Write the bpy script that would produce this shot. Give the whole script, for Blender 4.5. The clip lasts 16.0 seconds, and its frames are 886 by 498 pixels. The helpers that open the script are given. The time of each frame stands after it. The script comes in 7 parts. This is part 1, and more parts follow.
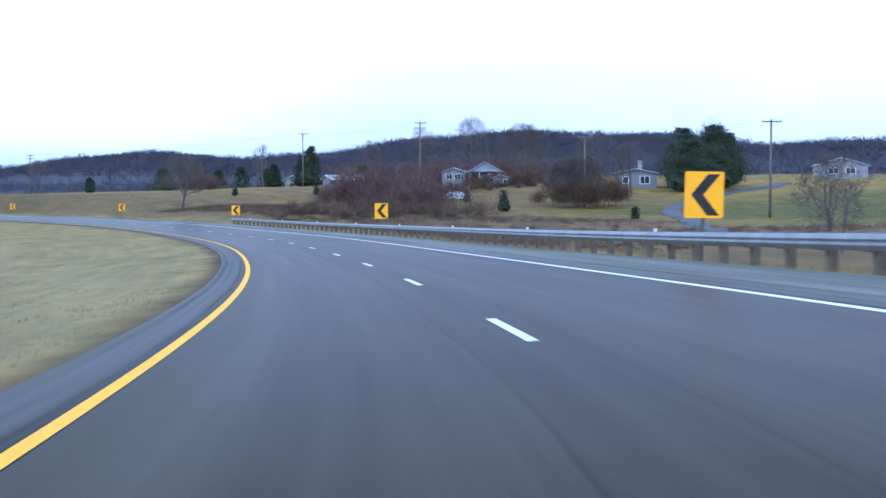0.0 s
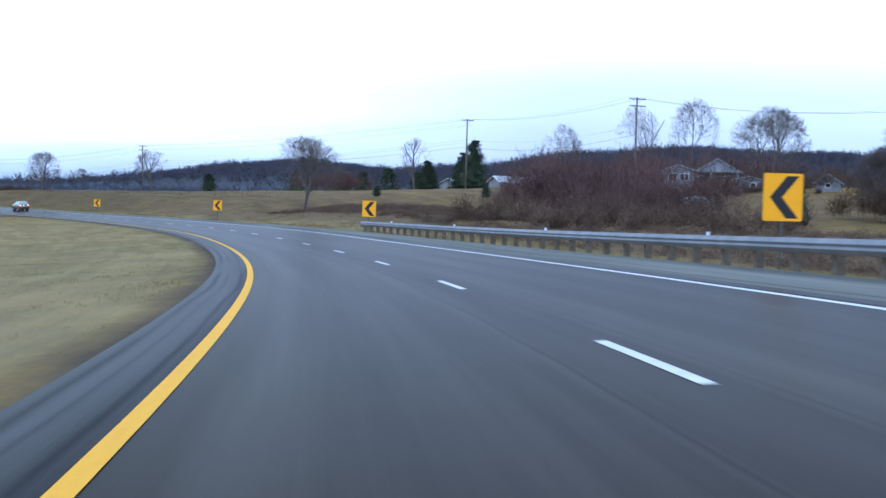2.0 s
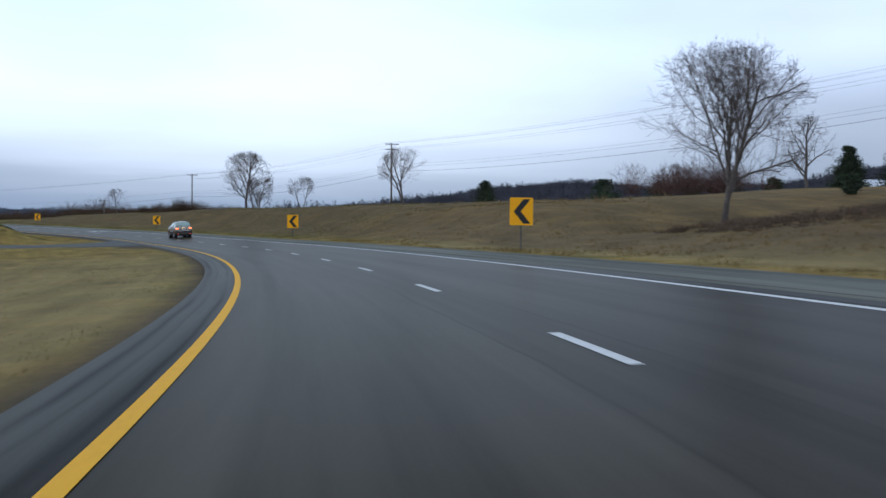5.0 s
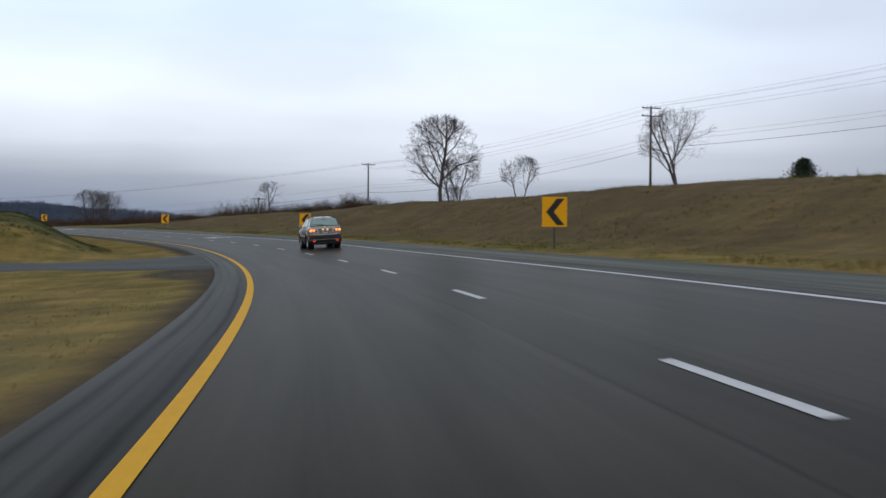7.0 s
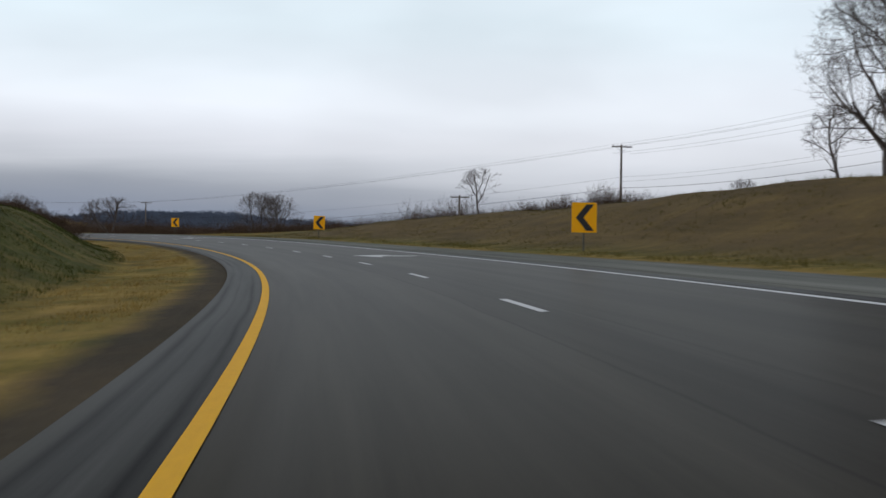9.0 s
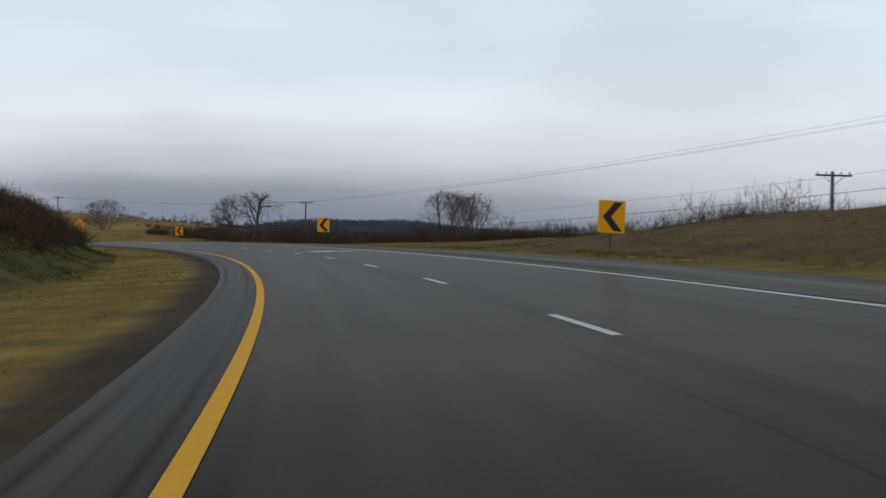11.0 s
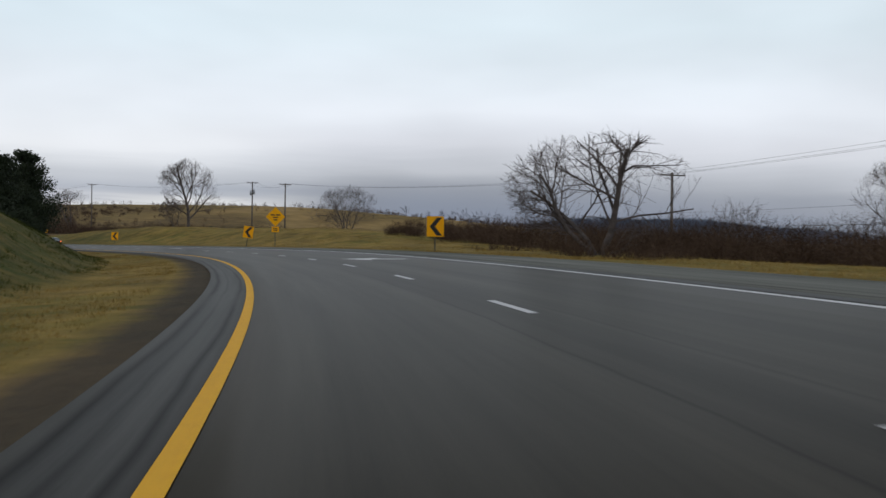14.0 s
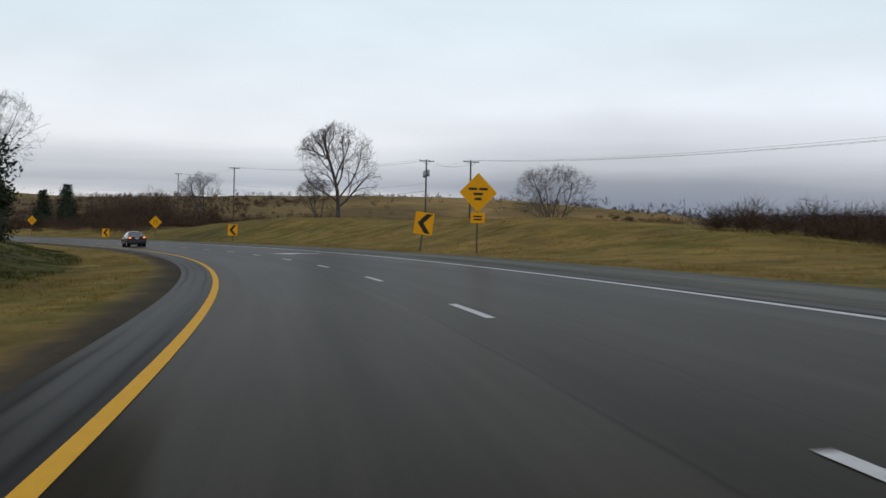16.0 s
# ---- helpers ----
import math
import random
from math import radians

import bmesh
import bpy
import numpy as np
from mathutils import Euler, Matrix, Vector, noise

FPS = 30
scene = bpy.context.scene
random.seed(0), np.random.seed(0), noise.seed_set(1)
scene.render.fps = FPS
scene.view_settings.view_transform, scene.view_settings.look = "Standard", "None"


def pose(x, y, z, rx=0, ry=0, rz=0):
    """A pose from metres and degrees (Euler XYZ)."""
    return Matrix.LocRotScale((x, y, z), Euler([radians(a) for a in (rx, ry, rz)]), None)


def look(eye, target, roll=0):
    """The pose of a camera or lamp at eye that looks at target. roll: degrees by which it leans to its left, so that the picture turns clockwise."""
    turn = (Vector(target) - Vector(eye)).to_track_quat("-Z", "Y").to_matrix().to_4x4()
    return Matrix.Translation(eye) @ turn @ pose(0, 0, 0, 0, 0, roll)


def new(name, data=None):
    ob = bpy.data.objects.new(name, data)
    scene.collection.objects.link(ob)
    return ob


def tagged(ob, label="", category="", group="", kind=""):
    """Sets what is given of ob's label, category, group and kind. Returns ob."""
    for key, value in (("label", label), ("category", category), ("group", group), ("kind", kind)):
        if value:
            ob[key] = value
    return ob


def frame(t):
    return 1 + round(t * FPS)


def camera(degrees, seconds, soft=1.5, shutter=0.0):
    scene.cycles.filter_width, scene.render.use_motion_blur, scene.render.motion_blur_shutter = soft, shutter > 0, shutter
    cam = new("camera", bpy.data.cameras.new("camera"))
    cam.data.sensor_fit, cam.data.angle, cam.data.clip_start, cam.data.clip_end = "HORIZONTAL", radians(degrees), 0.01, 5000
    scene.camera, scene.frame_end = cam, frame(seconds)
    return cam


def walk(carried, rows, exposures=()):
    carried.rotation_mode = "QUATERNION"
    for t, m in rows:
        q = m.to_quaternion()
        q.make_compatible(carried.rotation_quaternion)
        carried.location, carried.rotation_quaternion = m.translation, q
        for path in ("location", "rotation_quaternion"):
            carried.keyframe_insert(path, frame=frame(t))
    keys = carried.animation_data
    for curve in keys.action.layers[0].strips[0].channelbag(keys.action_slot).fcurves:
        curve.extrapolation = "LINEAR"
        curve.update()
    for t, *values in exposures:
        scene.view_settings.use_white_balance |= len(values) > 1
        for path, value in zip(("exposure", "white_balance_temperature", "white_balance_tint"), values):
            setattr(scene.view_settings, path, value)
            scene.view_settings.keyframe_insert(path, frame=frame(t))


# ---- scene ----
cam = camera(40.296, 16.0, soft=1.5, shutter=0.18)
walk(cam, [
    (0.0, pose(1.771, -12.336, 1.849, 86.480, 0.102, -5.268)),
    (0.5, pose(1.537, 3.911, 1.012, 86.431, -0.450, -3.786)),
    (1.0, pose(0.883, 20.096, 0.258, 86.955, -0.287, -1.986)),
    (1.5, pose(-0.317, 36.196, -0.411, 86.904, -0.927, 0.004)),
    (2.0, pose(-2.045, 52.212, -1.016, 87.171, -1.442, 1.770)),
    (2.5, pose(-4.235, 68.118, -1.585, 87.352, -0.889, 3.749)),
    (3.0, pose(-7.083, 83.922, -2.123, 87.715, -1.031, 5.767)),
    (3.5, pose(-10.406, 99.678, -2.589, 87.790, -0.765, 7.741)),
    (4.0, pose(-14.288, 115.340, -2.982, 88.188, -0.663, 9.872)),
    (4.5, pose(-18.816, 130.778, -3.332, 88.211, -0.517, 12.404)),
    (5.0, pose(-23.973, 145.942, -3.685, 88.217, -0.448, 14.510)),
    (5.5, pose(-29.712, 160.898, -4.035, 88.246, -0.380, 16.803)),
    (6.0, pose(-36.046, 175.608, -4.365, 88.335, -0.311, 19.066)),
    (6.5, pose(-42.941, 190.059, -4.671, 88.424, -0.243, 21.214)),
    (7.0, pose(-50.363, 204.242, -4.954, 88.491, -0.174, 23.307)),
    (7.5, pose(-58.226, 218.180, -5.215, 88.685, -0.478, 25.607)),
    (8.0, pose(-66.752, 231.738, -5.466, 88.625, -0.420, 27.919)),
    (8.5, pose(-75.783, 244.994, -5.668, 88.836, -0.693, 30.134)),
    (9.0, pose(-85.348, 257.993, -5.813, 89.087, -0.694, 32.276)),
    (9.5, pose(-95.373, 270.661, -5.915, 89.159, -0.729, 34.339)),
    (10.0, pose(-105.871, 282.941, -6.011, 89.189, -0.764, 36.495)),
    (10.5, pose(-116.846, 294.796, -6.099, 89.261, -0.800, 38.742)),
    (11.0, pose(-128.294, 306.195, -6.153, 89.431, -0.835, 41.010)),
    (11.5, pose(-140.084, 317.060, -6.160, 89.434, -0.849, 43.408)),
    (12.0, pose(-152.207, 327.321, -6.148, 89.541, -1.044, 45.166)),
    (12.5, pose(-164.492, 337.052, -6.148, 89.371, -1.269, 47.334)),
    (13.0, pose(-177.051, 346.297, -6.165, 89.173, -1.114, 49.852)),
    (13.5, pose(-189.972, 354.894, -6.207, 89.343, -0.980, 51.919)),
    (14.0, pose(-203.248, 363.082, -6.258, 89.260, -0.853, 53.666)),
    (14.5, pose(-216.697, 371.000, -6.307, 89.292, -1.319, 55.741)),
    (15.0, pose(-230.397, 378.176, -6.383, 89.154, -0.729, 57.830)),
    (15.5, pose(-244.217, 384.753, -6.476, 89.032, -1.085, 59.722)),
    (16.0, pose(-258.140, 390.941, -6.586, 88.942, -1.206, 61.669)),
], exposures=[
    (0.0, 1.80, 4620, 11), (2.0, 1.45, 4790, 10), (3.5, 1.14, 5060, 7), (4.5, 0.76, 5340, 7), (7.0, 0.36, 6150, 10),
    (8.5, 0.28, 6400, 10), (11.0, 0.06, 6450, 10), (12.8, 0.02, 6450, 10), (13.5, 0.02, 6450, 10), (14.1, 0.17, 6450, 10), (16.0, 0.17, 6450, 10)])

# ---- sky and light: overcast, bright overhead, a dark cloud bank low in the north-west ----
SUN_AZ, SUN_EL = radians(200), radians(38)


def node(tree, kind, **values):
    n = tree.nodes.new(kind)
    for key, value in values.items():
        if key == "operation":
            n.operation = value
        elif key == "blend":
            n.blend_type = value
        elif key == "kind":
            n.data_type = value
        else:
            n.inputs[key.replace("_", " ")].default_value = value
    return n


def math_node(tree, op, a, b=None, clamp=False):
    n = tree.nodes.new("ShaderNodeMath")
    n.operation, n.use_clamp = op, clamp
    for k, v in enumerate((a, b)):
        if v is None:
            continue
        if isinstance(v, (int, float)):
            n.inputs[k].default_value = v
        else:
            tree.links.new(v, n.inputs[k])
    return n.outputs[0]


def mix_node(tree, fac, a, b, blend="MIX"):
    n = tree.nodes.new("ShaderNodeMix")
    n.data_type, n.blend_type = "RGBA", blend
    for k, v in ((0, fac), (6, a), (7, b)):
        if isinstance(v, (int, float)):
            n.inputs[k].default_value = v
        elif isinstance(v, (tuple, list)):
            n.inputs[k].default_value = (*v[:3], 1)
        else:
            tree.links.new(v, n.inputs[k])
    return n.outputs[2]


def ramp_node(tree, fac, stops, ease="LINEAR"):
    n = tree.nodes.new("ShaderNodeValToRGB")
    n.color_ramp.interpolation = ease
    e = n.color_ramp.elements
    while len(e) < len(stops):
        e.new(0.5)
    for k, (pos, c) in enumerate(stops):
        e[k].position = pos
        e[k].color = (c, c, c, 1) if isinstance(c, (int, float)) else (*c, 1)
    tree.links.new(fac, n.inputs[0])
    return n.outputs[0]


def noise_node(tree, vec, scale, detail=4, rough=0.55, distort=0.0):
    n = tree.nodes.new("ShaderNodeTexNoise")
    n.inputs["Scale"].default_value, n.inputs["Detail"].default_value = scale, detail
    n.inputs["Roughness"].default_value, n.inputs["Distortion"].default_value = rough, distort
    if vec is not None:
        tree.links.new(vec, n.inputs["Vector"])
    return n.outputs["Fac"]


def scaled(tree, vec, sx, sy, sz):
    n = tree.nodes.new("ShaderNodeMapping")
    n.inputs["Scale"].default_value = (sx, sy, sz)
    tree.links.new(vec, n.inputs["Vector"])
    return n.outputs[0]


world = bpy.data.worlds.new("overcast")
scene.world = world
world.use_nodes = True
wt = world.node_tree
bg = wt.nodes["Background"]
co = wt.nodes.new("ShaderNodeTexCoord").outputs["Generated"]
sep = wt.nodes.new("ShaderNodeSeparateXYZ")
wt.links.new(co, sep.inputs[0])
up = sep.outputs["Z"]
streaks = noise_node(wt, scaled(wt, co, 2.2, 2.2, 24), 1.0, 5, 0.55, 0.4)
broad = noise_node(wt, scaled(wt, co, 3.0, 3.0, 9.0), 1.3, 3, 0.5, 0.2)
lifted = math_node(wt, "ADD", up, math_node(wt, "MULTIPLY", math_node(wt, "SUBTRACT", streaks, 0.5), 0.035))
clear = ramp_node(wt, lifted, [(0.0, (0.25, 0.28, 0.34)), (0.03, (0.30, 0.323, 0.385)), (0.075, (0.38, 0.392, 0.45)),
                               (0.14, (0.645, 0.672, 0.77)), (0.32, (0.79, 0.835, 0.955)), (1.0, (0.46, 0.49, 0.52))], "EASE")
bank = ramp_node(wt, lifted, [(0.0, (0.235, 0.285, 0.40)), (0.014, (0.19, 0.232, 0.325)), (0.034, (0.27, 0.298, 0.370)), (0.050, (0.46, 0.482, 0.545)), (0.068, (0.68, 0.695, 0.76)),
                              (0.10, (0.84, 0.875, 0.94)), (0.17, (0.75, 0.845, 0.90)), (0.34, (0.50, 0.56, 0.61)), (1.0, (0.46, 0.49, 0.52))])
veil = ramp_node(wt, lifted, [(0.0, (0.23, 0.27, 0.34)), (0.02, (0.36, 0.388, 0.455)), (0.042, (0.58, 0.602, 0.665)), (0.066, (0.73, 0.747, 0.805)),
                              (0.10, (0.82, 0.855, 0.915)), (0.17, (0.75, 0.84, 0.895)), (0.34, (0.50, 0.56, 0.61)), (1.0, (0.46, 0.49, 0.52))], "EASE")
# how far round to the north-west the direction lies
west = math_node(wt, "ADD", math_node(wt, "MULTIPLY", sep.outputs["X"], -0.87), math_node(wt, "MULTIPLY", sep.outputs["Y"], 0.49))
side = ramp_node(wt, west, [(0.84, 0.0), (0.985, 1.0)], "EASE")
cloud = mix_node(wt, ramp_node(wt, west, [(0.43, 0.0), (0.78, 1.0)], "EASE"), clear, veil)
cloud = mix_node(wt, side, cloud, bank)
# far in the west a bright slot shows under the cloud bank
slot = ramp_node(wt, lifted, [(0.0, (0.50, 0.54, 0.60)), (0.020, (0.78, 0.79, 0.81)), (0.030, (0.38, 0.42, 0.51)), (0.046, (0.50, 0.53, 0.60)), (0.070, (0.78, 0.80, 0.85)),
                              (0.10, (0.80, 0.84, 0.90)), (0.17, (0.72, 0.82, 0.88)), (0.34, (0.50, 0.56, 0.61)), (1.0, (0.46, 0.49, 0.52))], "EASE")
far_west = math_node(wt, "ADD", math_node(wt, "MULTIPLY", sep.outputs["X"], -0.97), math_node(wt, "MULTIPLY", sep.outputs["Y"], 0.24))
cloud = mix_node(wt, ramp_node(wt, far_west, [(0.945, 0.0), (0.985, 1.0)], "EASE"), cloud, slot)
soft = ramp_node(wt, broad, [(0.3, 0.90), (0.7, 1.06)])
cloud = mix_node(wt, 1.0, cloud, soft, "MULTIPLY")
sky = wt.nodes.new("ShaderNodeTexSky")
sky.sky_type, sky.sun_disc, sky.sun_elevation, sky.sun_rotation = "NISHITA", False, SUN_EL, radians(90) - SUN_AZ
thin = mix_node(wt, 1.0, sky.outputs[0], (0.09, 0.09, 0.09), "MULTIPLY")
wt.links.new(mix_node(wt, 0.12, cloud, thin), bg.inputs["Color"])
bg.inputs["Strength"].default_value = 0.95

sun_data = bpy.data.lights.new("sun", "SUN")
sun_data.energy, sun_data.angle, sun_data.color = 0.35, radians(25), (1.0, 0.97, 0.92)
sun = new("sun", sun_data)
sun.matrix_world = look((0, 0, 0), (-math.cos(SUN_AZ) * math.cos(SUN_EL), -math.sin(SUN_AZ) * math.cos(SUN_EL), -math.sin(SUN_EL)))

# ---- materials ----


def material(name, rough=0.8, metal=0.0, spec=0.5):
    m = bpy.data.materials.new(name)
    m.use_nodes = True
    t = m.node_tree
    b = t.nodes["Principled BSDF"]
    b.inputs["Roughness"].default_value, b.inputs["Metallic"].default_value = rough, metal
    b.inputs["Specular IOR Level"].default_value = spec
    return m, t, b


def bumped(t, b, height, strength, distance):
    n = t.nodes.new("ShaderNodeBump")
    n.inputs["Strength"].default_value, n.inputs["Distance"].default_value = strength, distance
    t.links.new(height, n.inputs["Height"])
    t.links.new(n.outputs[0], b.inputs["Normal"])


def place_of(t):
    return t.nodes.new("ShaderNodeNewGeometry").outputs["Position"]


def island_random(t):
    return t.nodes.new("ShaderNodeNewGeometry").outputs["Random Per Island"]


def weathered(name, dark, light, scale=6.0, rough=0.8, metal=0.0, bump=0.2, spec=0.4, fine=60.0, vary=0.0, soft=0.0):
    """A surface whose colour wanders between two tones at two scales."""
    m, t, b = material(name, rough, metal, spec)
    pos = place_of(t)
    big, small = noise_node(t, pos, scale, 4), noise_node(t, pos, fine, 3)
    f = math_node(t, "ADD", math_node(t, "MULTIPLY", big, 0.7), math_node(t, "MULTIPLY", small, 0.3))
    col = mix_node(t, ramp_node(t, f, [(0.32, 0.0), (0.68, 1.0)]), dark, light)
    if vary:
        k = math_node(t, "ADD", math_node(t, "MULTIPLY", island_random(t), vary), 1 - vary / 2)
        g = t.nodes.new("ShaderNodeCombineColor")
        for q in range(3):
            t.links.new(k, g.inputs[q])
        col = mix_node(t, 1.0, col, g.outputs[0], "MULTIPLY")
    t.links.new(col, b.inputs["Base Color"])
    if bump:
        bumped(t, b, small, bump, 0.02)
    if soft:
        # a mass of fine twigs catches the sky's light as a whole
        lift = t.nodes.new("ShaderNodeVectorMath")
        lift.operation = "MULTIPLY_ADD"
        t.links.new(t.nodes.new("ShaderNodeNewGeometry").outputs["Normal"], lift.inputs[0])
        lift.inputs[1].default_value, lift.inputs[2].default_value = (1 - soft,) * 3, (0, 0, soft)
        unit = t.nodes.new("ShaderNodeVectorMath")
        unit.operation = "NORMALIZE"
        t.links.new(lift.outputs[0], unit.inputs[0])
        t.links.new(unit.outputs[0], b.inputs["Normal"])
    return m


def uv_parts(t, name="UVMap"):
    n = t.nodes.new("ShaderNodeUVMap")
    n.uv_map = name
    s = t.nodes.new("ShaderNodeSeparateXYZ")
    t.links.new(n.outputs[0], s.inputs[0])
    return n.outputs[0], s.outputs[0], s.outputs[1]


def asphalt(name, dark, light, lanes=False, rough=0.34, spec=0.0058):
    """Asphalt; its uv map holds metres across and along the road, for wheel tracks, seams and tar lines."""
    m, t, b = material(name, rough, 0.0, spec)
    uv, across, along = uv_parts(t)
    pos = place_of(t)
    blot = noise_node(t, scaled(t, uv, 1.6, 0.035, 1), 1.0, 5, 0.68)
    grit = noise_node(t, pos, 55, 3, 0.7)
    col = mix_node(t, ramp_node(t, blot, [(0.36, 0.0), (0.64, 1.0)]), tuple(c * 0.85 for c in dark), tuple(c * 1.1 for c in light))
    col = mix_node(t, math_node(t, "MULTIPLY", math_node(t, "SUBTRACT", grit, 0.42, True), 0.9), col, tuple(min(1, c * 2.1) for c in light))
    # the gloss is uneven too: polished strips, dull tar
    gloss = math_node(t, "MULTIPLY", math_node(t, "ADD", math_node(t, "MULTIPLY", blot, 0.8), 0.6), spec)
    if lanes:
        wave = math_node(t, "SINE", math_node(t, "MULTIPLY", math_node(t, "ADD", across, 0.45), 3.432))
        col = mix_node(t, math_node(t, "MULTIPLY", math_node(t, "ADD", wave, 1.0), 0.12), col, tuple(c * 0.72 for c in dark))
        wander = math_node(t, "MULTIPLY", math_node(t, "SUBTRACT", noise_node(t, scaled(t, uv, 0.02, 0.10, 1), 1.0, 4), 0.5), 0.35)
        lines = ((2.98, 0.035, 0.38), (4.02, 0.04, 0.25), (7.05, 0.03, 0.3))
        # the strip between the paving joint and the lane line is a little darker
        inside = math_node(t, "MULTIPLY", math_node(t, "GREATER_THAN", math_node(t, "ADD", across, wander), 2.98), math_node(t, "LESS_THAN", across, 3.9))
        strips = [math_node(t, "MULTIPLY", inside, 0.12)]
    else:
        wander = math_node(t, "MULTIPLY", math_node(t, "SUBTRACT", noise_node(t, scaled(t, uv, 0.02, 0.05, 1), 1.0, 4), 0.5), 0.4)
        lines = ((-0.24, 0.07, 0.6), (-0.55, 0.05, 0.35), (-0.80, 0.10, 0.65), (8.2, 0.06, 0.5))
        strips = []
    gaps = ramp_node(t, noise_node(t, scaled(t, uv, 0.01, 0.045, 1), 1.0, 2), [(0.40, 0.35), (0.52, 1.0)])
    for at_lat, wide, amount in lines:
        off = math_node(t, "ABSOLUTE", math_node(t, "ADD", math_node(t, "SUBTRACT", across, at_lat), wander))
        line = math_node(t, "SUBTRACT", 1.0, math_node(t, "DIVIDE", off, wide), True)
        strips.append(math_node(t, "MULTIPLY", math_node(t, "MULTIPLY", line, gaps), amount))
    for strip_mask in strips:
        col = mix_node(t, strip_mask, col, (0.012, 0.012, 0.013))
        gloss = math_node(t, "MULTIPLY", gloss, math_node(t, "SUBTRACT", 1.0, strip_mask))
    t.links.new(col, b.inputs["Base Color"])
    t.links.new(gloss, b.inputs["Specular IOR Level"])
    bumped(t, b, grit, 0.08, 0.003)
    return m


ROAD = asphalt("asphalt", (0.0210, 0.0177, 0.0120), (0.0304, 0.0257, 0.0180), True)
SHOULDER = asphalt("shoulder_asphalt", (0.024, 0.0236, 0.0212), (0.042, 0.0408, 0.0368), False, 0.38)
GRAVEL = asphalt("shoulder_gravel", (0.085, 0.087, 0.077), (0.135, 0.136, 0.120), False, 0.75)


def paint(name, colour, worn):
    m, t, b = material(name, 0.7, 0.0, 0.15)
    pos = place_of(t)
    wear = noise_node(t, pos, 9, 5, 0.7)
    grit = noise_node(t, pos, 70, 3, 0.7)
    f = math_node(t, "ADD", math_node(t, "MULTIPLY", wear, 0.55), math_node(t, "MULTIPLY", grit, 0.45))
    t.links.new(mix_node(t, ramp_node(t, f, [(0.30, 1.0), (0.52, 0.0)]), colour, worn), b.inputs["Base Color"])
    bumped(t, b, grit, 0.2, 0.004)
    return m


YELLOW = paint("yellow_road_paint", (0.62, 0.325, 0.003), (0.46, 0.24, 0.006))
WHITE = paint("white_road_paint", (0.52, 0.52, 0.51), (0.30, 0.30, 0.30))


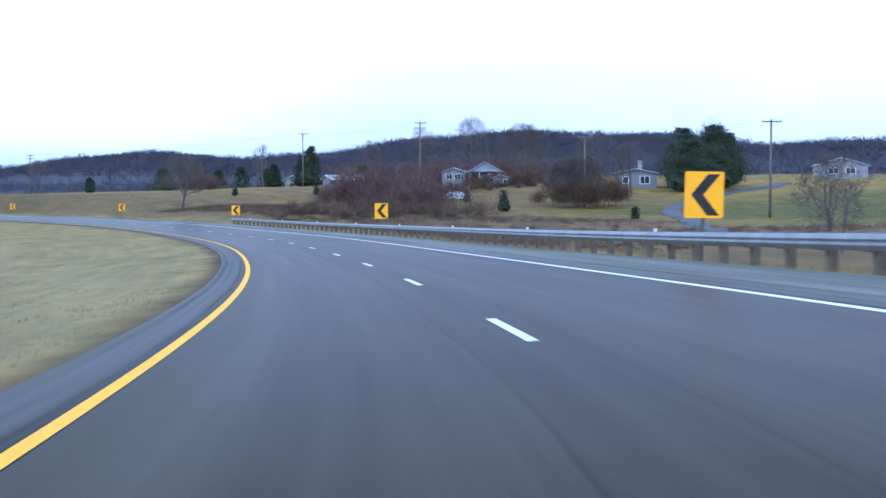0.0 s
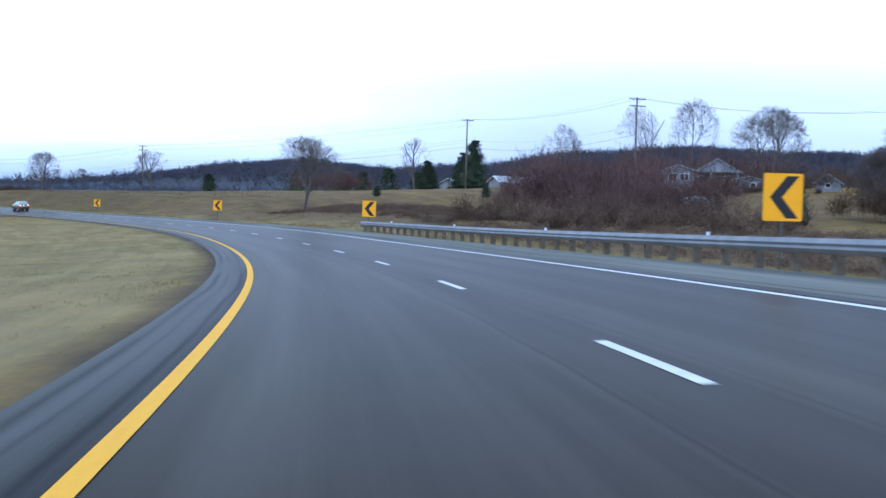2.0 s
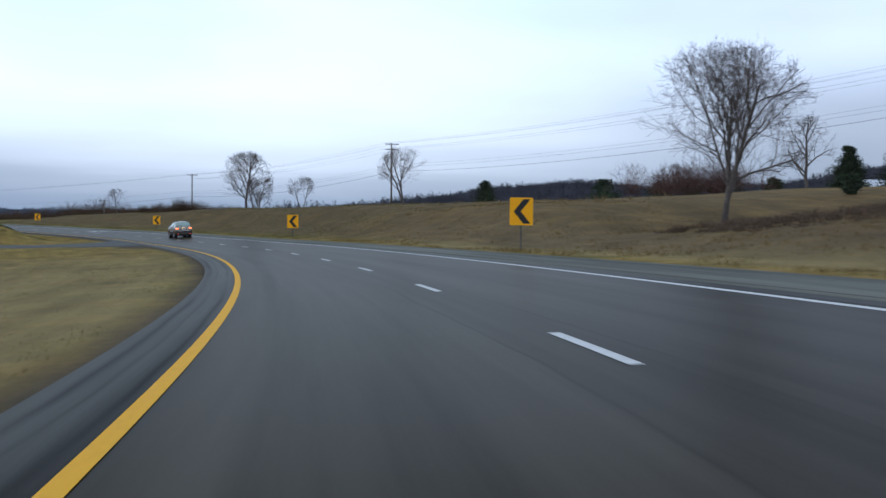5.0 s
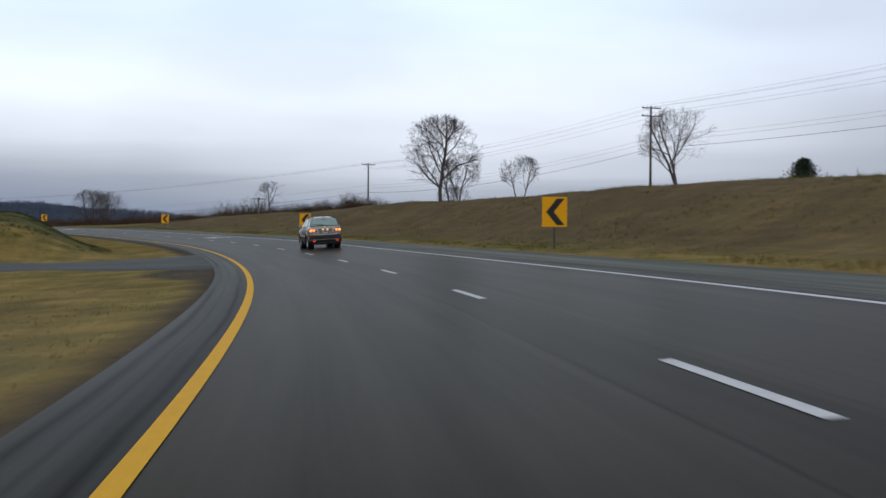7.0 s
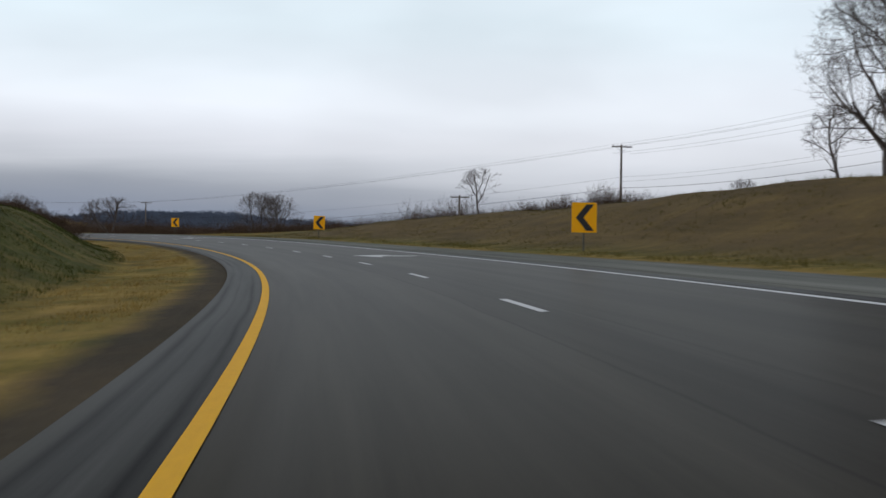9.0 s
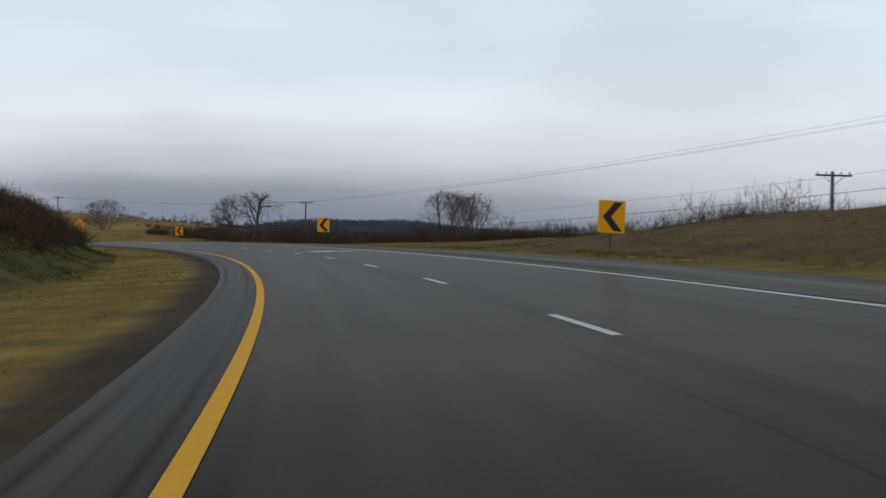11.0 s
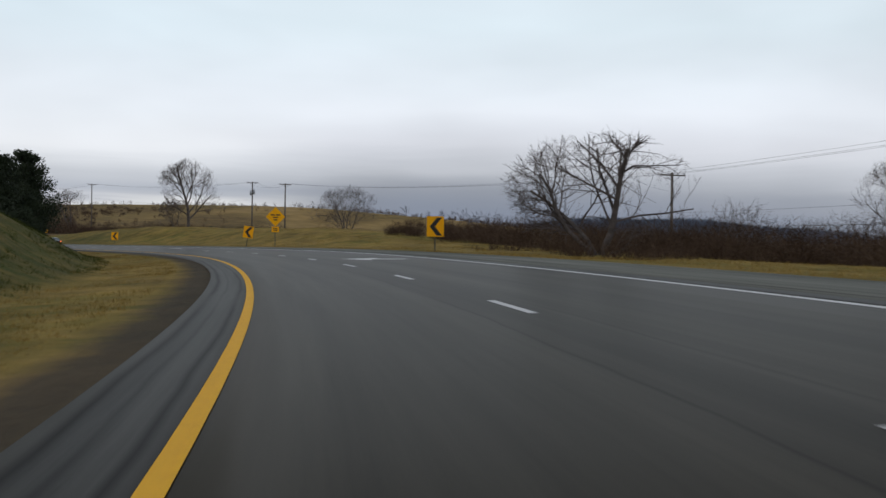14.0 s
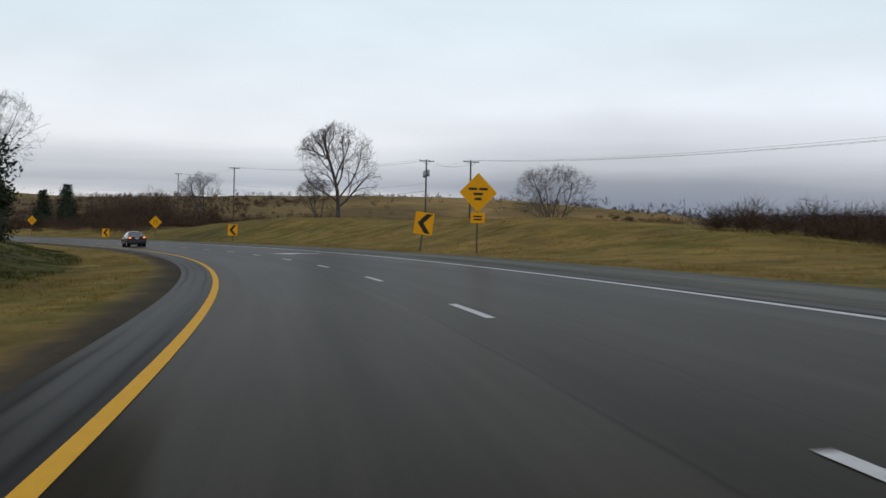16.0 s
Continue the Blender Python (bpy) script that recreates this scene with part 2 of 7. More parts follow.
def turf():
    """Winter grass in tan, olive and green, with a bare earth strip beside the paving and mown lawn round the houses."""
    m, t, b = material("winter_grass", 0.95, 0.0, 0.1)
    uv, across, along = uv_parts(t)
    pos = place_of(t)
    big = noise_node(t, pos, 0.045, 4, 0.55, 0.3)
    mid = noise_node(t, pos, 0.45, 5, 0.65, 0.4)
    fine = noise_node(t, scaled(t, pos, 1, 1, 0.3), 9.0, 4, 0.7)
    tan, olive, green, brown = (0.222, 0.147, 0.037), (0.110, 0.082, 0.014), (0.060, 0.084, 0.007), (0.092, 0.060, 0.030)
    col = mix_node(t, ramp_node(t, mid, [(0.36, 0.0), (0.62, 1.0)]), olive, tan)
    fresh = math_node(t, "MULTIPLY", ramp_node(t, big, [(0.50, 0.0), (0.66, 1.0)]), ramp_node(t, mid, [(0.35, 1.0), (0.6, 0.25)]))
    zone = t.nodes.new("ShaderNodeVertexColor")
    zone.layer_name = "zones"
    zs = t.nodes.new("ShaderNodeSeparateColor")
    t.links.new(zone.outputs[0], zs.inputs[0])
    lawn, scrub, dry, forest_haze = zs.outputs[0], zs.outputs[1], zs.outputs[2], zone.outputs["Alpha"]
    col = mix_node(t, math_node(t, "MULTIPLY", fresh, 0.55), col, green)
    straw = mix_node(t, ramp_node(t, math_node(t, "MULTIPLY", across, 0.001), [(0.06, 0.0), (0.14, 1.0)]), (0.192, 0.154, 0.074), (0.27, 0.176, 0.068))
    col = mix_node(t, math_node(t, "MULTIPLY", dry, ramp_node(t, mid, [(0.25, 1.0), (0.75, 0.55)])), col, straw)
    col = mix_node(t, math_node(t, "MULTIPLY", lawn, ramp_node(t, mid, [(0.3, 1.0), (0.7, 0.55)])), col, (0.034, 0.044, 0.006))
    col = mix_node(t, math_node(t, "MULTIPLY", scrub, ramp_node(t, mid, [(0.3, 1.0), (0.7, 0.7)])), col, brown)
    # wooded ground: the woods' haze and shade are put into its colour
    col = mix_node(t, forest_haze, col, (0.043, 0.046, 0.054))
    edge = math_node(t, "ADD", across, math_node(t, "MULTIPLY", math_node(t, "SUBTRACT", noise_node(t, scaled(t, uv, 0.4, 0.35, 1), 1.0, 4, 0.65), 0.5), 1.2))
    # a worn bare corner where the crossover leaves the shoulder
    off = math_node(t, "MULTIPLY", math_node(t, "SUBTRACT", along, 262.5), 0.19)
    corner = math_node(t, "EXPONENT", math_node(t, "MULTIPLY", math_node(t, "MULTIPLY", off, off), -1.0))
    edge_in = math_node(t, "ADD", edge, math_node(t, "MULTIPLY", corner, 1.7))
    edge_in = math_node(t, "SUBTRACT", edge_in, math_node(t, "ADD", math_node(t, "MULTIPLY", math_node(t, "LESS_THAN", along, 256.0), 0.40), 0.30))
    earth = math_node(t, "MULTIPLY", ramp_node(t, math_node(t, "MULTIPLY", math_node(t, "ADD", edge_in, 6.0), 0.1), [(0.35, 0.0), (0.42, 1.0)]),
                      math_node(t, "LESS_THAN", across, 3.0))
    soil = mix_node(t, ramp_node(t, math_node(t, "MULTIPLY", along, 0.001), [(0.20, 0.0), (0.26, 1.0)]), (0.062, 0.048, 0.032), (0.038, 0.030, 0.022))
    col = mix_node(t, math_node(t, "MULTIPLY", earth, 0.9), col, soil)
    gravel = ramp_node(t, math_node(t, "MULTIPLY", math_node(t, "SUBTRACT", edge, 5.0), 0.1), [(0.50, 1.0), (0.62, 0.0)])
    gravel = math_node(t, "MULTIPLY", gravel, math_node(t, "GREATER_THAN", across, 3.0))
    col = mix_node(t, math_node(t, "MULTIPLY", gravel, 0.85), col, (0.115, 0.112, 0.105))
    k = t.nodes.new("ShaderNodeCombineColor")
    # mowing and wheel streaks along the road
    streak = noise_node(t, scaled(t, uv, 1.5, 0.045, 1), 1.0, 4, 0.65)
    patchy = noise_node(t, scaled(t, uv, 0.35, 0.12, 1), 1.0, 3, 0.6)
    shade = math_node(t, "ADD", math_node(t, "MULTIPLY", fine, 0.9), math_node(t, "ADD", math_node(t, "MULTIPLY", streak, 0.75), math_node(t, "SUBTRACT", math_node(t, "MULTIPLY", patchy, 1.1), 0.40)))
    for q in range(3):
        t.links.new(shade, k.inputs[q])
    t.links.new(mix_node(t, 1.0, col, k.outputs[0], "MULTIPLY"), b.inputs["Base Color"])
    bumped(t, b, math_node(t, "ADD", math_node(t, "MULTIPLY", fine, 0.5), mid), 0.8, 0.12)
    return m


TURF = turf()
BLADES = weathered("grass_blades", (0.125, 0.102, 0.039), (0.245, 0.206, 0.088), 0.5, 0.9, 0, 0, 0.1, 3.0, 0.7)
BLADES_GREEN = weathered("green_blades", (0.020, 0.030, 0.003), (0.054, 0.060, 0.010), 0.35, 0.9, 0, 0, 0.1, 2.0, 0.8)
BLADES_OLIVE = weathered("olive_blades", (0.162, 0.106, 0.023), (0.300, 0.200, 0.058), 0.35, 0.9, 0, 0, 0.1, 2.0, 0.8)
BLADES_MOSS = weathered("moss_blades", (0.058, 0.052, 0.010), (0.130, 0.105, 0.026), 0.35, 0.9, 0, 0, 0.1, 2.0, 0.8)
BLADES_BROWN = weathered("brown_blades", (0.085, 0.060, 0.017), (0.185, 0.128, 0.043), 0.35, 0.9, 0, 0, 0.1, 2.0, 0.8)
BARK = weathered("bark", (0.062, 0.053, 0.047), (0.145, 0.123, 0.107), 3, 0.95, 0, 0.5, 0.1, 30)
TWIGS = weathered("bare_twigs", (0.072, 0.059, 0.053), (0.128, 0.105, 0.094), 0.6, 0.95, 0, 0, 0.1, 5, 0.6)
BRUSH = weathered("brown_brush", (0.058, 0.038, 0.027), (0.140, 0.098, 0.066), 0.3, 0.95, 0, 0, 0.1, 2, 0.8)
# the brown brush again, with shade put in as a darker tone
BRUSH_SHADED = weathered("shaded_brush_twigs", (0.044, 0.027, 0.017), (0.100, 0.066, 0.042), 0.3, 0.95, 0, 0, 0.1, 2, 0.8)
BRUSH_RED = weathered("reddish_brush", (0.064, 0.037, 0.032), (0.138, 0.087, 0.073), 0.3, 0.95, 0, 0, 0.1, 2, 0.7)
WEEDS = weathered("dry_weeds", (0.13, 0.092, 0.040), (0.27, 0.20, 0.10), 0.3, 0.95, 0, 0, 0.1, 2, 0.7)
# leafless woods whose bluish cast puts the haze of distance into the colour
WOODS_HAZED = weathered("hazed_far_woods", (0.060, 0.060, 0.073), (0.090, 0.088, 0.103), 0.05, 1.0, 0, 0, 0.0, 0.6, 0.25, 0.7)
# stronger blue haze painted into the farthest woods' colour
WOODS_HAZED_BLUE = weathered("hazed_distant_woods", (0.105, 0.128, 0.170), (0.135, 0.158, 0.205), 0.05, 1.0, 0, 0, 0.0, 0.6, 0.2, 0.7)
NEEDLES = weathered("evergreen_needles", (0.010, 0.017, 0.009), (0.034, 0.045, 0.019), 1.2, 0.8, 0, 0, 0.2, 8, 0.5, 0.3)
NEEDLES_PINE = weathered("pine_needles", (0.015, 0.024, 0.012), (0.040, 0.053, 0.024), 1.2, 0.8, 0, 0, 0.2, 8, 0.5, 0.4)
GALV = weathered("galvanised_steel", (0.105, 0.11, 0.118), (0.19, 0.195, 0.205), 1.5, 0.55, 0.25, 0.1, 0.5, 40)
POST_WOOD = weathered("weathered_post", (0.075, 0.060, 0.042), (0.165, 0.135, 0.098), 4, 0.9, 0, 0.4, 0.2, 40)
POLE_WOOD = weathered("utility_pole_wood", (0.085, 0.070, 0.058), (0.17, 0.145, 0.12), 2, 0.9, 0, 0.4, 0.2, 30)
WIRE = weathered("cable", (0.02, 0.02, 0.022), (0.05, 0.05, 0.052), 3, 0.7, 0, 0, 0.3, 20)
PORCELAIN = weathered("insulator_porcelain", (0.20, 0.20, 0.21), (0.33, 0.33, 0.34), 5, 0.3, 0, 0, 0.5, 20)
TANK = weathered("transformer_tank", (0.30, 0.31, 0.32), (0.42, 0.43, 0.44), 2, 0.5, 0.2, 0.1, 0.5, 20)
SIGN_YELLOW = weathered("sign_yellow", (0.94, 0.41, 0.001), (0.98, 0.46, 0.002), 3, 0.55, 0, 0.02, 0.2, 60)
SIGN_BLACK = weathered("sign_black", (0.010, 0.010, 0.010), (0.022, 0.021, 0.020), 5, 0.5, 0, 0.02, 0.4, 60)
SIGN_ORANGE = weathered("diamond_yellow", (0.90, 0.40, 0.001), (0.97, 0.45, 0.002), 3, 0.55, 0, 0.02, 0.2, 60)
STEEL_POST = weathered("sign_post_steel", (0.060, 0.058, 0.045), (0.115, 0.11, 0.085), 4, 0.7, 0.2, 0.1, 0.5, 40)
SIDING = weathered("white_siding", (0.20, 0.205, 0.215), (0.29, 0.295, 0.305), 0.5, 0.7, 0, 0.1, 0.3, 12)
SIDING_GREY = weathered("grey_siding", (0.13, 0.135, 0.14), (0.21, 0.215, 0.22), 0.5, 0.7, 0, 0.1, 0.3, 12)
ROOFING = weathered("roof_shingle", (0.20, 0.20, 0.21), (0.34, 0.34, 0.35), 0.8, 0.9, 0, 0.3, 0.2, 14)
METAL_ROOF = weathered("pale_metal_roof", (0.34, 0.355, 0.38), (0.48, 0.495, 0.51), 0.6, 0.45, 0.2, 0.1, 0.5, 14)
BRICK = weathered("chimney_brick", (0.22, 0.17, 0.15), (0.38, 0.32, 0.29), 4, 0.9, 0, 0.3, 0.2, 20)
DARK_PANE = weathered("window_pane", (0.02, 0.024, 0.03), (0.05, 0.055, 0.065), 1, 0.08, 0, 0, 0.6, 5)
def cracked(name, dark, light):
    """Old paving with open cracks and damp patches."""
    m, t, b = material(name, 0.75, 0.0, 0.25)
    pos = place_of(t)
    warp = noise_node(t, pos, 0.9, 4, 0.6)
    big = noise_node(t, scaled(t, pos, 1, 1, 0.2), 0.35, 4, 0.6)
    grit = noise_node(t, pos, 40, 3, 0.7)
    v = t.nodes.new("ShaderNodeTexVoronoi")
    v.feature = "DISTANCE_TO_EDGE"
    v.inputs["Scale"].default_value = 0.30
    shift = t.nodes.new("ShaderNodeVectorMath")
    shift.operation = "ADD"
    t.links.new(pos, shift.inputs[0])
    t.links.new(warp, shift.inputs[1])
    t.links.new(shift.outputs[0], v.inputs["Vector"])
    crack = ramp_node(t, v.outputs["Distance"], [(0.004, 1.0), (0.016, 0.0)])
    col = mix_node(t, ramp_node(t, math_node(t, "ADD", math_node(t, "MULTIPLY", big, 0.75), math_node(t, "MULTIPLY", grit, 0.25)), [(0.38, 0.0), (0.62, 1.0)]), dark, light)
    t.links.new(mix_node(t, math_node(t, "MULTIPLY", crack, 0.85), col, (0.014, 0.014, 0.012)), b.inputs["Base Color"])
    bumped(t, b, grit, 0.35, 0.006)
    return m


CRACKED = cracked("cracked_paving", (0.022, 0.0235, 0.021), (0.048, 0.050, 0.045))
TRIM = weathered("white_trim", (0.62, 0.63, 0.64), (0.74, 0.74, 0.75), 2, 0.6, 0, 0.05, 0.3, 20)
DRIVE = weathered("old_paving", (0.022, 0.024, 0.025), (0.044, 0.046, 0.048), 0.6, 0.8, 0, 0.3, 0.3, 30)

# ---- the road's line: curvature and grade every 40 m along the yellow edge line ----
BANK, LANE, DASH_CYCLE, DASH_START = 0.0587, 3.666, 12.192, -5.446
KNOTS = np.arange(-40, 761, 40.0) + 6.3
CURVE = [0.00264, 0.00283, 0.00171, 0.00284, 0.00203, 0.00258, 0.00226, 0.00248, 0.00227, 0.00253, 0.00252,
         0.00229, 0.00252, 0.00227, 0.00273, 0.00236, 0.00237, 0.00237, 0.00237, 0.00237, 0.00237]
GRADE = [-0.05285, -0.05008, -0.03764, -0.03293, -0.02200, -0.02171, -0.01779, -0.01517, -0.00628, -0.00550, 0.00132,
         -0.00172, -0.00379, -0.00667, -0.01183, -0.01271, -0.01226, -0.01149, -0.01092, -0.01055, -0.01036]
S_FIRST = -160
turned = float(np.sum(np.interp(np.arange(S_FIRST, 760.0) + 0.5, KNOTS, CURVE)))
S_LAST = int(760 + (2 * math.pi - turned) / 0.00241)
S = np.arange(S_FIRST, S_LAST + 1.0)
kap = np.interp(S, KNOTS, CURVE)
HEAD = np.concatenate([[0], np.cumsum((kap[1:] + kap[:-1]) / 2)])
HEAD += math.pi / 2 - np.interp(6.3, S, HEAD)
step = (HEAD[1:] + HEAD[:-1]) / 2
CX, CY = np.concatenate([[0], np.cumsum(np.cos(step))]), np.concatenate([[0], np.cumsum(np.sin(step))])
CX, CY = CX - np.interp(6.3, S, CX), CY - np.interp(6.3, S, CY)
CZ = np.cumsum(np.interp(S, KNOTS, GRADE))
CZ -= np.interp(6.3, S, CZ)
# far round the hill, out of sight, the sheet closes on itself
close = np.clip((S - 950) / (S_LAST - 950), 0, 1)
CX, CY = CX + close * (CX[0] - CX[-1]), CY + close * (CY[0] - CY[-1])
z950 = np.interp(950, S, CZ)
CZ = np.where(S > 950, z950 + (CZ[0] - z950) * close * close * (3 - 2 * close), CZ)


def road_at(s, lat, lift=0.0):
    """A point beside the yellow line: metres along, metres to its right, and height over the banked paving."""
    th = np.interp(s, S, HEAD)
    return np.stack(np.broadcast_arrays(np.interp(s, S, CX) + np.sin(th) * lat, np.interp(s, S, CY) - np.cos(th) * lat,
                                        np.interp(s, S, CZ) + BANK * np.clip(lat, -12, 14) + lift), -1)


def heading_at(s):
    return math.degrees(float(np.interp(s, S, HEAD))) - 90


def mesh_object(name, verts, faces, mat, parent=None, smooth=False, uv=None):
    me = bpy.data.meshes.new(name)
    me.from_pydata([tuple(map(float, v)) for v in verts], [], [tuple(map(int, q)) for q in faces])
    if uv is not None:
        layer = me.uv_layers.new(name="UVMap")
        index = np.empty(len(me.loops), dtype=np.int32)
        me.loops.foreach_get("vertex_index", index)
        layer.data.foreach_set("uv", np.asarray(uv, dtype=np.float32)[index].ravel())
    me.materials.append(mat)
    if smooth:
        me.polygons.foreach_set("use_smooth", [True] * len(me.polygons))
    ob = new(name, me)
    ob.parent = parent
    return ob


def ribbon(name, s_values, lats, lift, mat, thick=0.0, parent=None):
    """A strip of paving or paint along the road, between lateral lines, with its outer edges turned down."""
    s_values, lats = np.asarray(s_values, float), list(lats)
    cols = [(lats[0], lift - thick)] + [(v, lift) for v in lats] + [(lats[-1], lift - thick)] if thick else [(v, lift) for v in lats]
    verts, uv, n = [], [], len(cols)
    for lat, h in cols:
        pts = road_at(s_values, np.full(len(s_values), lat), h)
        verts.append(pts)
        uv.append(np.stack([np.full(len(s_values), lat), s_values], -1))
    verts, uv = np.concatenate(verts), np.concatenate(uv)
    m = len(s_values)
    faces = [(c * m + k, (c + 1) * m + k, (c + 1) * m + k + 1, c * m + k + 1) for c in range(n - 1) for k in range(m - 1)]
    return mesh_object(name, verts, faces, mat, parent, True, uv)


long_s = np.arange(-160, 950, 2.0)
tagged(ribbon("road", long_s, np.linspace(0.0, 7.40, 9), 0.0, ROAD, 0.12), "two-lane dark grey asphalt carriageway in a long left bend", "road", kind="structure")
tagged(ribbon("shoulder_inner", long_s, [-0.98, -0.7, -0.4, -0.004], -0.004, SHOULDER, 0.12), "narrow paved inner shoulder with dark tar lines", "road shoulder", kind="structure")
tagged(ribbon("shoulder_outer", long_s, [7.404, 7.6, 7.85], -0.004, SHOULDER, 0.12), "dark paved strip outside the white line", "road shoulder", kind="structure")
tagged(ribbon("shoulder_gravel", long_s, [7.854, 8.6, 9.3, 9.95], -0.012, GRAVEL, 0.12), "pale compacted gravel shoulder outside the paving", "road shoulder", kind="structure")
tagged(ribbon("edge_line_yellow", long_s, [-0.075, 0.075], 0.004, YELLOW), "solid yellow edge line on the inner side", "road marking", kind="structure")
tagged(ribbon("edge_line_white", long_s, [2 * LANE - 0.07, 2 * LANE + 0.07], 0.004, WHITE), "solid white edge line on the outer side", "road marking", kind="structure")
for k in range(-8, 62):
    mid = DASH_START + DASH_CYCLE * k
    dash = ribbon("lane_dash", np.linspace(mid - 1.525, mid + 1.525, 4), [LANE - 0.06, LANE + 0.06], 0.005, WHITE)
    tagged(dash, "worn white dash of the broken lane line", "road marking", "dashes of the lane line", "structure")


def merge_arrow(s0):
    """A long white lane-drop arrow that bends to the left."""
    # outline in metres: along, and to the right of the yellow line
    shape = [(2.6, 4.68), (1.1, 6.02), (0.25, 5.72), (-2.7, 6.60), (-2.95, 6.34), (-0.55, 5.48), (-2.0, 5.24)]
    verts = [road_at(s0 + a, b, 0.005) for a, b in shape]
    ob = mesh_object("merge_arrow", verts, [(0, 6, 5), (0, 5, 2), (0, 2, 1), (5, 4, 3, 2)], WHITE)
    tagged(ob, "white lane-reduction arrow painted on the outer lane", "road marking", "arrows of the outer lane", "structure")


for s0 in (332.5, 410.8, 489.8, 566.8):
    merge_arrow(s0)

# ---- the ground: one sheet, graded beside the road and rolling farther off ----
LATS = [10, 13, 24, 32, 45, 60, 80, 120, 200, 400]
HEIGHTS = {  # height over the yellow line's level, at those distances to the right
    -160: [.44, .22, -.6, -.3, .6, 2.0, 3.6, 4.8, 7.0, 9.0],
    100: [.44, .22, -.5, -.3, .3, .8, 1.8, 4.2, 7.0, 9.0],
    135: [.44, .35, 1.0, .7, .5, .7, 1.3, 3.4, 7.0, 9.0],
    160: [.49, .55, 1.7, 1.3, 1.4, 2.0, 2.5, 4.0, 7.2, 9.0],
    190: [.49, .58, 2.3, 2.3, 2.6, 3.4, 5.0, 6.2, 7.5, 9.0],
    214: [.49, .50, 1.4, 1.7, 2.5, 4.0, 6.0, 7.0, 8.0, 9.0],
    228: [.49, .58, 3.0, 3.4, 4.0, 4.9, 6.1, 7.0, 8.0, 9.0],
    245: [.49, .62, 3.6, 4.0, 4.6, 5.3, 6.2, 7.0, 8.0, 9.0],
    300: [.49, .62, 3.8, 4.0, 4.2, 4.6, 5.0, 5.0, 5.0, 6.0],
    340: [.49, .62, 3.5, 3.6, 3.8, 4.0, 4.0, 3.0, 2.0, 0.0],
    375: [.49, .62, 2.8, 2.8, 2.5, 2.2, 2.0, 1.0, 0.0, -2.0],
    400: [.49, .58, 2.1, 2.0, 1.4, 0.8, 0.4, -1.0, -3.0, -5.0],
    430: [.49, .52, 1.1, 0.6, -.7, -1.7, -2.2, -3.5, -5.0, -8.0],
    455: [.49, .48, .55, .0, -1.8, -2.8, -3.6, -5.0, -7.0, -9.0],
    505: [.49, .48, .45, .0, -1.8, -3.0, -3.8, -5.0, -7.0, -9.0],
    545: [.49, .50, 1.3, .9, -.8, -2.2, -3.5, -5.0, -7.0, -9.0],
    570: [.49, .55, 2.4, 2.2, .8, -.8, -2.0, -3.5, -5.0, -7.0],
    600: [.49, .60, 3.1, 3.1, 1.7, .3, -.8, -2.0, -4.0, -6.0],
    640: [.49, .60, 3.5, 3.5, 2.4, 1.2, .4, -.5, -2.0, -4.0],
    700: [.49, .55, 2.0, 2.6, 2.4, 1.8, 1.3, 1.0, 0.0, -2.0],
    760: [.49, .52, 1.8, 2.4, 2.9, 3.2, 3.6, 3.8, 3.0, 1.0],
    830: [.49, .52, 1.6, 2.4, 3.6, 4.6, 5.6, 6.4, 6.0, 3.0]}
ROWS_S = np.array(sorted(HEIGHTS), float)
TABLE = np.array([HEIGHTS[k] for k in sorted(HEIGHTS)])
LEFT_S = [-160, 268, 289, 300, 312, 330, 370, 405, 450, 482, 500, 518, 535, 579, 640, 760]
LEFT_H = [-.75, -.70, -.70, 1.5, 2.2, 2.5, 2.6, 2.4, 3.0, 3.0, 2.9, 2.2, 1.3, 0.8, 0.7, 0.7]
# far swells and hills: x, y, rise, half-width east-west and north-south
SWELLS = [(-207, 1480, 30, 120, 220), (237, 1475, 56, 110, 220), (390, 1443, 52, 120, 220), (612, 1364, 43, 140, 220), (107, 1490, 46, 90, 220),
          (-24, 1494, 28, 80, 220), (820, 1240, 42, 160, 220), (-980, 1160, 15, 110, 110), (-558, 540, 11.0, 95, 60), (-530, 615, 4.0, 80, 50),
          (-640, 478, 14.0, 90, 45), (-760, 600, 12, 150, 90), (-900, 420, 14, 160, 130)]


def smooth(a, b, x):
    u = np.clip((x - a) / (b - a), 0, 1)
    return u * u * (3 - 2 * u)


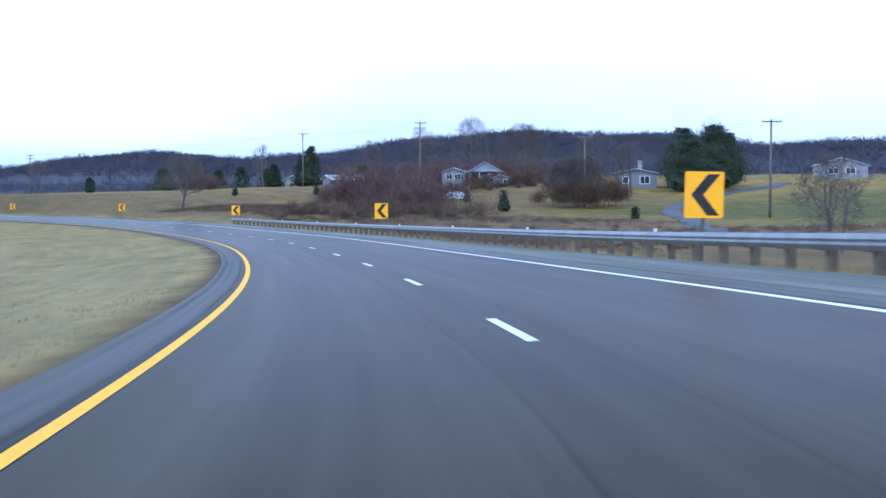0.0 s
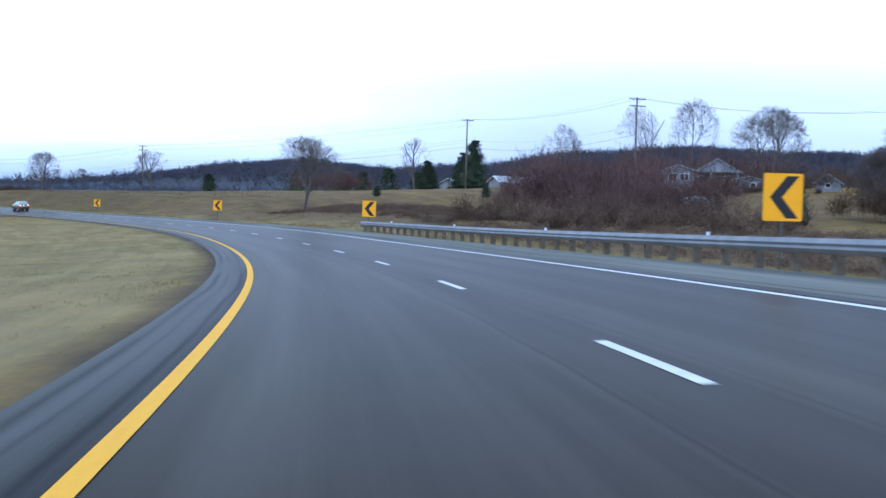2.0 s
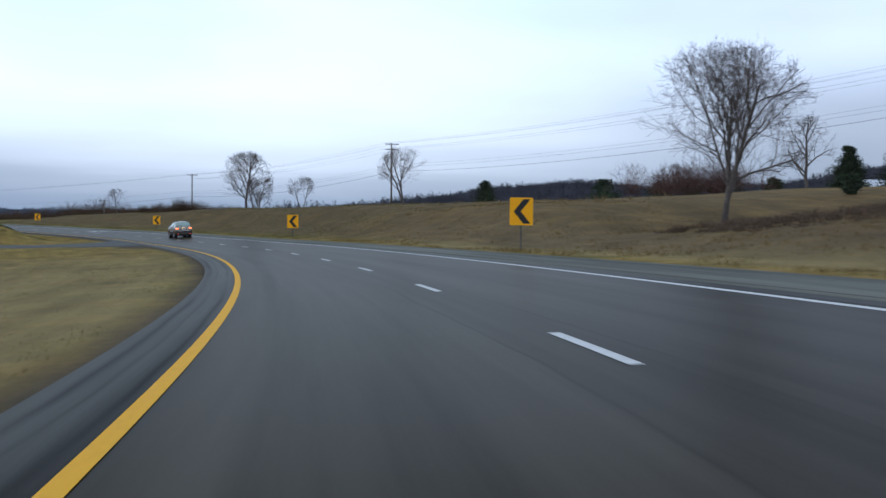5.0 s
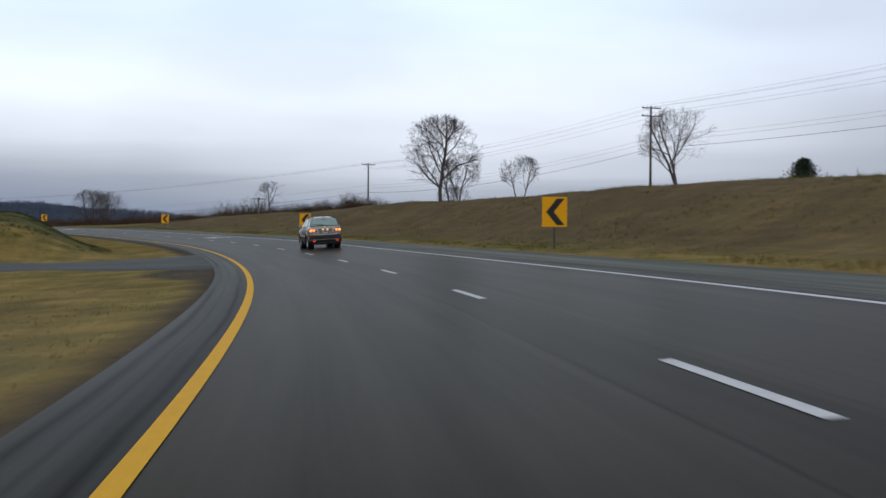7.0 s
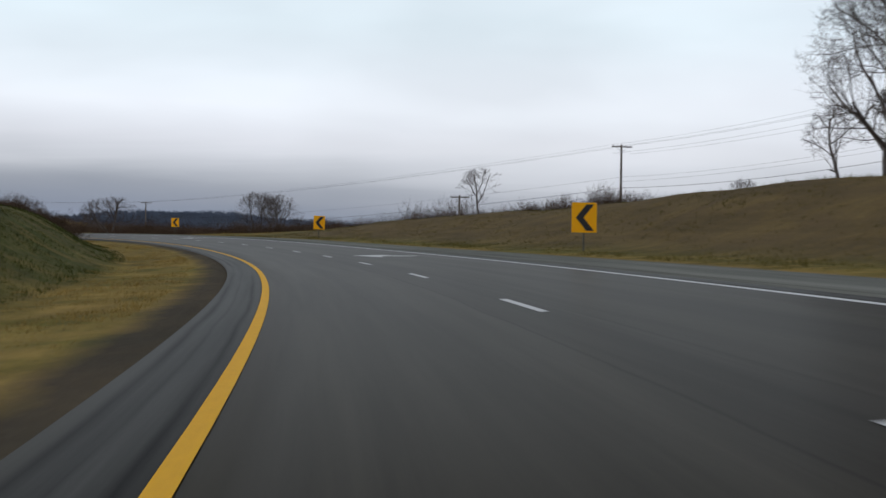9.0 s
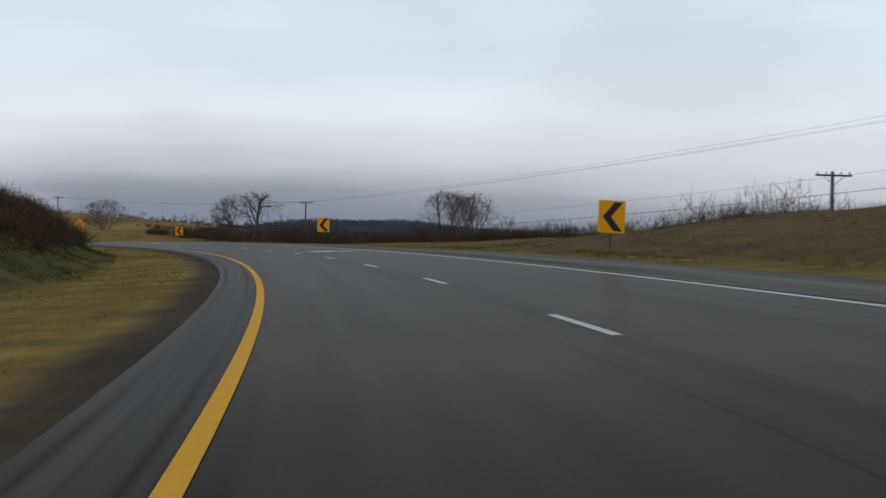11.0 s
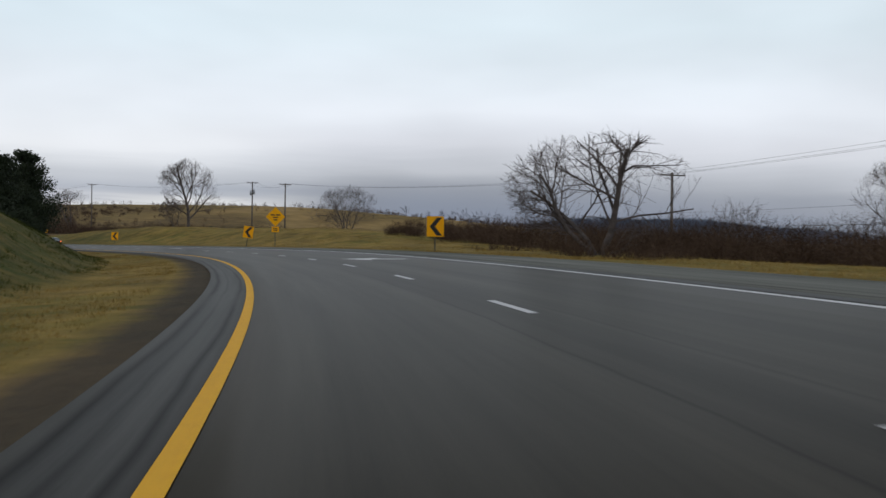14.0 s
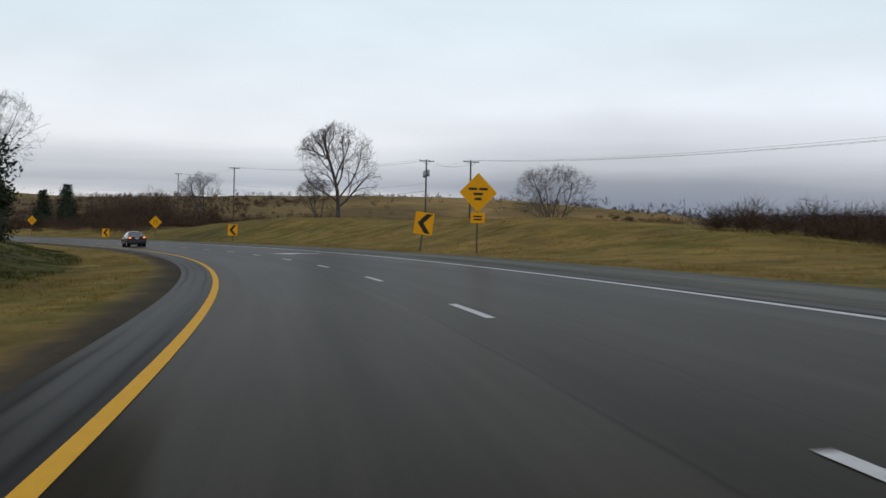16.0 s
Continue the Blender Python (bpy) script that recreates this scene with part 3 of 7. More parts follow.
def ground_z(s, lat):
    """Height of the ground, for arrays of places beside the road."""
    s, lat = np.broadcast_arrays(np.asarray(s, float), np.asarray(lat, float))
    level = np.interp(s, S, CZ)
    rows = np.stack([np.interp(s, ROWS_S, TABLE[:, k]) for k in range(len(LATS))], -1)
    idx = np.clip(np.searchsorted(LATS, lat) - 1, 0, len(LATS) - 2)
    lo, hi = np.take(LATS, idx), np.take(LATS, idx + 1)
    u = np.clip((lat - lo) / (hi - lo), 0, 1)
    u = np.where(idx <= 2, u * u * (3 - 2 * u), u)
    a, b = np.take_along_axis(rows, idx[..., None], -1)[..., 0], np.take_along_axis(rows, idx[..., None] + 1, -1)[..., 0]
    right = level + a + (b - a) * u
    x, y = road_at(s, lat)[..., 0], road_at(s, lat)[..., 1]
    far = -9.0 + 0 * x
    right = right + (far - right) * smooth(180, 420, lat)
    hills = 0 * x
    for hx, hy, rise, wx, wy in SWELLS:
        hills = hills + (rise * np.exp(-((x - hx) / wx) ** 2 / 2 - ((y - hy) / wy) ** 2 / 2)) ** 4
    hills = hills ** 0.25
    right = right + hills * smooth(85, 190, lat)
    crest = np.interp(s, LEFT_S, LEFT_H)
    foot = -0.075 + BANK * np.clip(lat, -12, 0)
    rise = smooth(-5.0, -12.5, lat)
    left = level + foot * (1 - rise) + crest * rise + np.clip(-lat - 12.5, 0, 60) * 0.03 * np.clip(crest, 0, 1)
    road = level + BANK * lat - 0.075
    z = np.where(lat < -1.0, left, np.where(lat > 10, right, road))
    bumps = 0.10 * np.sin(x * 0.31 + 1.3 * np.sin(y * 0.17)) * np.sin(y * 0.27 + np.sin(x * 0.13)) + 0.22 * np.sin(x * 0.071 + 2) * np.sin(y * 0.083)
    return z + bumps * (smooth(11.5, 20, lat) + smooth(-4.5, -9, lat))


def ground_at(s, lat, lift=0.0):
    p = road_at(float(s), float(lat))
    return Vector((float(p[0]), float(p[1]), float(ground_z(s, lat)) + lift))


def locate(x, y):
    """Metres along and beside the road, for arrays of places."""
    best_s, best_l = np.zeros(len(x)), np.zeros(len(x))
    for a in range(0, len(x), 2000):
        d = (CX[None, ::4] - x[a:a + 2000, None]) ** 2 + (CY[None, ::4] - y[a:a + 2000, None]) ** 2
        k = np.argmin(d, 1) * 4
        best_s[a:a + 2000] = S[k]
        best_l[a:a + 2000] = (x[a:a + 2000] - CX[k]) * np.sin(HEAD[k]) - (y[a:a + 2000] - CY[k]) * np.cos(HEAD[k])
    return best_s, best_l


col_s = np.concatenate([np.arange(-160, 0, 8.0), np.arange(0, 700, 2.0), np.arange(700, 960, 8.0), np.linspace(960, S_LAST, 60)[:-1]])
row_lat = np.concatenate([[-330, -240, -160, -100, -70, -50, -38, -30, -25, -21], np.arange(-18, -2.0, 0.8), [-1.9, -1.4, -0.99, -0.6, 3, 7, 9.3, 9.7],
                          np.arange(10.2, 15, 0.6), np.arange(15, 30, 1.0), np.arange(30, 60, 2.5), np.arange(60, 130, 5), np.arange(130, 330, 14),
                          np.arange(330, 900, 35), np.arange(900, 2000, 90), [2300, 2800, 3500, 4400]])
gs, gl = np.meshgrid(col_s, row_lat, indexing="ij")
gp = road_at(gs, gl)
gp[..., 2] = ground_z(gs, gl)
na, nb = gs.shape
verts = gp.reshape(-1, 3)
uv = np.stack([gl, gs], -1).reshape(-1, 2)
faces = [(a * nb + b, a * nb + b + 1, (a + 1) % na * nb + b + 1, (a + 1) % na * nb + b) for a in range(na) for b in range(nb - 1)]
faces.append(tuple(a * nb for a in range(na)))
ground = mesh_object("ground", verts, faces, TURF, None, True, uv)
tagged(ground, "rolling winter grassland in tan, olive and green", "ground", kind="structure")
# zones of the turf: mown lawn, brushy ground, pale dry grass, and haze-tinted wooded ground
zl, zs2 = gl.reshape(-1), gs.reshape(-1)
lawn = smooth(50, 66, zl) * (1 - smooth(150, 190, zl)) * (1 - smooth(132, 166, zs2)) * (zs2 < 700)
lawn = lawn + 0.95 * np.exp(-((zs2 - 653) / 18) ** 2 - ((zl - 15.5) / 6) ** 2)
lawn = np.maximum(lawn, (1 - smooth(-6.4, -4.8, zl)) * smooth(-60, -25, zl) * smooth(296, 312, zs2) * (1 - smooth(700, 760, zs2)))
lawn = np.maximum(lawn, 0.65 * smooth(11, 13, zl) * (1 - smooth(34, 44, zl)) * smooth(245, 275, zs2) * (1 - smooth(430, 470, zs2)))
green_patch = np.sin(gp[..., 0] * 0.043 + 2.1 * np.sin(gp[..., 1] * 0.019) + 1.0) * np.sin(gp[..., 1] * 0.051 + np.sin(gp[..., 0] * 0.023))
lawn = np.maximum(lawn, 0.8 * smooth(0.45, 0.6, green_patch.reshape(-1)) * smooth(150, 190, zl) * (zs2 > 560))
scrub = smooth(13, 18, zl) * (1 - smooth(48, 60, zl)) * (1 - smooth(190, 225, zs2)) * (zs2 < 700)
scrub = np.maximum(scrub, 0.8 * smooth(40, 55, zl) * (1 - smooth(84, 100, zl)) * smooth(136, 164, zs2) * (1 - smooth(240, 270, zs2)))
scrub = np.maximum(scrub, smooth(27, 36, zl) * (1 - smooth(110, 170, zl)) * smooth(380, 410, zs2) * (1 - smooth(900, 950, zs2)))
scrub = np.maximum(scrub, smooth(20, 30, zl) * (1 - smooth(130, 200, zl)) * smooth(655, 680, zs2) * (1 - smooth(1200, 1300, zs2)))
far_patch = np.sin(gp[..., 0] * 0.021 + 1.7 * np.sin(gp[..., 1] * 0.013)) * np.sin(gp[..., 1] * 0.027 + np.sin(gp[..., 0] * 0.017))
scrub = np.maximum(scrub, smooth(0.15, 0.4, far_patch.reshape(-1)) * smooth(140, 200, zl) * 0.7)
scrub = np.maximum(scrub, 0.85 * smooth(12.5, 16, zl) * (1 - smooth(45, 60, zl)) * smooth(150, 200, zs2) * (1 - smooth(400, 440, zs2)))
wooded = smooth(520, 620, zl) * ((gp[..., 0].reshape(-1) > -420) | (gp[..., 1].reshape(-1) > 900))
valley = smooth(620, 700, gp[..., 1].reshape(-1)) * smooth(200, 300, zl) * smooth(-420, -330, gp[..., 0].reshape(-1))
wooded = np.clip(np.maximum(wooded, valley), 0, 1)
dry = (1 - smooth(-2.0, -1.0, zl)) * (0.25 + 0.75 * smooth(-90, -30, zl)) * (1 - 0.30 * smooth(40, 150, zs2)) * (1 - smooth(200, 265, zs2)) * (zs2 < 700) + 0.95 * smooth(150, 260, zl) * (zs2 > 560)
dry = np.maximum(dry, 0.8 * smooth(11, 13, zl) * (1 - smooth(18, 22, zl)) * smooth(120, 150, zs2) * (1 - smooth(215, 260, zs2)))
# a golden field on the hill beyond the bank, with broken dark edges
field = np.exp(-((gp[..., 0] + 540) / 95) ** 4 - ((gp[..., 1] - 572) / 75) ** 4).reshape(-1)
field = field * (1 - 0.75 * smooth(0.3, 0.5, np.abs(green_patch.reshape(-1))))
scrub, dry = scrub * (1 - 0.9 * field), np.maximum(dry, field)
layer = ground.data.color_attributes.new("zones", "FLOAT_COLOR", "POINT")
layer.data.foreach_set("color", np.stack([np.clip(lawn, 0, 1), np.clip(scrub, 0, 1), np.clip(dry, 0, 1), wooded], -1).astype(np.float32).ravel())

# paved crossover that leaves the inner shoulder
cross = [(264.5, -0.96, 287.5, -0.96), (266.6, -2.0, 285.6, -1.9), (268.8, -3.6, 285.0, -3.6), (271.0, -5.6, 285.4, -5.8), (273.3, -8.0, 286.3, -9.0),
         (276.5, -12.0, 287.5, -13.0), (281.0, -20.0, 290.0, -20.0), (286.0, -34.0, 295.0, -34.0)]
verts, faces = [], []
for a, b, c, d in cross:
    for q in (-1, 0, 1, 2, 3, 4, 5, 6, 7):
        u = min(max(q, 0), 6) / 6
        s0, l0 = a + (c - a) * u, b + (d - b) * u
        p = ground_at(s0, l0, 0.035)
        if l0 > -12:
            p.z = max(p.z, float(road_at(s0, l0)[2]) - 0.02)
        if q in (-1, 7):
            # the sides slope down into the ditch
            p = ground_at(s0 + (0.9 if q > 0 else -0.9), l0, -0.15)
        verts.append(p)
for a in range(len(cross) - 1):
    for q in range(8):
        faces.append((a * 9 + q, (a + 1) * 9 + q, (a + 1) * 9 + q + 1, a * 9 + q + 1))
tagged(mesh_object("crossover_paving", verts, faces, CRACKED, None, True), "cracked grey paved crossover leaving the inner shoulder", "side road", kind="structure")

# ---- plants ----


def thing(name, m, label, category, group="", kind=""):
    ob = new(name)
    ob.empty_display_size = 0.1
    ob.matrix_world = m
    return tagged(ob, label, category, group, kind)


def part(name, bm, mat, parent, label="", smooth_faces=False):
    me = bpy.data.meshes.new(name)
    bm.to_mesh(me)
    bm.free()
    me.materials.append(mat)
    if smooth_faces:
        me.polygons.foreach_set("use_smooth", [True] * len(me.polygons))
    ob = new(name, me)
    ob.parent = parent
    return tagged(ob, label)


def raw_part(name, verts, faces, mat, parent, label="", smooth_faces=False):
    ob = mesh_object(name, verts, faces, mat, parent, smooth_faces)
    return tagged(ob, label)


def tube(verts, faces, p, q, r0, r1, n):
    """A tapered tube from p to q, added to the lists."""
    d = (q - p).normalized()
    side = d.orthogonal().normalized()
    other = d.cross(side)
    base = len(verts)
    for c, r in ((p, r0), (q, r1)):
        for k in range(n):
            a = 2 * math.pi * k / n
            verts.append(c + side * (math.cos(a) * r) + other * (math.sin(a) * r))
    for k in range(n):
        faces.append((base + k, base + (k + 1) % n, base + n + (k + 1) % n, base + n + k))


def grow(rng, p, d, length, radius, depth, wood, twig, ends, crown, fork, rise):
    """One limb of a bare tree with its side branches, kept inside a rounded crown (middle, half-height, half-width)."""
    steps = (6, 5, 4, 3, 2)[depth]
    pts = [p]
    for k in range(steps):
        wild = 0.10 + 0.05 * depth
        d = (d + Vector((rng.gauss(0, wild), rng.gauss(0, wild), rng.gauss(0.07 * rise, wild)))).normalized()
        q = pts[-1] + d * (length / steps)
        if depth and (q.x / crown[2]) ** 2 + (q.y / crown[2]) ** 2 + ((q.z - crown[0]) / crown[1]) ** 2 > rng.uniform(0.7, 1.15):
            break
        pts.append(q)
    count = len(pts) - 1
    if count < 1:
        return
    dest = wood if depth <= 1 else twig
    sides = (8, 6, 4, 3, 3)[depth]
    thin = [radius * (1 - 0.62 * k / steps) for k in range(count + 1)]
    for k in range(count):
        tube(dest[0], dest[1], pts[k], pts[k + 1], max(thin[k], 0.005), max(thin[k + 1], 0.004), sides)
    if depth == 4:
        ends.append((pts[0], pts[-1]))
        return
    if depth >= 2:
        ends.append((pts[-2], pts[-1]))
    n = fork[min(depth, len(fork) - 1)]
    low = 0.2 if depth else max(0.12, min(0.30, (crown[0] - crown[1]) / length))
    for k in range(n):
        u = low + (1 - low) * (k + rng.random()) / n
        at = u * count
        seg = min(int(at), count - 1)
        start = pts[seg].lerp(pts[seg + 1], at - seg)
        along = (pts[seg + 1] - pts[seg]).normalized()
        turn = k * 2.4 + rng.uniform(-0.7, 0.7)
        side = along.orthogonal().normalized()
        side = side * math.cos(turn) + along.cross(side) * math.sin(turn)
        lean = radians(rng.uniform(32, 62) - 14 * u)
        away = (along * math.cos(lean) + side * math.sin(lean)).normalized()
        share = rng.uniform(0.48, 0.72) * (1.2 - 0.45 * u)
        grow(rng, start, away, length * share, (thin[seg] * 0.5 + thin[seg + 1] * 0.5) * rng.uniform(0.42, 0.62), depth + 1, wood, twig, ends, crown, fork, rise)


def bare_tree(seed, height, m, label, trunks=1, lean=0.0, fork=(10, 6, 5, 4), wide=0.46, low=0.24, rise=1.0, radius=None, limbs=(), hairs=8, fine=0.0042, group=""):
    """A leafless tree; wide: the crown's half-width, low: its lower edge, both as shares of the height."""
    rng = random.Random(seed)
    tree = thing("bare_tree", m, label, "tree", group)
    wood, twig, ends = ([], []), ([], []), []
    crown = (height * (1 + low) / 2, height * (1 - low) / 2 * 1.02, height * wide)
    r = radius or height * 0.024 / math.sqrt(trunks)
    if limbs:
        for (dx, dy, dz), share, thick in limbs:
            grow(rng, Vector((dx * 0.15, dy * 0.15, -0.25)), Vector((dx, dy, dz)).normalized(), height * share, r * thick, 1, wood, twig, ends, crown, fork, rise)
    else:
        for k in range(trunks):
            a = 2 * math.pi * (k + rng.random() * 0.6) / trunks
            out = 0.0 if trunks == 1 else rng.uniform(0.16, 0.34)
            d = Vector((math.cos(a) * out + lean, math.sin(a) * out, 1)).normalized()
            p = Vector((math.cos(a), math.sin(a), 0)) * (0.25 if trunks > 1 else 0.0) + Vector((0, 0, -0.3))
            grow(rng, p, d, height * (0.92 if trunks == 1 else rng.uniform(0.7, 0.92)), r, 0, wood, twig, ends, crown, fork, rise * 0.6)
    # hair-thin twigs along the outer branches
    nr = np.random.default_rng(seed)
    a0 = np.repeat(np.array([e[0][:] for e in ends]), hairs, 0)
    a1 = np.repeat(np.array([e[1][:] for e in ends]), hairs, 0)
    run = a1 - a0
    tips = a0 + run * nr.uniform(0.1, 1.0, (len(a0), 1))
    way = run / (np.linalg.norm(run, axis=1, keepdims=True) + 1e-6) + nr.normal(0, 0.55, run.shape) + np.array([0, 0, 0.15])
    way /= np.linalg.norm(way, axis=1, keepdims=True)
    tops = tips + way * (nr.uniform(0.02, 0.055, len(tips)) * height)[:, None]
    flat = np.cross(way, nr.normal(0, 1, tips.shape))
    flat *= fine / np.linalg.norm(flat, axis=1, keepdims=True)
    base = len(twig[0])
    twig[0].extend(np.stack([tips - flat, tips + flat, tops], 1).reshape(-1, 3).tolist())
    twig[1].extend((np.arange(len(tips) * 3).reshape(-1, 3) + base).tolist())
    raw_part("trunk", wood[0], wood[1], BARK, tree, "", True)
    raw_part("crown", twig[0], twig[1], TWIGS, tree, "fine bare twigs")
    return tree


def evergreen(seed, height, radius, m, label, mat, shape="cone", leaves=3200, name="cedar_tree", group="", leaf=0.20):
    """A conifer: a tapered trunk, whorls of limbs and a ragged crown of many small sprays."""
    rng = np.random.default_rng(seed)
    tree = thing(name, m, label, "tree", group)
    tv, tf = [], []
    tube(tv, tf, Vector((0, 0, -0.3)), Vector((0, 0, height * 0.5)), height * 0.022, height * 0.014, 7)
    tube(tv, tf, Vector((0, 0, height * 0.5)), Vector((0, 0, height * 0.97)), height * 0.014, 0.01, 5)
    limbs = 110
    hs = height * (0.02 + 0.88 * np.sort(rng.random(limbs)))
    an = rng.uniform(0, 2 * math.pi, limbs)

    def reach(h):
        u = h / height
        if shape == "cone":
            return radius * (1 - u) ** 0.85 * np.minimum(1, u / 0.10 + 0.25)
        return radius * np.clip(1 - u, 0, 1) ** 0.66 * np.minimum(1, 0.55 + u / 0.35)
    lr = reach(hs) * rng.uniform(0.75, 1.12, limbs)
    for k in range(limbs):
        out = Vector((math.cos(an[k]), math.sin(an[k]), 0.25 if shape == "cone" else 0.5))
        p = Vector((0, 0, hs[k] * 0.92))
        tube(tv, tf, p, p + out * float(lr[k]) * 0.85, 0.03, 0.008, 3)
    raw_part("trunk", tv, tf, BARK, tree)
    pick = rng.integers(0, limbs, leaves)
    u = np.sqrt(rng.random(leaves)) * 1.02
    spread = 0.26 * lr[pick] + 0.10
    c = np.stack([np.cos(an[pick]) * lr[pick] * u, np.sin(an[pick]) * lr[pick] * u, hs[pick] + lr[pick] * u * (0.12 if shape == "cone" else 0.32)], -1)
    c += np.clip(rng.normal(0, 1, (leaves, 3)), -1.5, 1.5) * spread[:, None] * np.array([0.8, 0.8, 0.55])
    c[:, 2] = np.where(c[:, 2] > height, height - np.abs(c[:, 2] - height) * 0.7, c[:, 2])
    c[:, 2] = np.maximum(c[:, 2], 0.1)
    a = rng.normal(0, 1, (leaves, 3))
    a[:, :2] += 1.2 * c[:, :2] / (np.linalg.norm(c[:, :2], axis=1, keepdims=True) + 0.1)
    a[:, 2] += 0.7
    a /= np.linalg.norm(a, axis=1, keepdims=True)
    b = np.cross(a, rng.normal(0, 1, (leaves, 3)))
    b /= np.linalg.norm(b, axis=1, keepdims=True)
    size = leaf * rng.uniform(0.6, 1.6, (leaves, 1))
    v = np.stack([c - a * size * 0.5, c + b * size * 0.34, c + a * size * 0.9, c - b * size * 0.34], 1).reshape(-1, 3)
    f = np.arange(leaves * 4).reshape(-1, 4)
    # a dense inner mass under the sprays
    rings, turns = 12, 14
    core, cf = [], []
    for a2 in range(rings + 1):
        hh = height * (0.02 + 0.86 * a2 / rings)
        for b2 in range(turns):
            r2 = float(reach(np.float64(hh))) * (0.70 + 0.14 * math.sin(b2 * 2.3 + a2 * 1.7 + seed) + 0.10 * math.sin(b2 * 5.1 - a2 * 2.9)) * (1 - (a2 / rings) ** 4 * 0.95) + 0.02
            core.append((math.cos(2 * math.pi * b2 / turns) * r2, math.sin(2 * math.pi * b2 / turns) * r2, hh + 0.1 * math.sin(b2 * 3.1)))
    for a2 in range(rings):
        for b2 in range(turns):
            cf.append((a2 * turns + b2, a2 * turns + (b2 + 1) % turns, (a2 + 1) * turns + (b2 + 1) % turns, (a2 + 1) * turns + b2))
    base = len(v)
    v = np.concatenate([v, np.array(core)])
    f = [tuple(q) for q in f] + [tuple(base + k for k in q) for q in cf]
    raw_part("crown", v, f, mat, tree, "dense dark evergreen sprays")
    return tree


def stalks(rng, base, height, stems, twigs, spread, width, bend=0.3):
    """Thin bare stems with side twigs from each base point; returns vertices and faces."""
    n = len(base)
    root = np.repeat(base, stems, 0) + rng.normal(0, 0.12, (n * stems, 3)) * np.array([1, 1, 0]) * np.repeat(height, stems)[:, None]
    lean = rng.normal(0, spread * 1.5, (n * stems, 2))
    h = np.repeat(height, stems) * rng.uniform(0.55, 1.0, n * stems) / (1 + 0.35 * np.linalg.norm(lean, axis=1) ** 2)
    d = np.concatenate([lean, np.ones((n * stems, 1))], 1)
    d /= np.linalg.norm(d, axis=1, keepdims=True)
    tip = root + d * h[:, None]
    w = np.repeat(np.full(n, width), stems) * rng.uniform(0.6, 1.5, n * stems)
    at = np.repeat(np.arange(n * stems), twigs)
    u = rng.uniform(0.25, 0.95, len(at))
    r2 = root[at] + (tip[at] - root[at]) * u[:, None]
    d2 = d[at] + rng.normal(0, 0.95, (len(at), 3))
    d2 /= np.linalg.norm(d2, axis=1, keepdims=True)
    t2 = r2 + d2 * (h[at] * rng.uniform(0.18, 0.42, len(at)))[:, None]
    a, b = np.concatenate([root, r2]), np.concatenate([tip, t2])
    w = np.concatenate([w, w[at] * 0.55])
    q = np.cross(b - a, rng.normal(0, 1, a.shape))
    q /= np.linalg.norm(q, axis=1, keepdims=True) + 1e-9
    v = np.stack([a - q * w[:, None], a + q * w[:, None], b], 1).reshape(-1, 3)
    return v, np.arange(len(v)).reshape(-1, 3)


def thicket(name, seed, s_span, lat_span, count, height, mat, label, stems=9, twigs=5, spread=0.35, width=0.02, clump=0.0):
    """Brush spread over a stretch beside the road, one uncountable mass."""
    rng = np.random.default_rng(seed)
    s, lat = rng.uniform(*s_span, count), rng.uniform(*lat_span, count)
    if clump:
        keep = np.sin(s * clump + lat * 0.13) + np.sin(lat * clump * 1.3 - s * 0.05) + rng.normal(0, 0.5, count) > -0.3
        s, lat = s[keep], lat[keep]
    p = road_at(s, lat)
    p[:, 2] = ground_z(s, lat) - 0.08
    swell = 0.62 + 0.22 * np.sin(s * 0.21 + lat * 0.31 + seed) + 0.16 * np.sin(s * 0.083 - lat * 0.17 + 2 * seed)
    h = rng.uniform(0.45, 1.15, len(s)) * swell * height
    v, f = stalks(rng, p, h, stems, twigs, spread, width)
    return tagged(mesh_object(name, v, f, mat), label, "brush", kind="stuff")


def spot(s, lat, turn=0.0, lift=0.0):
    p = ground_at(s, lat, lift)
    return pose(p.x, p.y, p.z, 0, 0, heading_at(s) + turn)


# single bare trees along the outer bank
bare_tree(3, 10.3, spot(216.3, 27.6), "grey bare deciduous tree with a broad round crown on the bank", trunks=2, fork=(12, 7, 5, 4), wide=0.56, low=0.14, hairs=5)
bare_tree(9, 8.4, spot(329.3, 26.7, 40), "tall bare deciduous tree with several stems on the bank", fork=(14, 7, 5, 4), wide=0.50, low=0.08)
bare_tree(10, 5.2, spot(331.8, 29.8, 40), "smaller bare tree beside a tall one on the bank", trunks=2, fork=(8, 5, 4, 3), wide=0.42, low=0.05)
bare_tree(15, 5.4, spot(395.6, 31.5, 90), "small bare tree behind the bank's crest", fork=(8, 5, 4, 3), wide=0.5)
bare_tree(21, 14.5, spot(546.0, 79.0), "bare tree with a wide crown beyond the verge", trunks=3, fork=(8, 6, 5, 4), wide=0.42)
bare_tree(22, 13.5, spot(538.0, 79.0), "bare tree with a wide crown beyond the verge", trunks=2, fork=(8, 6, 5, 4), wide=0.42)
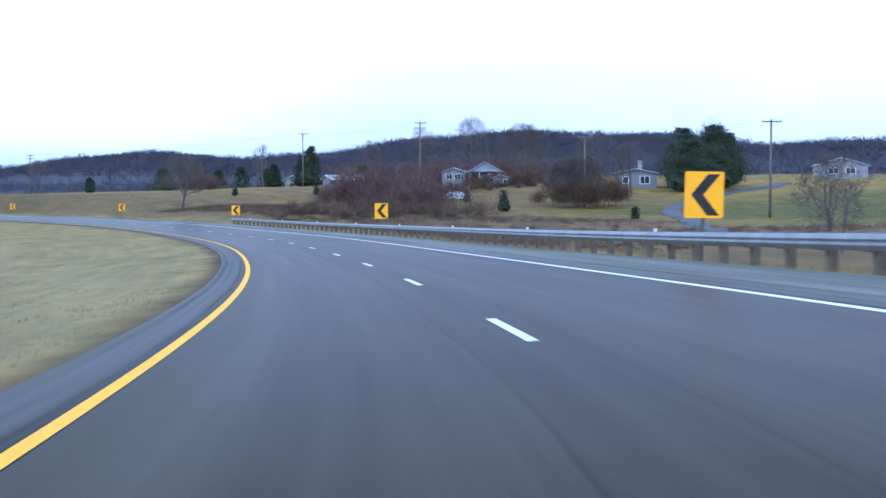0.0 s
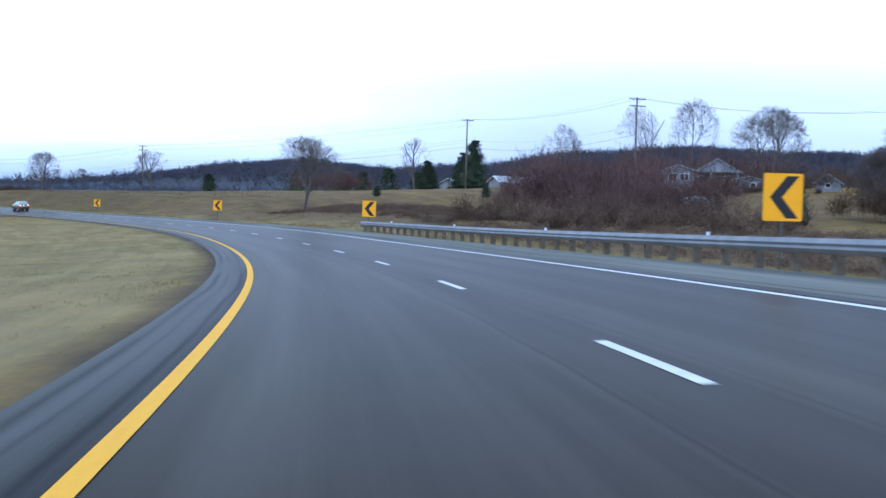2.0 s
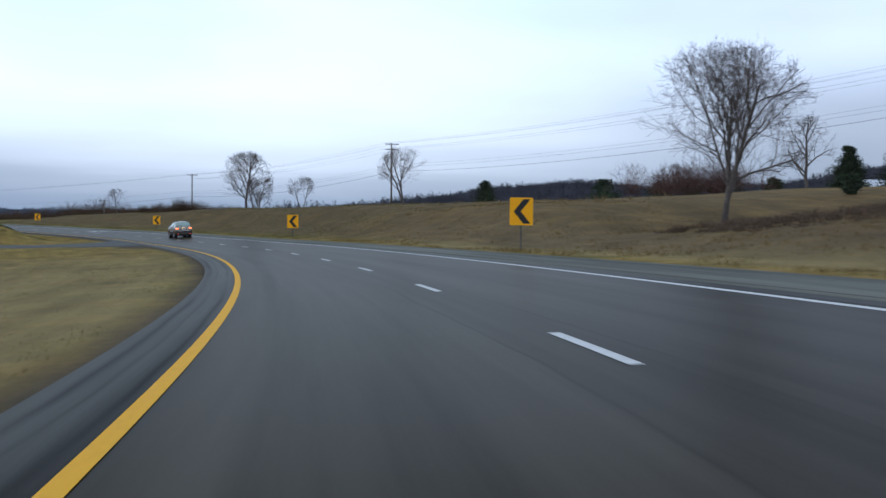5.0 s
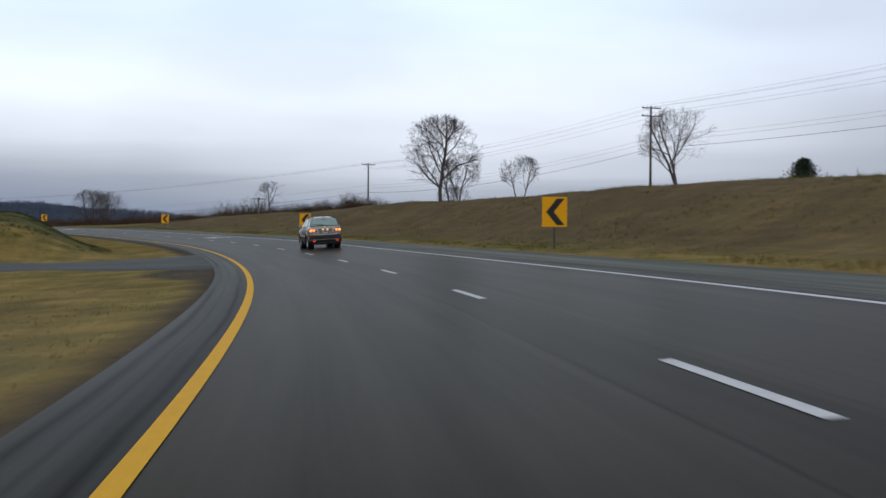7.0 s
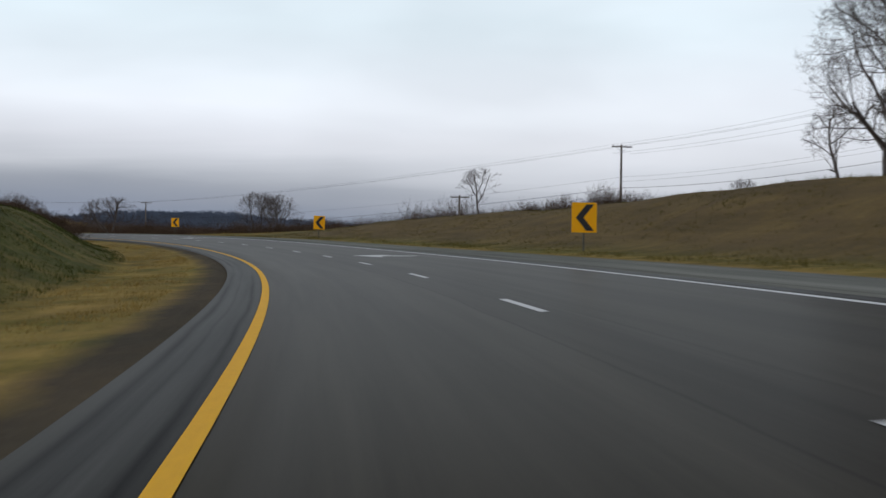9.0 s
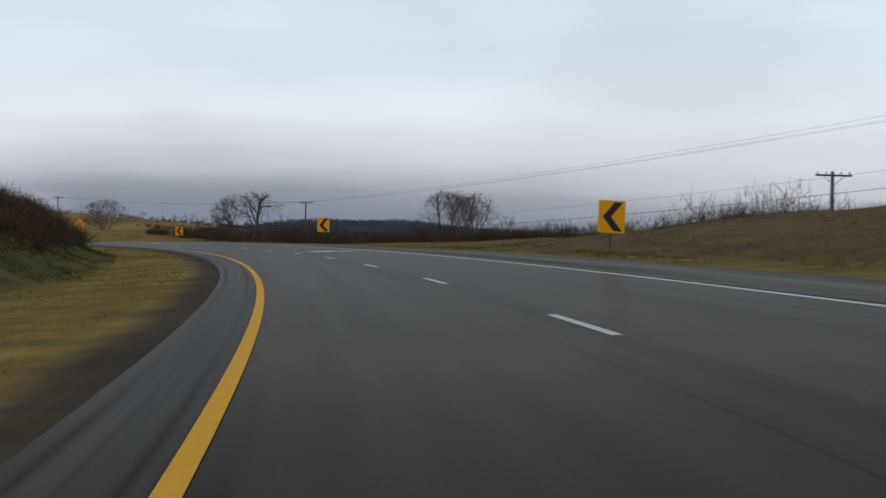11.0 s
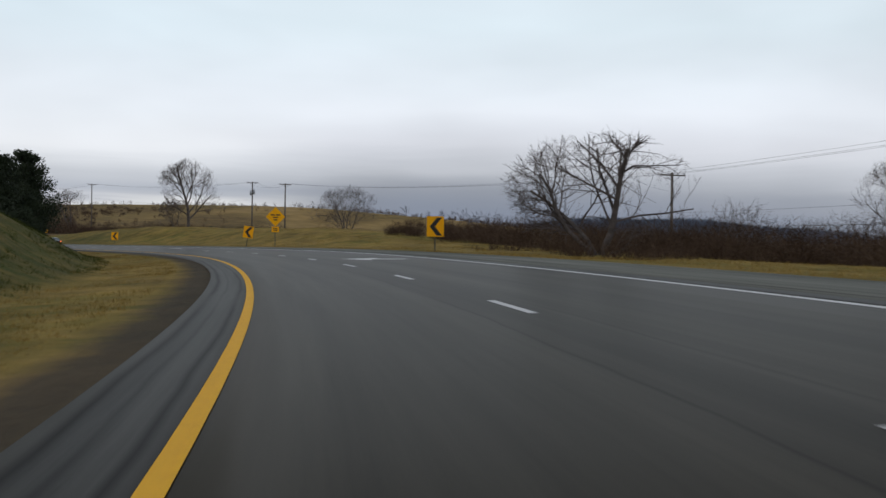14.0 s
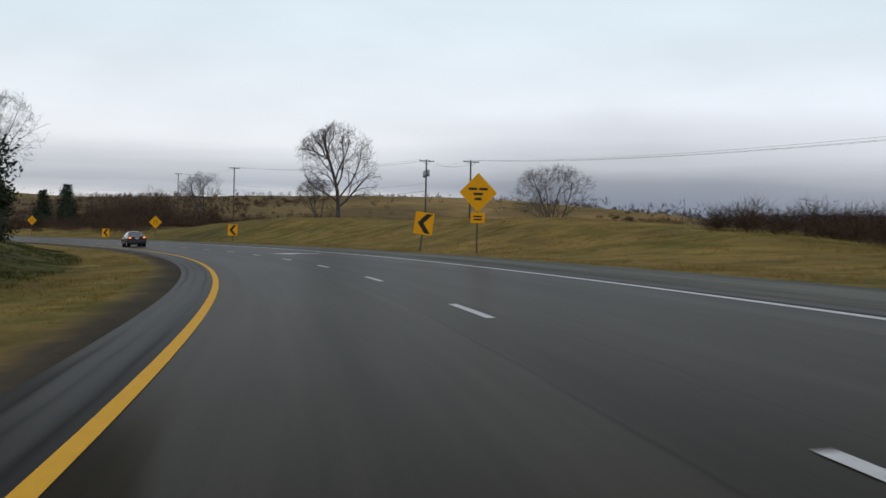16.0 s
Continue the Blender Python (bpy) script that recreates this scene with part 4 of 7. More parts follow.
# the gnarled tree: crooked limbs fanned out over the brush, one of them far to the outer side
bare_tree(34, 6.9, spot(504.0, 20.8), "gnarled bare tree with one leaning limb at the verge", fork=(0, 11, 7, 5), wide=0.80, low=0.02, rise=0.35, radius=0.21, hairs=9,
          limbs=(((0.62, 0.0, 0.80), 1.16, 1.0), ((-0.34, 0.2, 0.86), 0.80, 0.8), ((-0.62, -0.1, 0.72), 0.84, 0.75), ((-0.90, 0.25, 0.42), 0.74, 0.6), ((0.8, 0.1, 0.30), 0.56, 0.45), ((-0.95, -0.2, 0.22), 0.62, 0.5)))
bare_tree(41, 11.3, spot(639.1, 28.7, 10), "broad bare tree on the grassy bank", fork=(14, 7, 5, 4), wide=0.50, low=0.08)
bare_tree(42, 4.6, spot(634.5, 24.5, 70), "low bushy bare tree beside a broad tree", trunks=3, fork=(7, 5, 4, 3), wide=0.6, low=0.05)
bare_tree(47, 11.0, spot(649.4, 65.2, 20), "spreading bare tree beyond the bank", trunks=4, fork=(7, 5, 4, 4), wide=0.62, low=0.1)
slope_s, slope_lat = locate(np.array([-479.0]), np.array([459.0]))
bare_tree(52, 10.6, spot(float(slope_s[0]), float(slope_lat[0]), 20), "bare tree with a fine crown on a far slope", trunks=2, fork=(8, 5, 5, 3), wide=0.55)
bare_tree(61, 9.5, spot(326.0, 51.0, 20), "bare tree beside a utility pole", trunks=2, fork=(8, 5, 5, 3))
bare_tree(63, 5.2, spot(344.0, 34.0, 20), "small bare tree on the bank", fork=(8, 5, 4, 3))
bare_tree(79, 5.2, spot(339.0, 40.0, 130), "small bare tree on the crest of the bank", trunks=2, fork=(8, 5, 4, 3))
bare_tree(64, 6.5, spot(310.0, 88.0, 20), "bare tree in the field behind the bank", fork=(9, 5, 5, 3))
bare_tree(66, 12.0, spot(291.5, 95.0, 20), "tall thin bare tree behind the farm", fork=(9, 5, 4, 3), wide=0.34)
bare_tree(70, 14.5, spot(217.6, 94.0, 20), "tall bare tree above the brush", fork=(13, 7, 5, 4), wide=0.30, radius=0.13)
bare_tree(71, 12.5, spot(203.0, 94.0, 60), "broad reddish bare tree beside the farmhouses", trunks=3, fork=(11, 7, 5, 4), wide=0.5)
bare_tree(72, 12.5, spot(199.0, 67.8, 60), "tall thin bare tree in front of the farmhouses", fork=(13, 7, 5, 4), wide=0.28, low=0.3, radius=0.11)
bare_tree(80, 10.5, spot(206.0, 60.8, 30), "thin bare tree behind the reddish thicket", trunks=2, fork=(11, 6, 5, 4), wide=0.3, radius=0.09)
bare_tree(81, 7.8, spot(156.0, 68.9, 30), "dark dense bare tree with a wide crown on the lawn", trunks=3, fork=(15, 8, 6, 4), wide=0.75, low=0.06, hairs=12)
bare_tree(73, 9.2, spot(172.0, 92.1, 0), "bare tree beside the house with a chimney", trunks=3, fork=(8, 5, 5, 3), wide=0.40)
bare_tree(74, 11.5, spot(167.0, 81.0, 50), "tall bare tree behind a dark dense one", trunks=2, fork=(8, 5, 5, 3), wide=0.36)
bare_tree(75, 13.0, spot(188.0, 128.0, 50), "tall bare tree behind the evergreens", fork=(9, 5, 5, 3), wide=0.34)
bare_tree(76, 10.0, spot(588.0, -11.5, 50), "bare tree above the inner bank", trunks=2, fork=(8, 5, 5, 4))
bare_tree(77, 5.2, spot(49.0, 29.0, 50), "small bare shrub tree behind the guardrail", trunks=3, fork=(7, 5, 4, 3), low=0.05)
bare_tree(78, 7.5, spot(402.0, 68.0, 10), "bare tree far behind the bank", fork=(8, 5, 5, 3))
# evergreens
evergreen(1, 4.6, 2.1, spot(324.3, 64.5), "single dark rounded cedar on the field's crest", NEEDLES, "round", 6000, leaf=0.12)
evergreen(2, 11.5, 4.3, spot(271.9, 93.7), "tall dark spruce beside a utility pole", NEEDLES, "cone", 20000, "spruce_tree", leaf=0.13)
evergreen(3, 9.0, 3.4, spot(277.0, 95.5), "dark spruce beside a taller one", NEEDLES, "cone", 15000, "spruce_tree", leaf=0.13)
evergreen(4, 6.6, 2.8, spot(275.3, 84.9), "small dark spruce beside the utility line", NEEDLES, "cone", 12000, "spruce_tree", leaf=0.13)
for k, (s0, l0, h, r) in enumerate(((169.0, 102.0, 9.6, 5.2), (171.0, 110.0, 12.2, 5.8), (177.0, 119.0, 10.6, 5.0), (178.0, 110.0, 11.6, 5.6))):
    evergreen(5 + k, h, r, spot(s0, l0), "broad dark green pine branched to the ground", NEEDLES_PINE, "round", 17000, "pine_tree", "pines beside the lane", 0.17)
for k, (s0, l0, h, r) in enumerate(((370.0, 135.7, 10.5, 5.4), (364.0, 145.2, 9.8, 4.6), (345.0, 141.0, 10.6, 3.4), (349.0, 136.0, 9.2, 3.2), (341.0, 148.0, 9.0, 3.4))):
    evergreen(60 + k, h, r, spot(s0, l0), "dark green pine beyond the farm", NEEDLES_PINE, "round", 3200, "pine_tree", "pines beyond the farm", 0.34)
evergreen(9, 8.0, 4.0, spot(306.0, 150.0), "dark green pine near the farm", NEEDLES_PINE, "round", 2800, "pine_tree", leaf=0.3)
evergreen(10, 7.5, 4.5, spot(300.0, 140.0), "dark green pine near the farm", NEEDLES_PINE, "round", 2800, "pine_tree", leaf=0.3)
for k, (s0, l0, h) in enumerate(((189.0, 67.3, 2.2), (218.5, 56.8, 2.1), (173.2, 60.2, 2.3), (118.8, 53.1, 1.5), (228.0, 44.0, 1.6), (153.0, 54.4, 3.4))):
    evergreen(20 + k, h, h * 0.42, spot(s0, l0), "small young dark cedar in the rough grass", NEEDLES, "round", 700, group="young cedars", leaf=0.13)
for k, (s0, l0, h, r) in enumerate(((551.0, -10.4, 8.4, 3.1), (544.0, -12.9, 7.6, 2.9), (538.0, -15.0, 7.2, 2.7), (557.0, -13.4, 6.4, 2.6), (531.0, -15.5, 6.2, 2.3), (562.0, -11.2, 4.2, 1.9), (572.0, -10.8, 6.2, 2.2))):
    evergreen(40 + k, h, r, spot(s0, l0), "dark ragged cedar on the inner bank", NEEDLES, "round", 22000, group="cedars of the inner bank", leaf=0.13)
for k, (s0, l0, h, r) in enumerate(((756.0, 27.5, 8.4, 2.7), (757.0, 33.0, 9.4, 2.9), (690.0, 60.0, 2.6, 1.2))):
    evergreen(50 + k, h, r, spot(s0, l0), "dark cedar among far brush", NEEDLES, "round", 4000, group="far cedars")
# masses of brush
thicket("field_edge_weeds", 6, (235, 400), (26, 48), 700, 0.9, WEEDS, "dry tan weeds along the crest of the bank", 8, 4, 0.4, 0.014, 0.18)
thicket("brush_by_gnarled_tree", 10, (490, 520), (17.5, 27), 240, 2.2, BRUSH_SHADED, "dark brush round the foot of a gnarled tree", 9, 6, 0.5, 0.016)
thicket("inner_bank_brush", 13, (386, 470), (-22, -9.6), 620, 2.3, BRUSH, "dark brown brush on top of the inner bank", 10, 6, 0.45, 0.013)
thicket("inner_bank_brush", 14, (476, 600), (-30, -13), 420, 1.5, BRUSH, "brown brush on top of the inner bank", 9, 5, 0.45, 0.013, 0.2)


def crowns(rng, base, height, girth, twigs, length, width):
    """Bare crowns seen from far: a thin trunk and many fine twigs filling a rounded, uneven dome."""
    n = len(base)
    at = np.repeat(np.arange(n), twigs)
    d = rng.normal(0, 1, (len(at), 3))
    d[:, 2] = np.abs(d[:, 2]) * 1.1 - 0.25
    d /= np.linalg.norm(d, axis=1, keepdims=True)
    rad = rng.random(len(at)) ** 0.45
    mid = base[at] + np.stack([d[:, 0] * girth[at] * rad, d[:, 1] * girth[at] * rad, height[at] * (0.36 + 0.62 * d[:, 2] * rad)], -1)
    way = d * np.array([0.7, 0.7, 0.5]) + rng.normal(0, 0.45, d.shape) + np.array([0, 0, 0.55])
    way /= np.linalg.norm(way, axis=1, keepdims=True)
    a, b = mid - way * length * 0.5, mid + way * (length * rng.uniform(0.4, 1.0, (len(at), 1)))
    w = np.full(len(at), width) * rng.uniform(0.6, 1.4, len(at))
    a, b = np.concatenate([a, base]), np.concatenate([b, base + np.stack([0 * height, 0 * height, height * 0.5], -1)])
    w = np.concatenate([w, height * 0.006 + width * 0.3])
    q = np.cross(b - a, rng.normal(0, 1, a.shape))
    q /= np.linalg.norm(q, axis=1, keepdims=True) + 1e-9
    v = np.stack([a - q * w[:, None], a + q * w[:, None], b], 1).reshape(-1, 3)
    return v, np.arange(len(v)).reshape(-1, 3)


def woods(name, seed, centre, size, count, height, label, width=0.16, mat=None, twigs=22):
    """Leafless woodland on far ground, spread round a centre."""
    rng = np.random.default_rng(seed)
    x, y = centre[0] + rng.normal(0, size[0], count), centre[1] + rng.normal(0, size[1], count)
    s, lat = locate(x, y)
    keep = lat > 100
    x, y, s, lat = x[keep], y[keep], s[keep], lat[keep]
    p = np.stack([x, y, ground_z(s, lat) - 0.3], -1)
    h = rng.uniform(0.55, 1.1, len(x)) * height * (0.8 + 0.2 * np.sin(x * 0.05 + y * 0.03))
    v, f = crowns(rng, p, h, h * rng.uniform(0.3, 0.5, len(x)), twigs, height * 0.16, width)
    return tagged(mesh_object(name, v, f, mat or WOODS_HAZED), label, "woodland", kind="stuff")


def copse(name, seed, s_span, lat_span, count, height, mat, label, width=0.02, twigs=110, wide=0.42, even=0.5):
    """A stand of bare shrubs or young trees beside the road, grown together into one mass."""
    rng = np.random.default_rng(seed)
    s, lat = rng.uniform(*s_span, count), rng.uniform(*lat_span, count)
    p = road_at(s, lat)
    p[:, 2] = ground_z(s, lat) - 0.1
    swell = 0.75 + 0.2 * np.sin(s * 0.17 + lat * 0.11 + seed) + 0.15 * np.sin(s * 0.061 - lat * 0.13 + 2 * seed)
    h = rng.uniform(even, 1.1, count) * swell * height
    v, f = crowns(rng, p, h, h * rng.uniform(0.8, 1.3, count) * wide, twigs, min(height * 0.2, 0.12 * height + 0.3), width)
    return tagged(mesh_object(name, v, f, mat), label, "brush", kind="stuff")


copse("dense_roadside_brush", 41, (137, 154), (20, 46), 72, 3.8, BRUSH, "dense dark brush on the slope above the guardrail", 0.011, 320, 0.55)
copse("reddish_thicket", 31, (153, 176), (35, 48), 62, 8.8, BRUSH_RED, "tall reddish leafless thicket of young trees", 0.020, 420)
copse("brush_thicket", 32, (150, 162), (64, 75), 30, 6.6, BRUSH_SHADED, "tall dark brown leafless thicket round a bare tree", 0.018, 360, 0.5)
copse("inner_bank_brush", 39, (386, 450), (-15, -7.4), 260, 1.9, BRUSH_SHADED, "dark brown brush hanging over the inner bank", 0.009, 200, 0.7)
copse("inner_bank_brush", 53, (440, 482), (-15, -8.6), 120, 1.6, BRUSH_SHADED, "dark brown brush on the face of the inner bank", 0.009, 200, 0.8)
copse("farm_thicket", 43, (266, 282), (57, 67), 36, 4.4, BRUSH_RED, "reddish brown thicket behind the bank", 0.014, 380, 0.5)
copse("rough_scrub", 40, (60, 150), (16, 50), 900, 1.0, BRUSH, "low brown scrub on the ground behind the guardrail", 0.010, 120, 1.3)
copse("bank_scrub", 44, (150, 206), (19, 30), 900, 0.8, BRUSH, "dense low brown scrub on the face of the bank", 0.009, 130, 1.2)
copse("bank_scrub", 45, (150, 210), (27, 50), 420, 0.6, WEEDS, "dry tan weeds over the top of the bank", 0.010, 110, 1.3)
copse("brush_hedgerow", 33, (385, 440), (36, 60), 460, 4.0, BRUSH_SHADED, "dark brown rounded hedgerow beyond the bank", 0.014, 300, 0.6, 0.7)
copse("brush_hedgerow", 34, (440, 560), (24, 38), 620, 2.9, BRUSH_SHADED, "dark brown rounded hedgerow beyond the verge", 0.012, 170, 0.7, 0.6)
copse("brush_hedgerow", 35, (438, 490), (46, 80), 460, 7.8, BRUSH_SHADED, "tall dark brown brush and young trees in the low ground", 0.018, 380, 0.4, 0.75)
copse("brush_hedgerow", 42, (478, 560), (42, 95), 320, 4.2, BRUSH_SHADED, "low dark brown brush in the low ground", 0.026, 200, 0.6, 0.6)
copse("far_brush", 36, (600, 700), (36, 95), 380, 1.8, BRUSH, "brown brush behind the grassy bank", 0.015, 150, 1.0)
copse("far_brush", 37, (688, 800), (17, 72), 760, 3.4, BRUSH_SHADED, "dense dark brown brush on the slope beyond the bend", 0.016, 170, 0.8)
copse("far_brush", 46, (800, 900), (26, 150), 500, 2.6, BRUSH_SHADED, "dark brown brush on a far slope", 0.03, 70, 0.9)
copse("brush_mound", 47, (766, 792), (56, 76), 60, 8.6, BRUSH, "tall brown thicket on a low rise", 0.024, 300, 0.5)
copse("field_hedgerow", 48, (640, 770), (104, 109), 150, 2.4, BRUSH_SHADED, "dark hedgerow across the tan hillside", 0.02, 130, 0.9)
copse("field_hedgerow", 49, (610, 720), (143, 148), 120, 2.4, BRUSH_SHADED, "dark hedgerow across the tan hillside", 0.02, 130, 0.9)
copse("field_hedgerow", 50, (600, 668), (52, 58), 90, 1.8, BRUSH, "brown hedgerow behind the grassy bank", 0.016, 150, 0.9)
copse("farm_wood", 51, (209, 245), (76, 120), 150, 7.4, BRUSH_RED, "reddish leafless young wood round the farmhouses", 0.028, 190, 0.42)
copse("farm_brush", 54, (187, 206), (74, 97), 46, 4.4, BRUSH_SHADED, "tall dark brush between the farmhouses", 0.018, 240, 0.45)
copse("farm_brush", 52, (186, 207), (60, 88), 120, 3.0, BRUSH_RED, "reddish brown brush before and round the farmhouses", 0.016, 220, 0.6)
copse("farm_brush", 38, (255, 345), (95, 160), 120, 2.6, BRUSH, "brown leafless brush round the farm buildings", 0.03, 120)
woods("wooded_ridge", 1, (240, 1400), (190, 130), 8000, 15, "leafless grey-purple woodland on a ridge with haze in its colour", 0.3)
woods("wooded_ridge", 2, (640, 1290), (170, 130), 4500, 15, "leafless grey-purple woodland on a ridge with haze in its colour", 0.3)
woods("wooded_hill", 3, (-207, 1400), (130, 130), 5500, 14, "leafless grey-purple woodland on a far hill with haze in its colour", 0.3)
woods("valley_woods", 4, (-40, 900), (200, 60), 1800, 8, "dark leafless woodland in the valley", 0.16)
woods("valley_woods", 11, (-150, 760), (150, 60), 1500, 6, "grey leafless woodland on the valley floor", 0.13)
woods("valley_woods", 5, (-500, 900), (260, 80), 2000, 6, "leafless woodland in the far valley, haze painted in blue-grey", 0.16, WOODS_HAZED_BLUE)
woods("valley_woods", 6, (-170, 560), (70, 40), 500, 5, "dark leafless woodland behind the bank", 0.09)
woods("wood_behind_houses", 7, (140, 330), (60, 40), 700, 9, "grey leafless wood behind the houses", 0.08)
woods("hill_brush", 8, (-615, 478), (64, 26), 1000, 3.4, "dark brown brush on a far hill", 0.07, BRUSH)
woods("hill_brush", 9, (-560, 600), (90, 16), 600, 2.8, "dark hedgerow across a tan hill", 0.07, BRUSH)
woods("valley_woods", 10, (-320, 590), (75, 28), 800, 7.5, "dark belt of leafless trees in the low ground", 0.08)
woods("wooded_hill", 5, (-930, 1120), (110, 100), 3200, 8, "leafless woodland on a far hill, haze painted in blue-grey", 0.26, WOODS_HAZED_BLUE)

# ---- things beside the road ----


def box_into(bm, cx, cy, cz, sx, sy, sz, bevel=0.0, m=None):
    """A box with softened edges, added to a bmesh."""
    r = bmesh.ops.create_cube(bm, size=1.0, matrix=(m or Matrix()) @ Matrix.Translation((cx, cy, cz)) @ Matrix.Diagonal((sx, sy, sz, 1)))
    if bevel:
        edges = list({e for v in r["verts"] for e in v.link_edges})
        bmesh.ops.bevel(bm, geom=edges, offset=bevel, segments=2, affect="EDGES", profile=0.7)


def rod_into(bm, p, q, r0, r1=None, n=8):
    p, q = Vector(p), Vector(q)
    m = Matrix.Translation((p + q) / 2) @ (q - p).to_track_quat("Z", "Y").to_matrix().to_4x4()
    bmesh.ops.create_cone(bm, cap_ends=True, segments=n, radius1=r0, radius2=r1 if r1 is not None else r0, depth=(q - p).length, matrix=m)


def plate_into(bm, outline, y0, y1, m=None):
    """A flat plate: an outline in x and z, from depth y0 to y1."""
    m = m or Matrix()
    front = [bm.verts.new(m @ Vector((x, y0, z))) for x, z in outline]
    back = [bm.verts.new(m @ Vector((x, y1, z))) for x, z in outline]
    bm.faces.new(front)
    bm.faces.new(back[::-1])
    n = len(outline)
    for k in range(n):
        bm.faces.new((front[k], back[k], back[(k + 1) % n], front[(k + 1) % n]))


def rounded(w, h, r, n=4):
    pts = []
    for cx, cz, a0 in ((w / 2 - r, h / 2 - r, 0), (-w / 2 + r, h / 2 - r, 90), (-w / 2 + r, -h / 2 + r, 180), (w / 2 - r, -h / 2 + r, 270)):
        for k in range(n + 1):
            a = radians(a0 + 90 * k / n)
            pts.append((cx + r * math.cos(a), cz + r * math.sin(a)))
    return pts[::-1]


def facing(s, lat, turn=0.0, tilt=0.0):
    """A pose on the ground whose face looks back along the road at the traffic."""
    p = ground_at(s, lat)
    return pose(p.x, p.y, p.z, 0, tilt, heading_at(s) + turn)


def u_post(bm, height, y=0.035):
    box_into(bm, 0, y, height / 2 - 0.3, 0.045, 0.004, height + 0.6)
    for x in (-0.024, 0.024):
        box_into(bm, x, y + 0.013, height / 2 - 0.3, 0.004, 0.028, height + 0.6)
    for x in (-0.033, 0.033):
        box_into(bm, x, y + 0.027, height / 2 - 0.3, 0.018, 0.004, height + 0.6)


def chevron_sign(s, lat, mid, turn=0.0, tilt=0.0):
    """mid: height of the plate's middle over the ground."""
    sign = thing("chevron_sign", facing(s, lat, turn, tilt), "yellow chevron sign with a black arrow on a steel post", "road sign", "chevrons of the bend")
    bm = bmesh.new()
    u_post(bm, mid + 0.55)
    part("post", bm, STEEL_POST, sign, "galvanised steel channel post")
    up = Matrix.Translation((0, 0, mid))
    bm = bmesh.new()
    plate_into(bm, rounded(1.06, 1.22, 0.05), 0.0, 0.012, up)
    plate = part("sign_plate", bm, SIGN_YELLOW, sign, "yellow reflective plate")
    bm = bmesh.new()
    # the arrow points to the left
    plate_into(bm, [(-0.36, 0.0), (0.09, 0.54), (0.42, 0.54), (-0.03, 0.0), (0.42, -0.54), (0.09, -0.54)], -0.004, 0.001, up)
    part("arrow", bm, SIGN_BLACK, plate, "black chevron")
    for z in (-0.48, 0.48):
        bm = bmesh.new()
        rod_into(bm, (0, -0.010, mid + z), (0, 0.05, mid + z), 0.012, 0.012, 6)
        part("bolt", bm, GALV, plate)
    return sign


for s0, l0, z0, turn, tilt in ((24.3, 11.9, 2.16, 0, 1), (87.6, 13.4, 2.2, 0, 0), (148.4, 13.3, 2.1, 0, 1), (206.0, 12.8, 2.25, 0, 0), (265.9, 12.7, 2.1, 0, 0), (329.7, 13.4, 2.0, 0, 0), (390.2, 13.4, 2.0, 0, 2),
                               (450.3, 13.2, 2.2, 0, 0), (511.5, 13.5, 2.0, 0, 0), (567.0, 12.5, 2.1, 0, 7), (633.0, 14.3, 1.9, 0, 0), (686.0, 12.8, 1.4, 0, 0)):
    level = float(np.interp(s0, S, CZ))
    chevron_sign(s0, l0, level + z0 - float(ground_z(s0, l0)), turn, tilt)


def diamond_sign(s, lat, mid, size, symbol, turn=0.0):
    label = "yellow diamond warning sign with a small plaque below" if symbol == "words" else "yellow diamond lane-reduction warning sign on a post"
    sign = thing("diamond_sign", facing(s, lat, turn), label, "road sign")
    bm = bmesh.new()
    u_post(bm, mid + size * 0.6)
    part("post", bm, STEEL_POST, sign)
    up = Matrix.Translation((0, 0, mid))
    bm = bmesh.new()
    plate_into(bm, rounded(size, size, 0.06), 0.0, 0.012, up @ Matrix.Rotation(radians(45), 4, "Y"))
    plate = part("sign_plate", bm, SIGN_ORANGE, sign, "deep yellow diamond plate")
    if symbol == "words":
        for z, x0, x1 in ((0.18, -0.50, -0.07), (0.18, 0.04, 0.50), (-0.07, -0.25, 0.25), (-0.32, -0.18, 0.18)):
            bm = bmesh.new()
            box_into(bm, (x0 + x1) / 2, -0.003, z, x1 - x0, 0.004, 0.12, 0, up)
            part("lettering", bm, SIGN_BLACK, plate, "unreadable black lettering")
        bm = bmesh.new()
        plate_into(bm, rounded(0.74, 0.54, 0.04), 0.0, 0.012, Matrix.Translation((0, 0, mid - size * 0.707 - 0.28)))
        plaque = part("plaque", bm, SIGN_ORANGE, sign, "small yellow plaque")
        for z in (0.07, -0.08):
            bm = bmesh.new()
            box_into(bm, 0, -0.003, mid - size * 0.707 - 0.28 + z, 0.44, 0.004, 0.08)
            part("lettering", bm, SIGN_BLACK, plaque, "unreadable black lettering")
    else:
        bm = bmesh.new()
        plate_into(bm, [(-0.26, -0.36), (-0.26, 0.36), (-0.17, 0.36), (-0.17, -0.36)], -0.004, 0.001, up)
        part("lane_line", bm, SIGN_BLACK, plate, "black lane symbol")
        bm = bmesh.new()
        plate_into(bm, [(0.18, -0.36), (0.18, -0.05), (0.06, 0.16), (0.06, 0.36), (0.15, 0.36), (0.15, 0.19), (0.27, -0.02), (0.27, -0.36)], -0.004, 0.001, up)
        part("tapered_line", bm, SIGN_BLACK, plate, "black lane symbol")


for s0, l0, z0, size, symbol, turn in ((561.0, 13.9, 3.6, 1.40, "words", 0), (674.7, 16.6, 3.0, 1.3, "lanes", 0), (729.0, 14.6, 3.4, 1.2, "lanes", 0)):
    diamond_sign(s0, l0, float(np.interp(s0, S, CZ)) + z0 - float(ground_z(s0, l0)), size, symbol, turn)


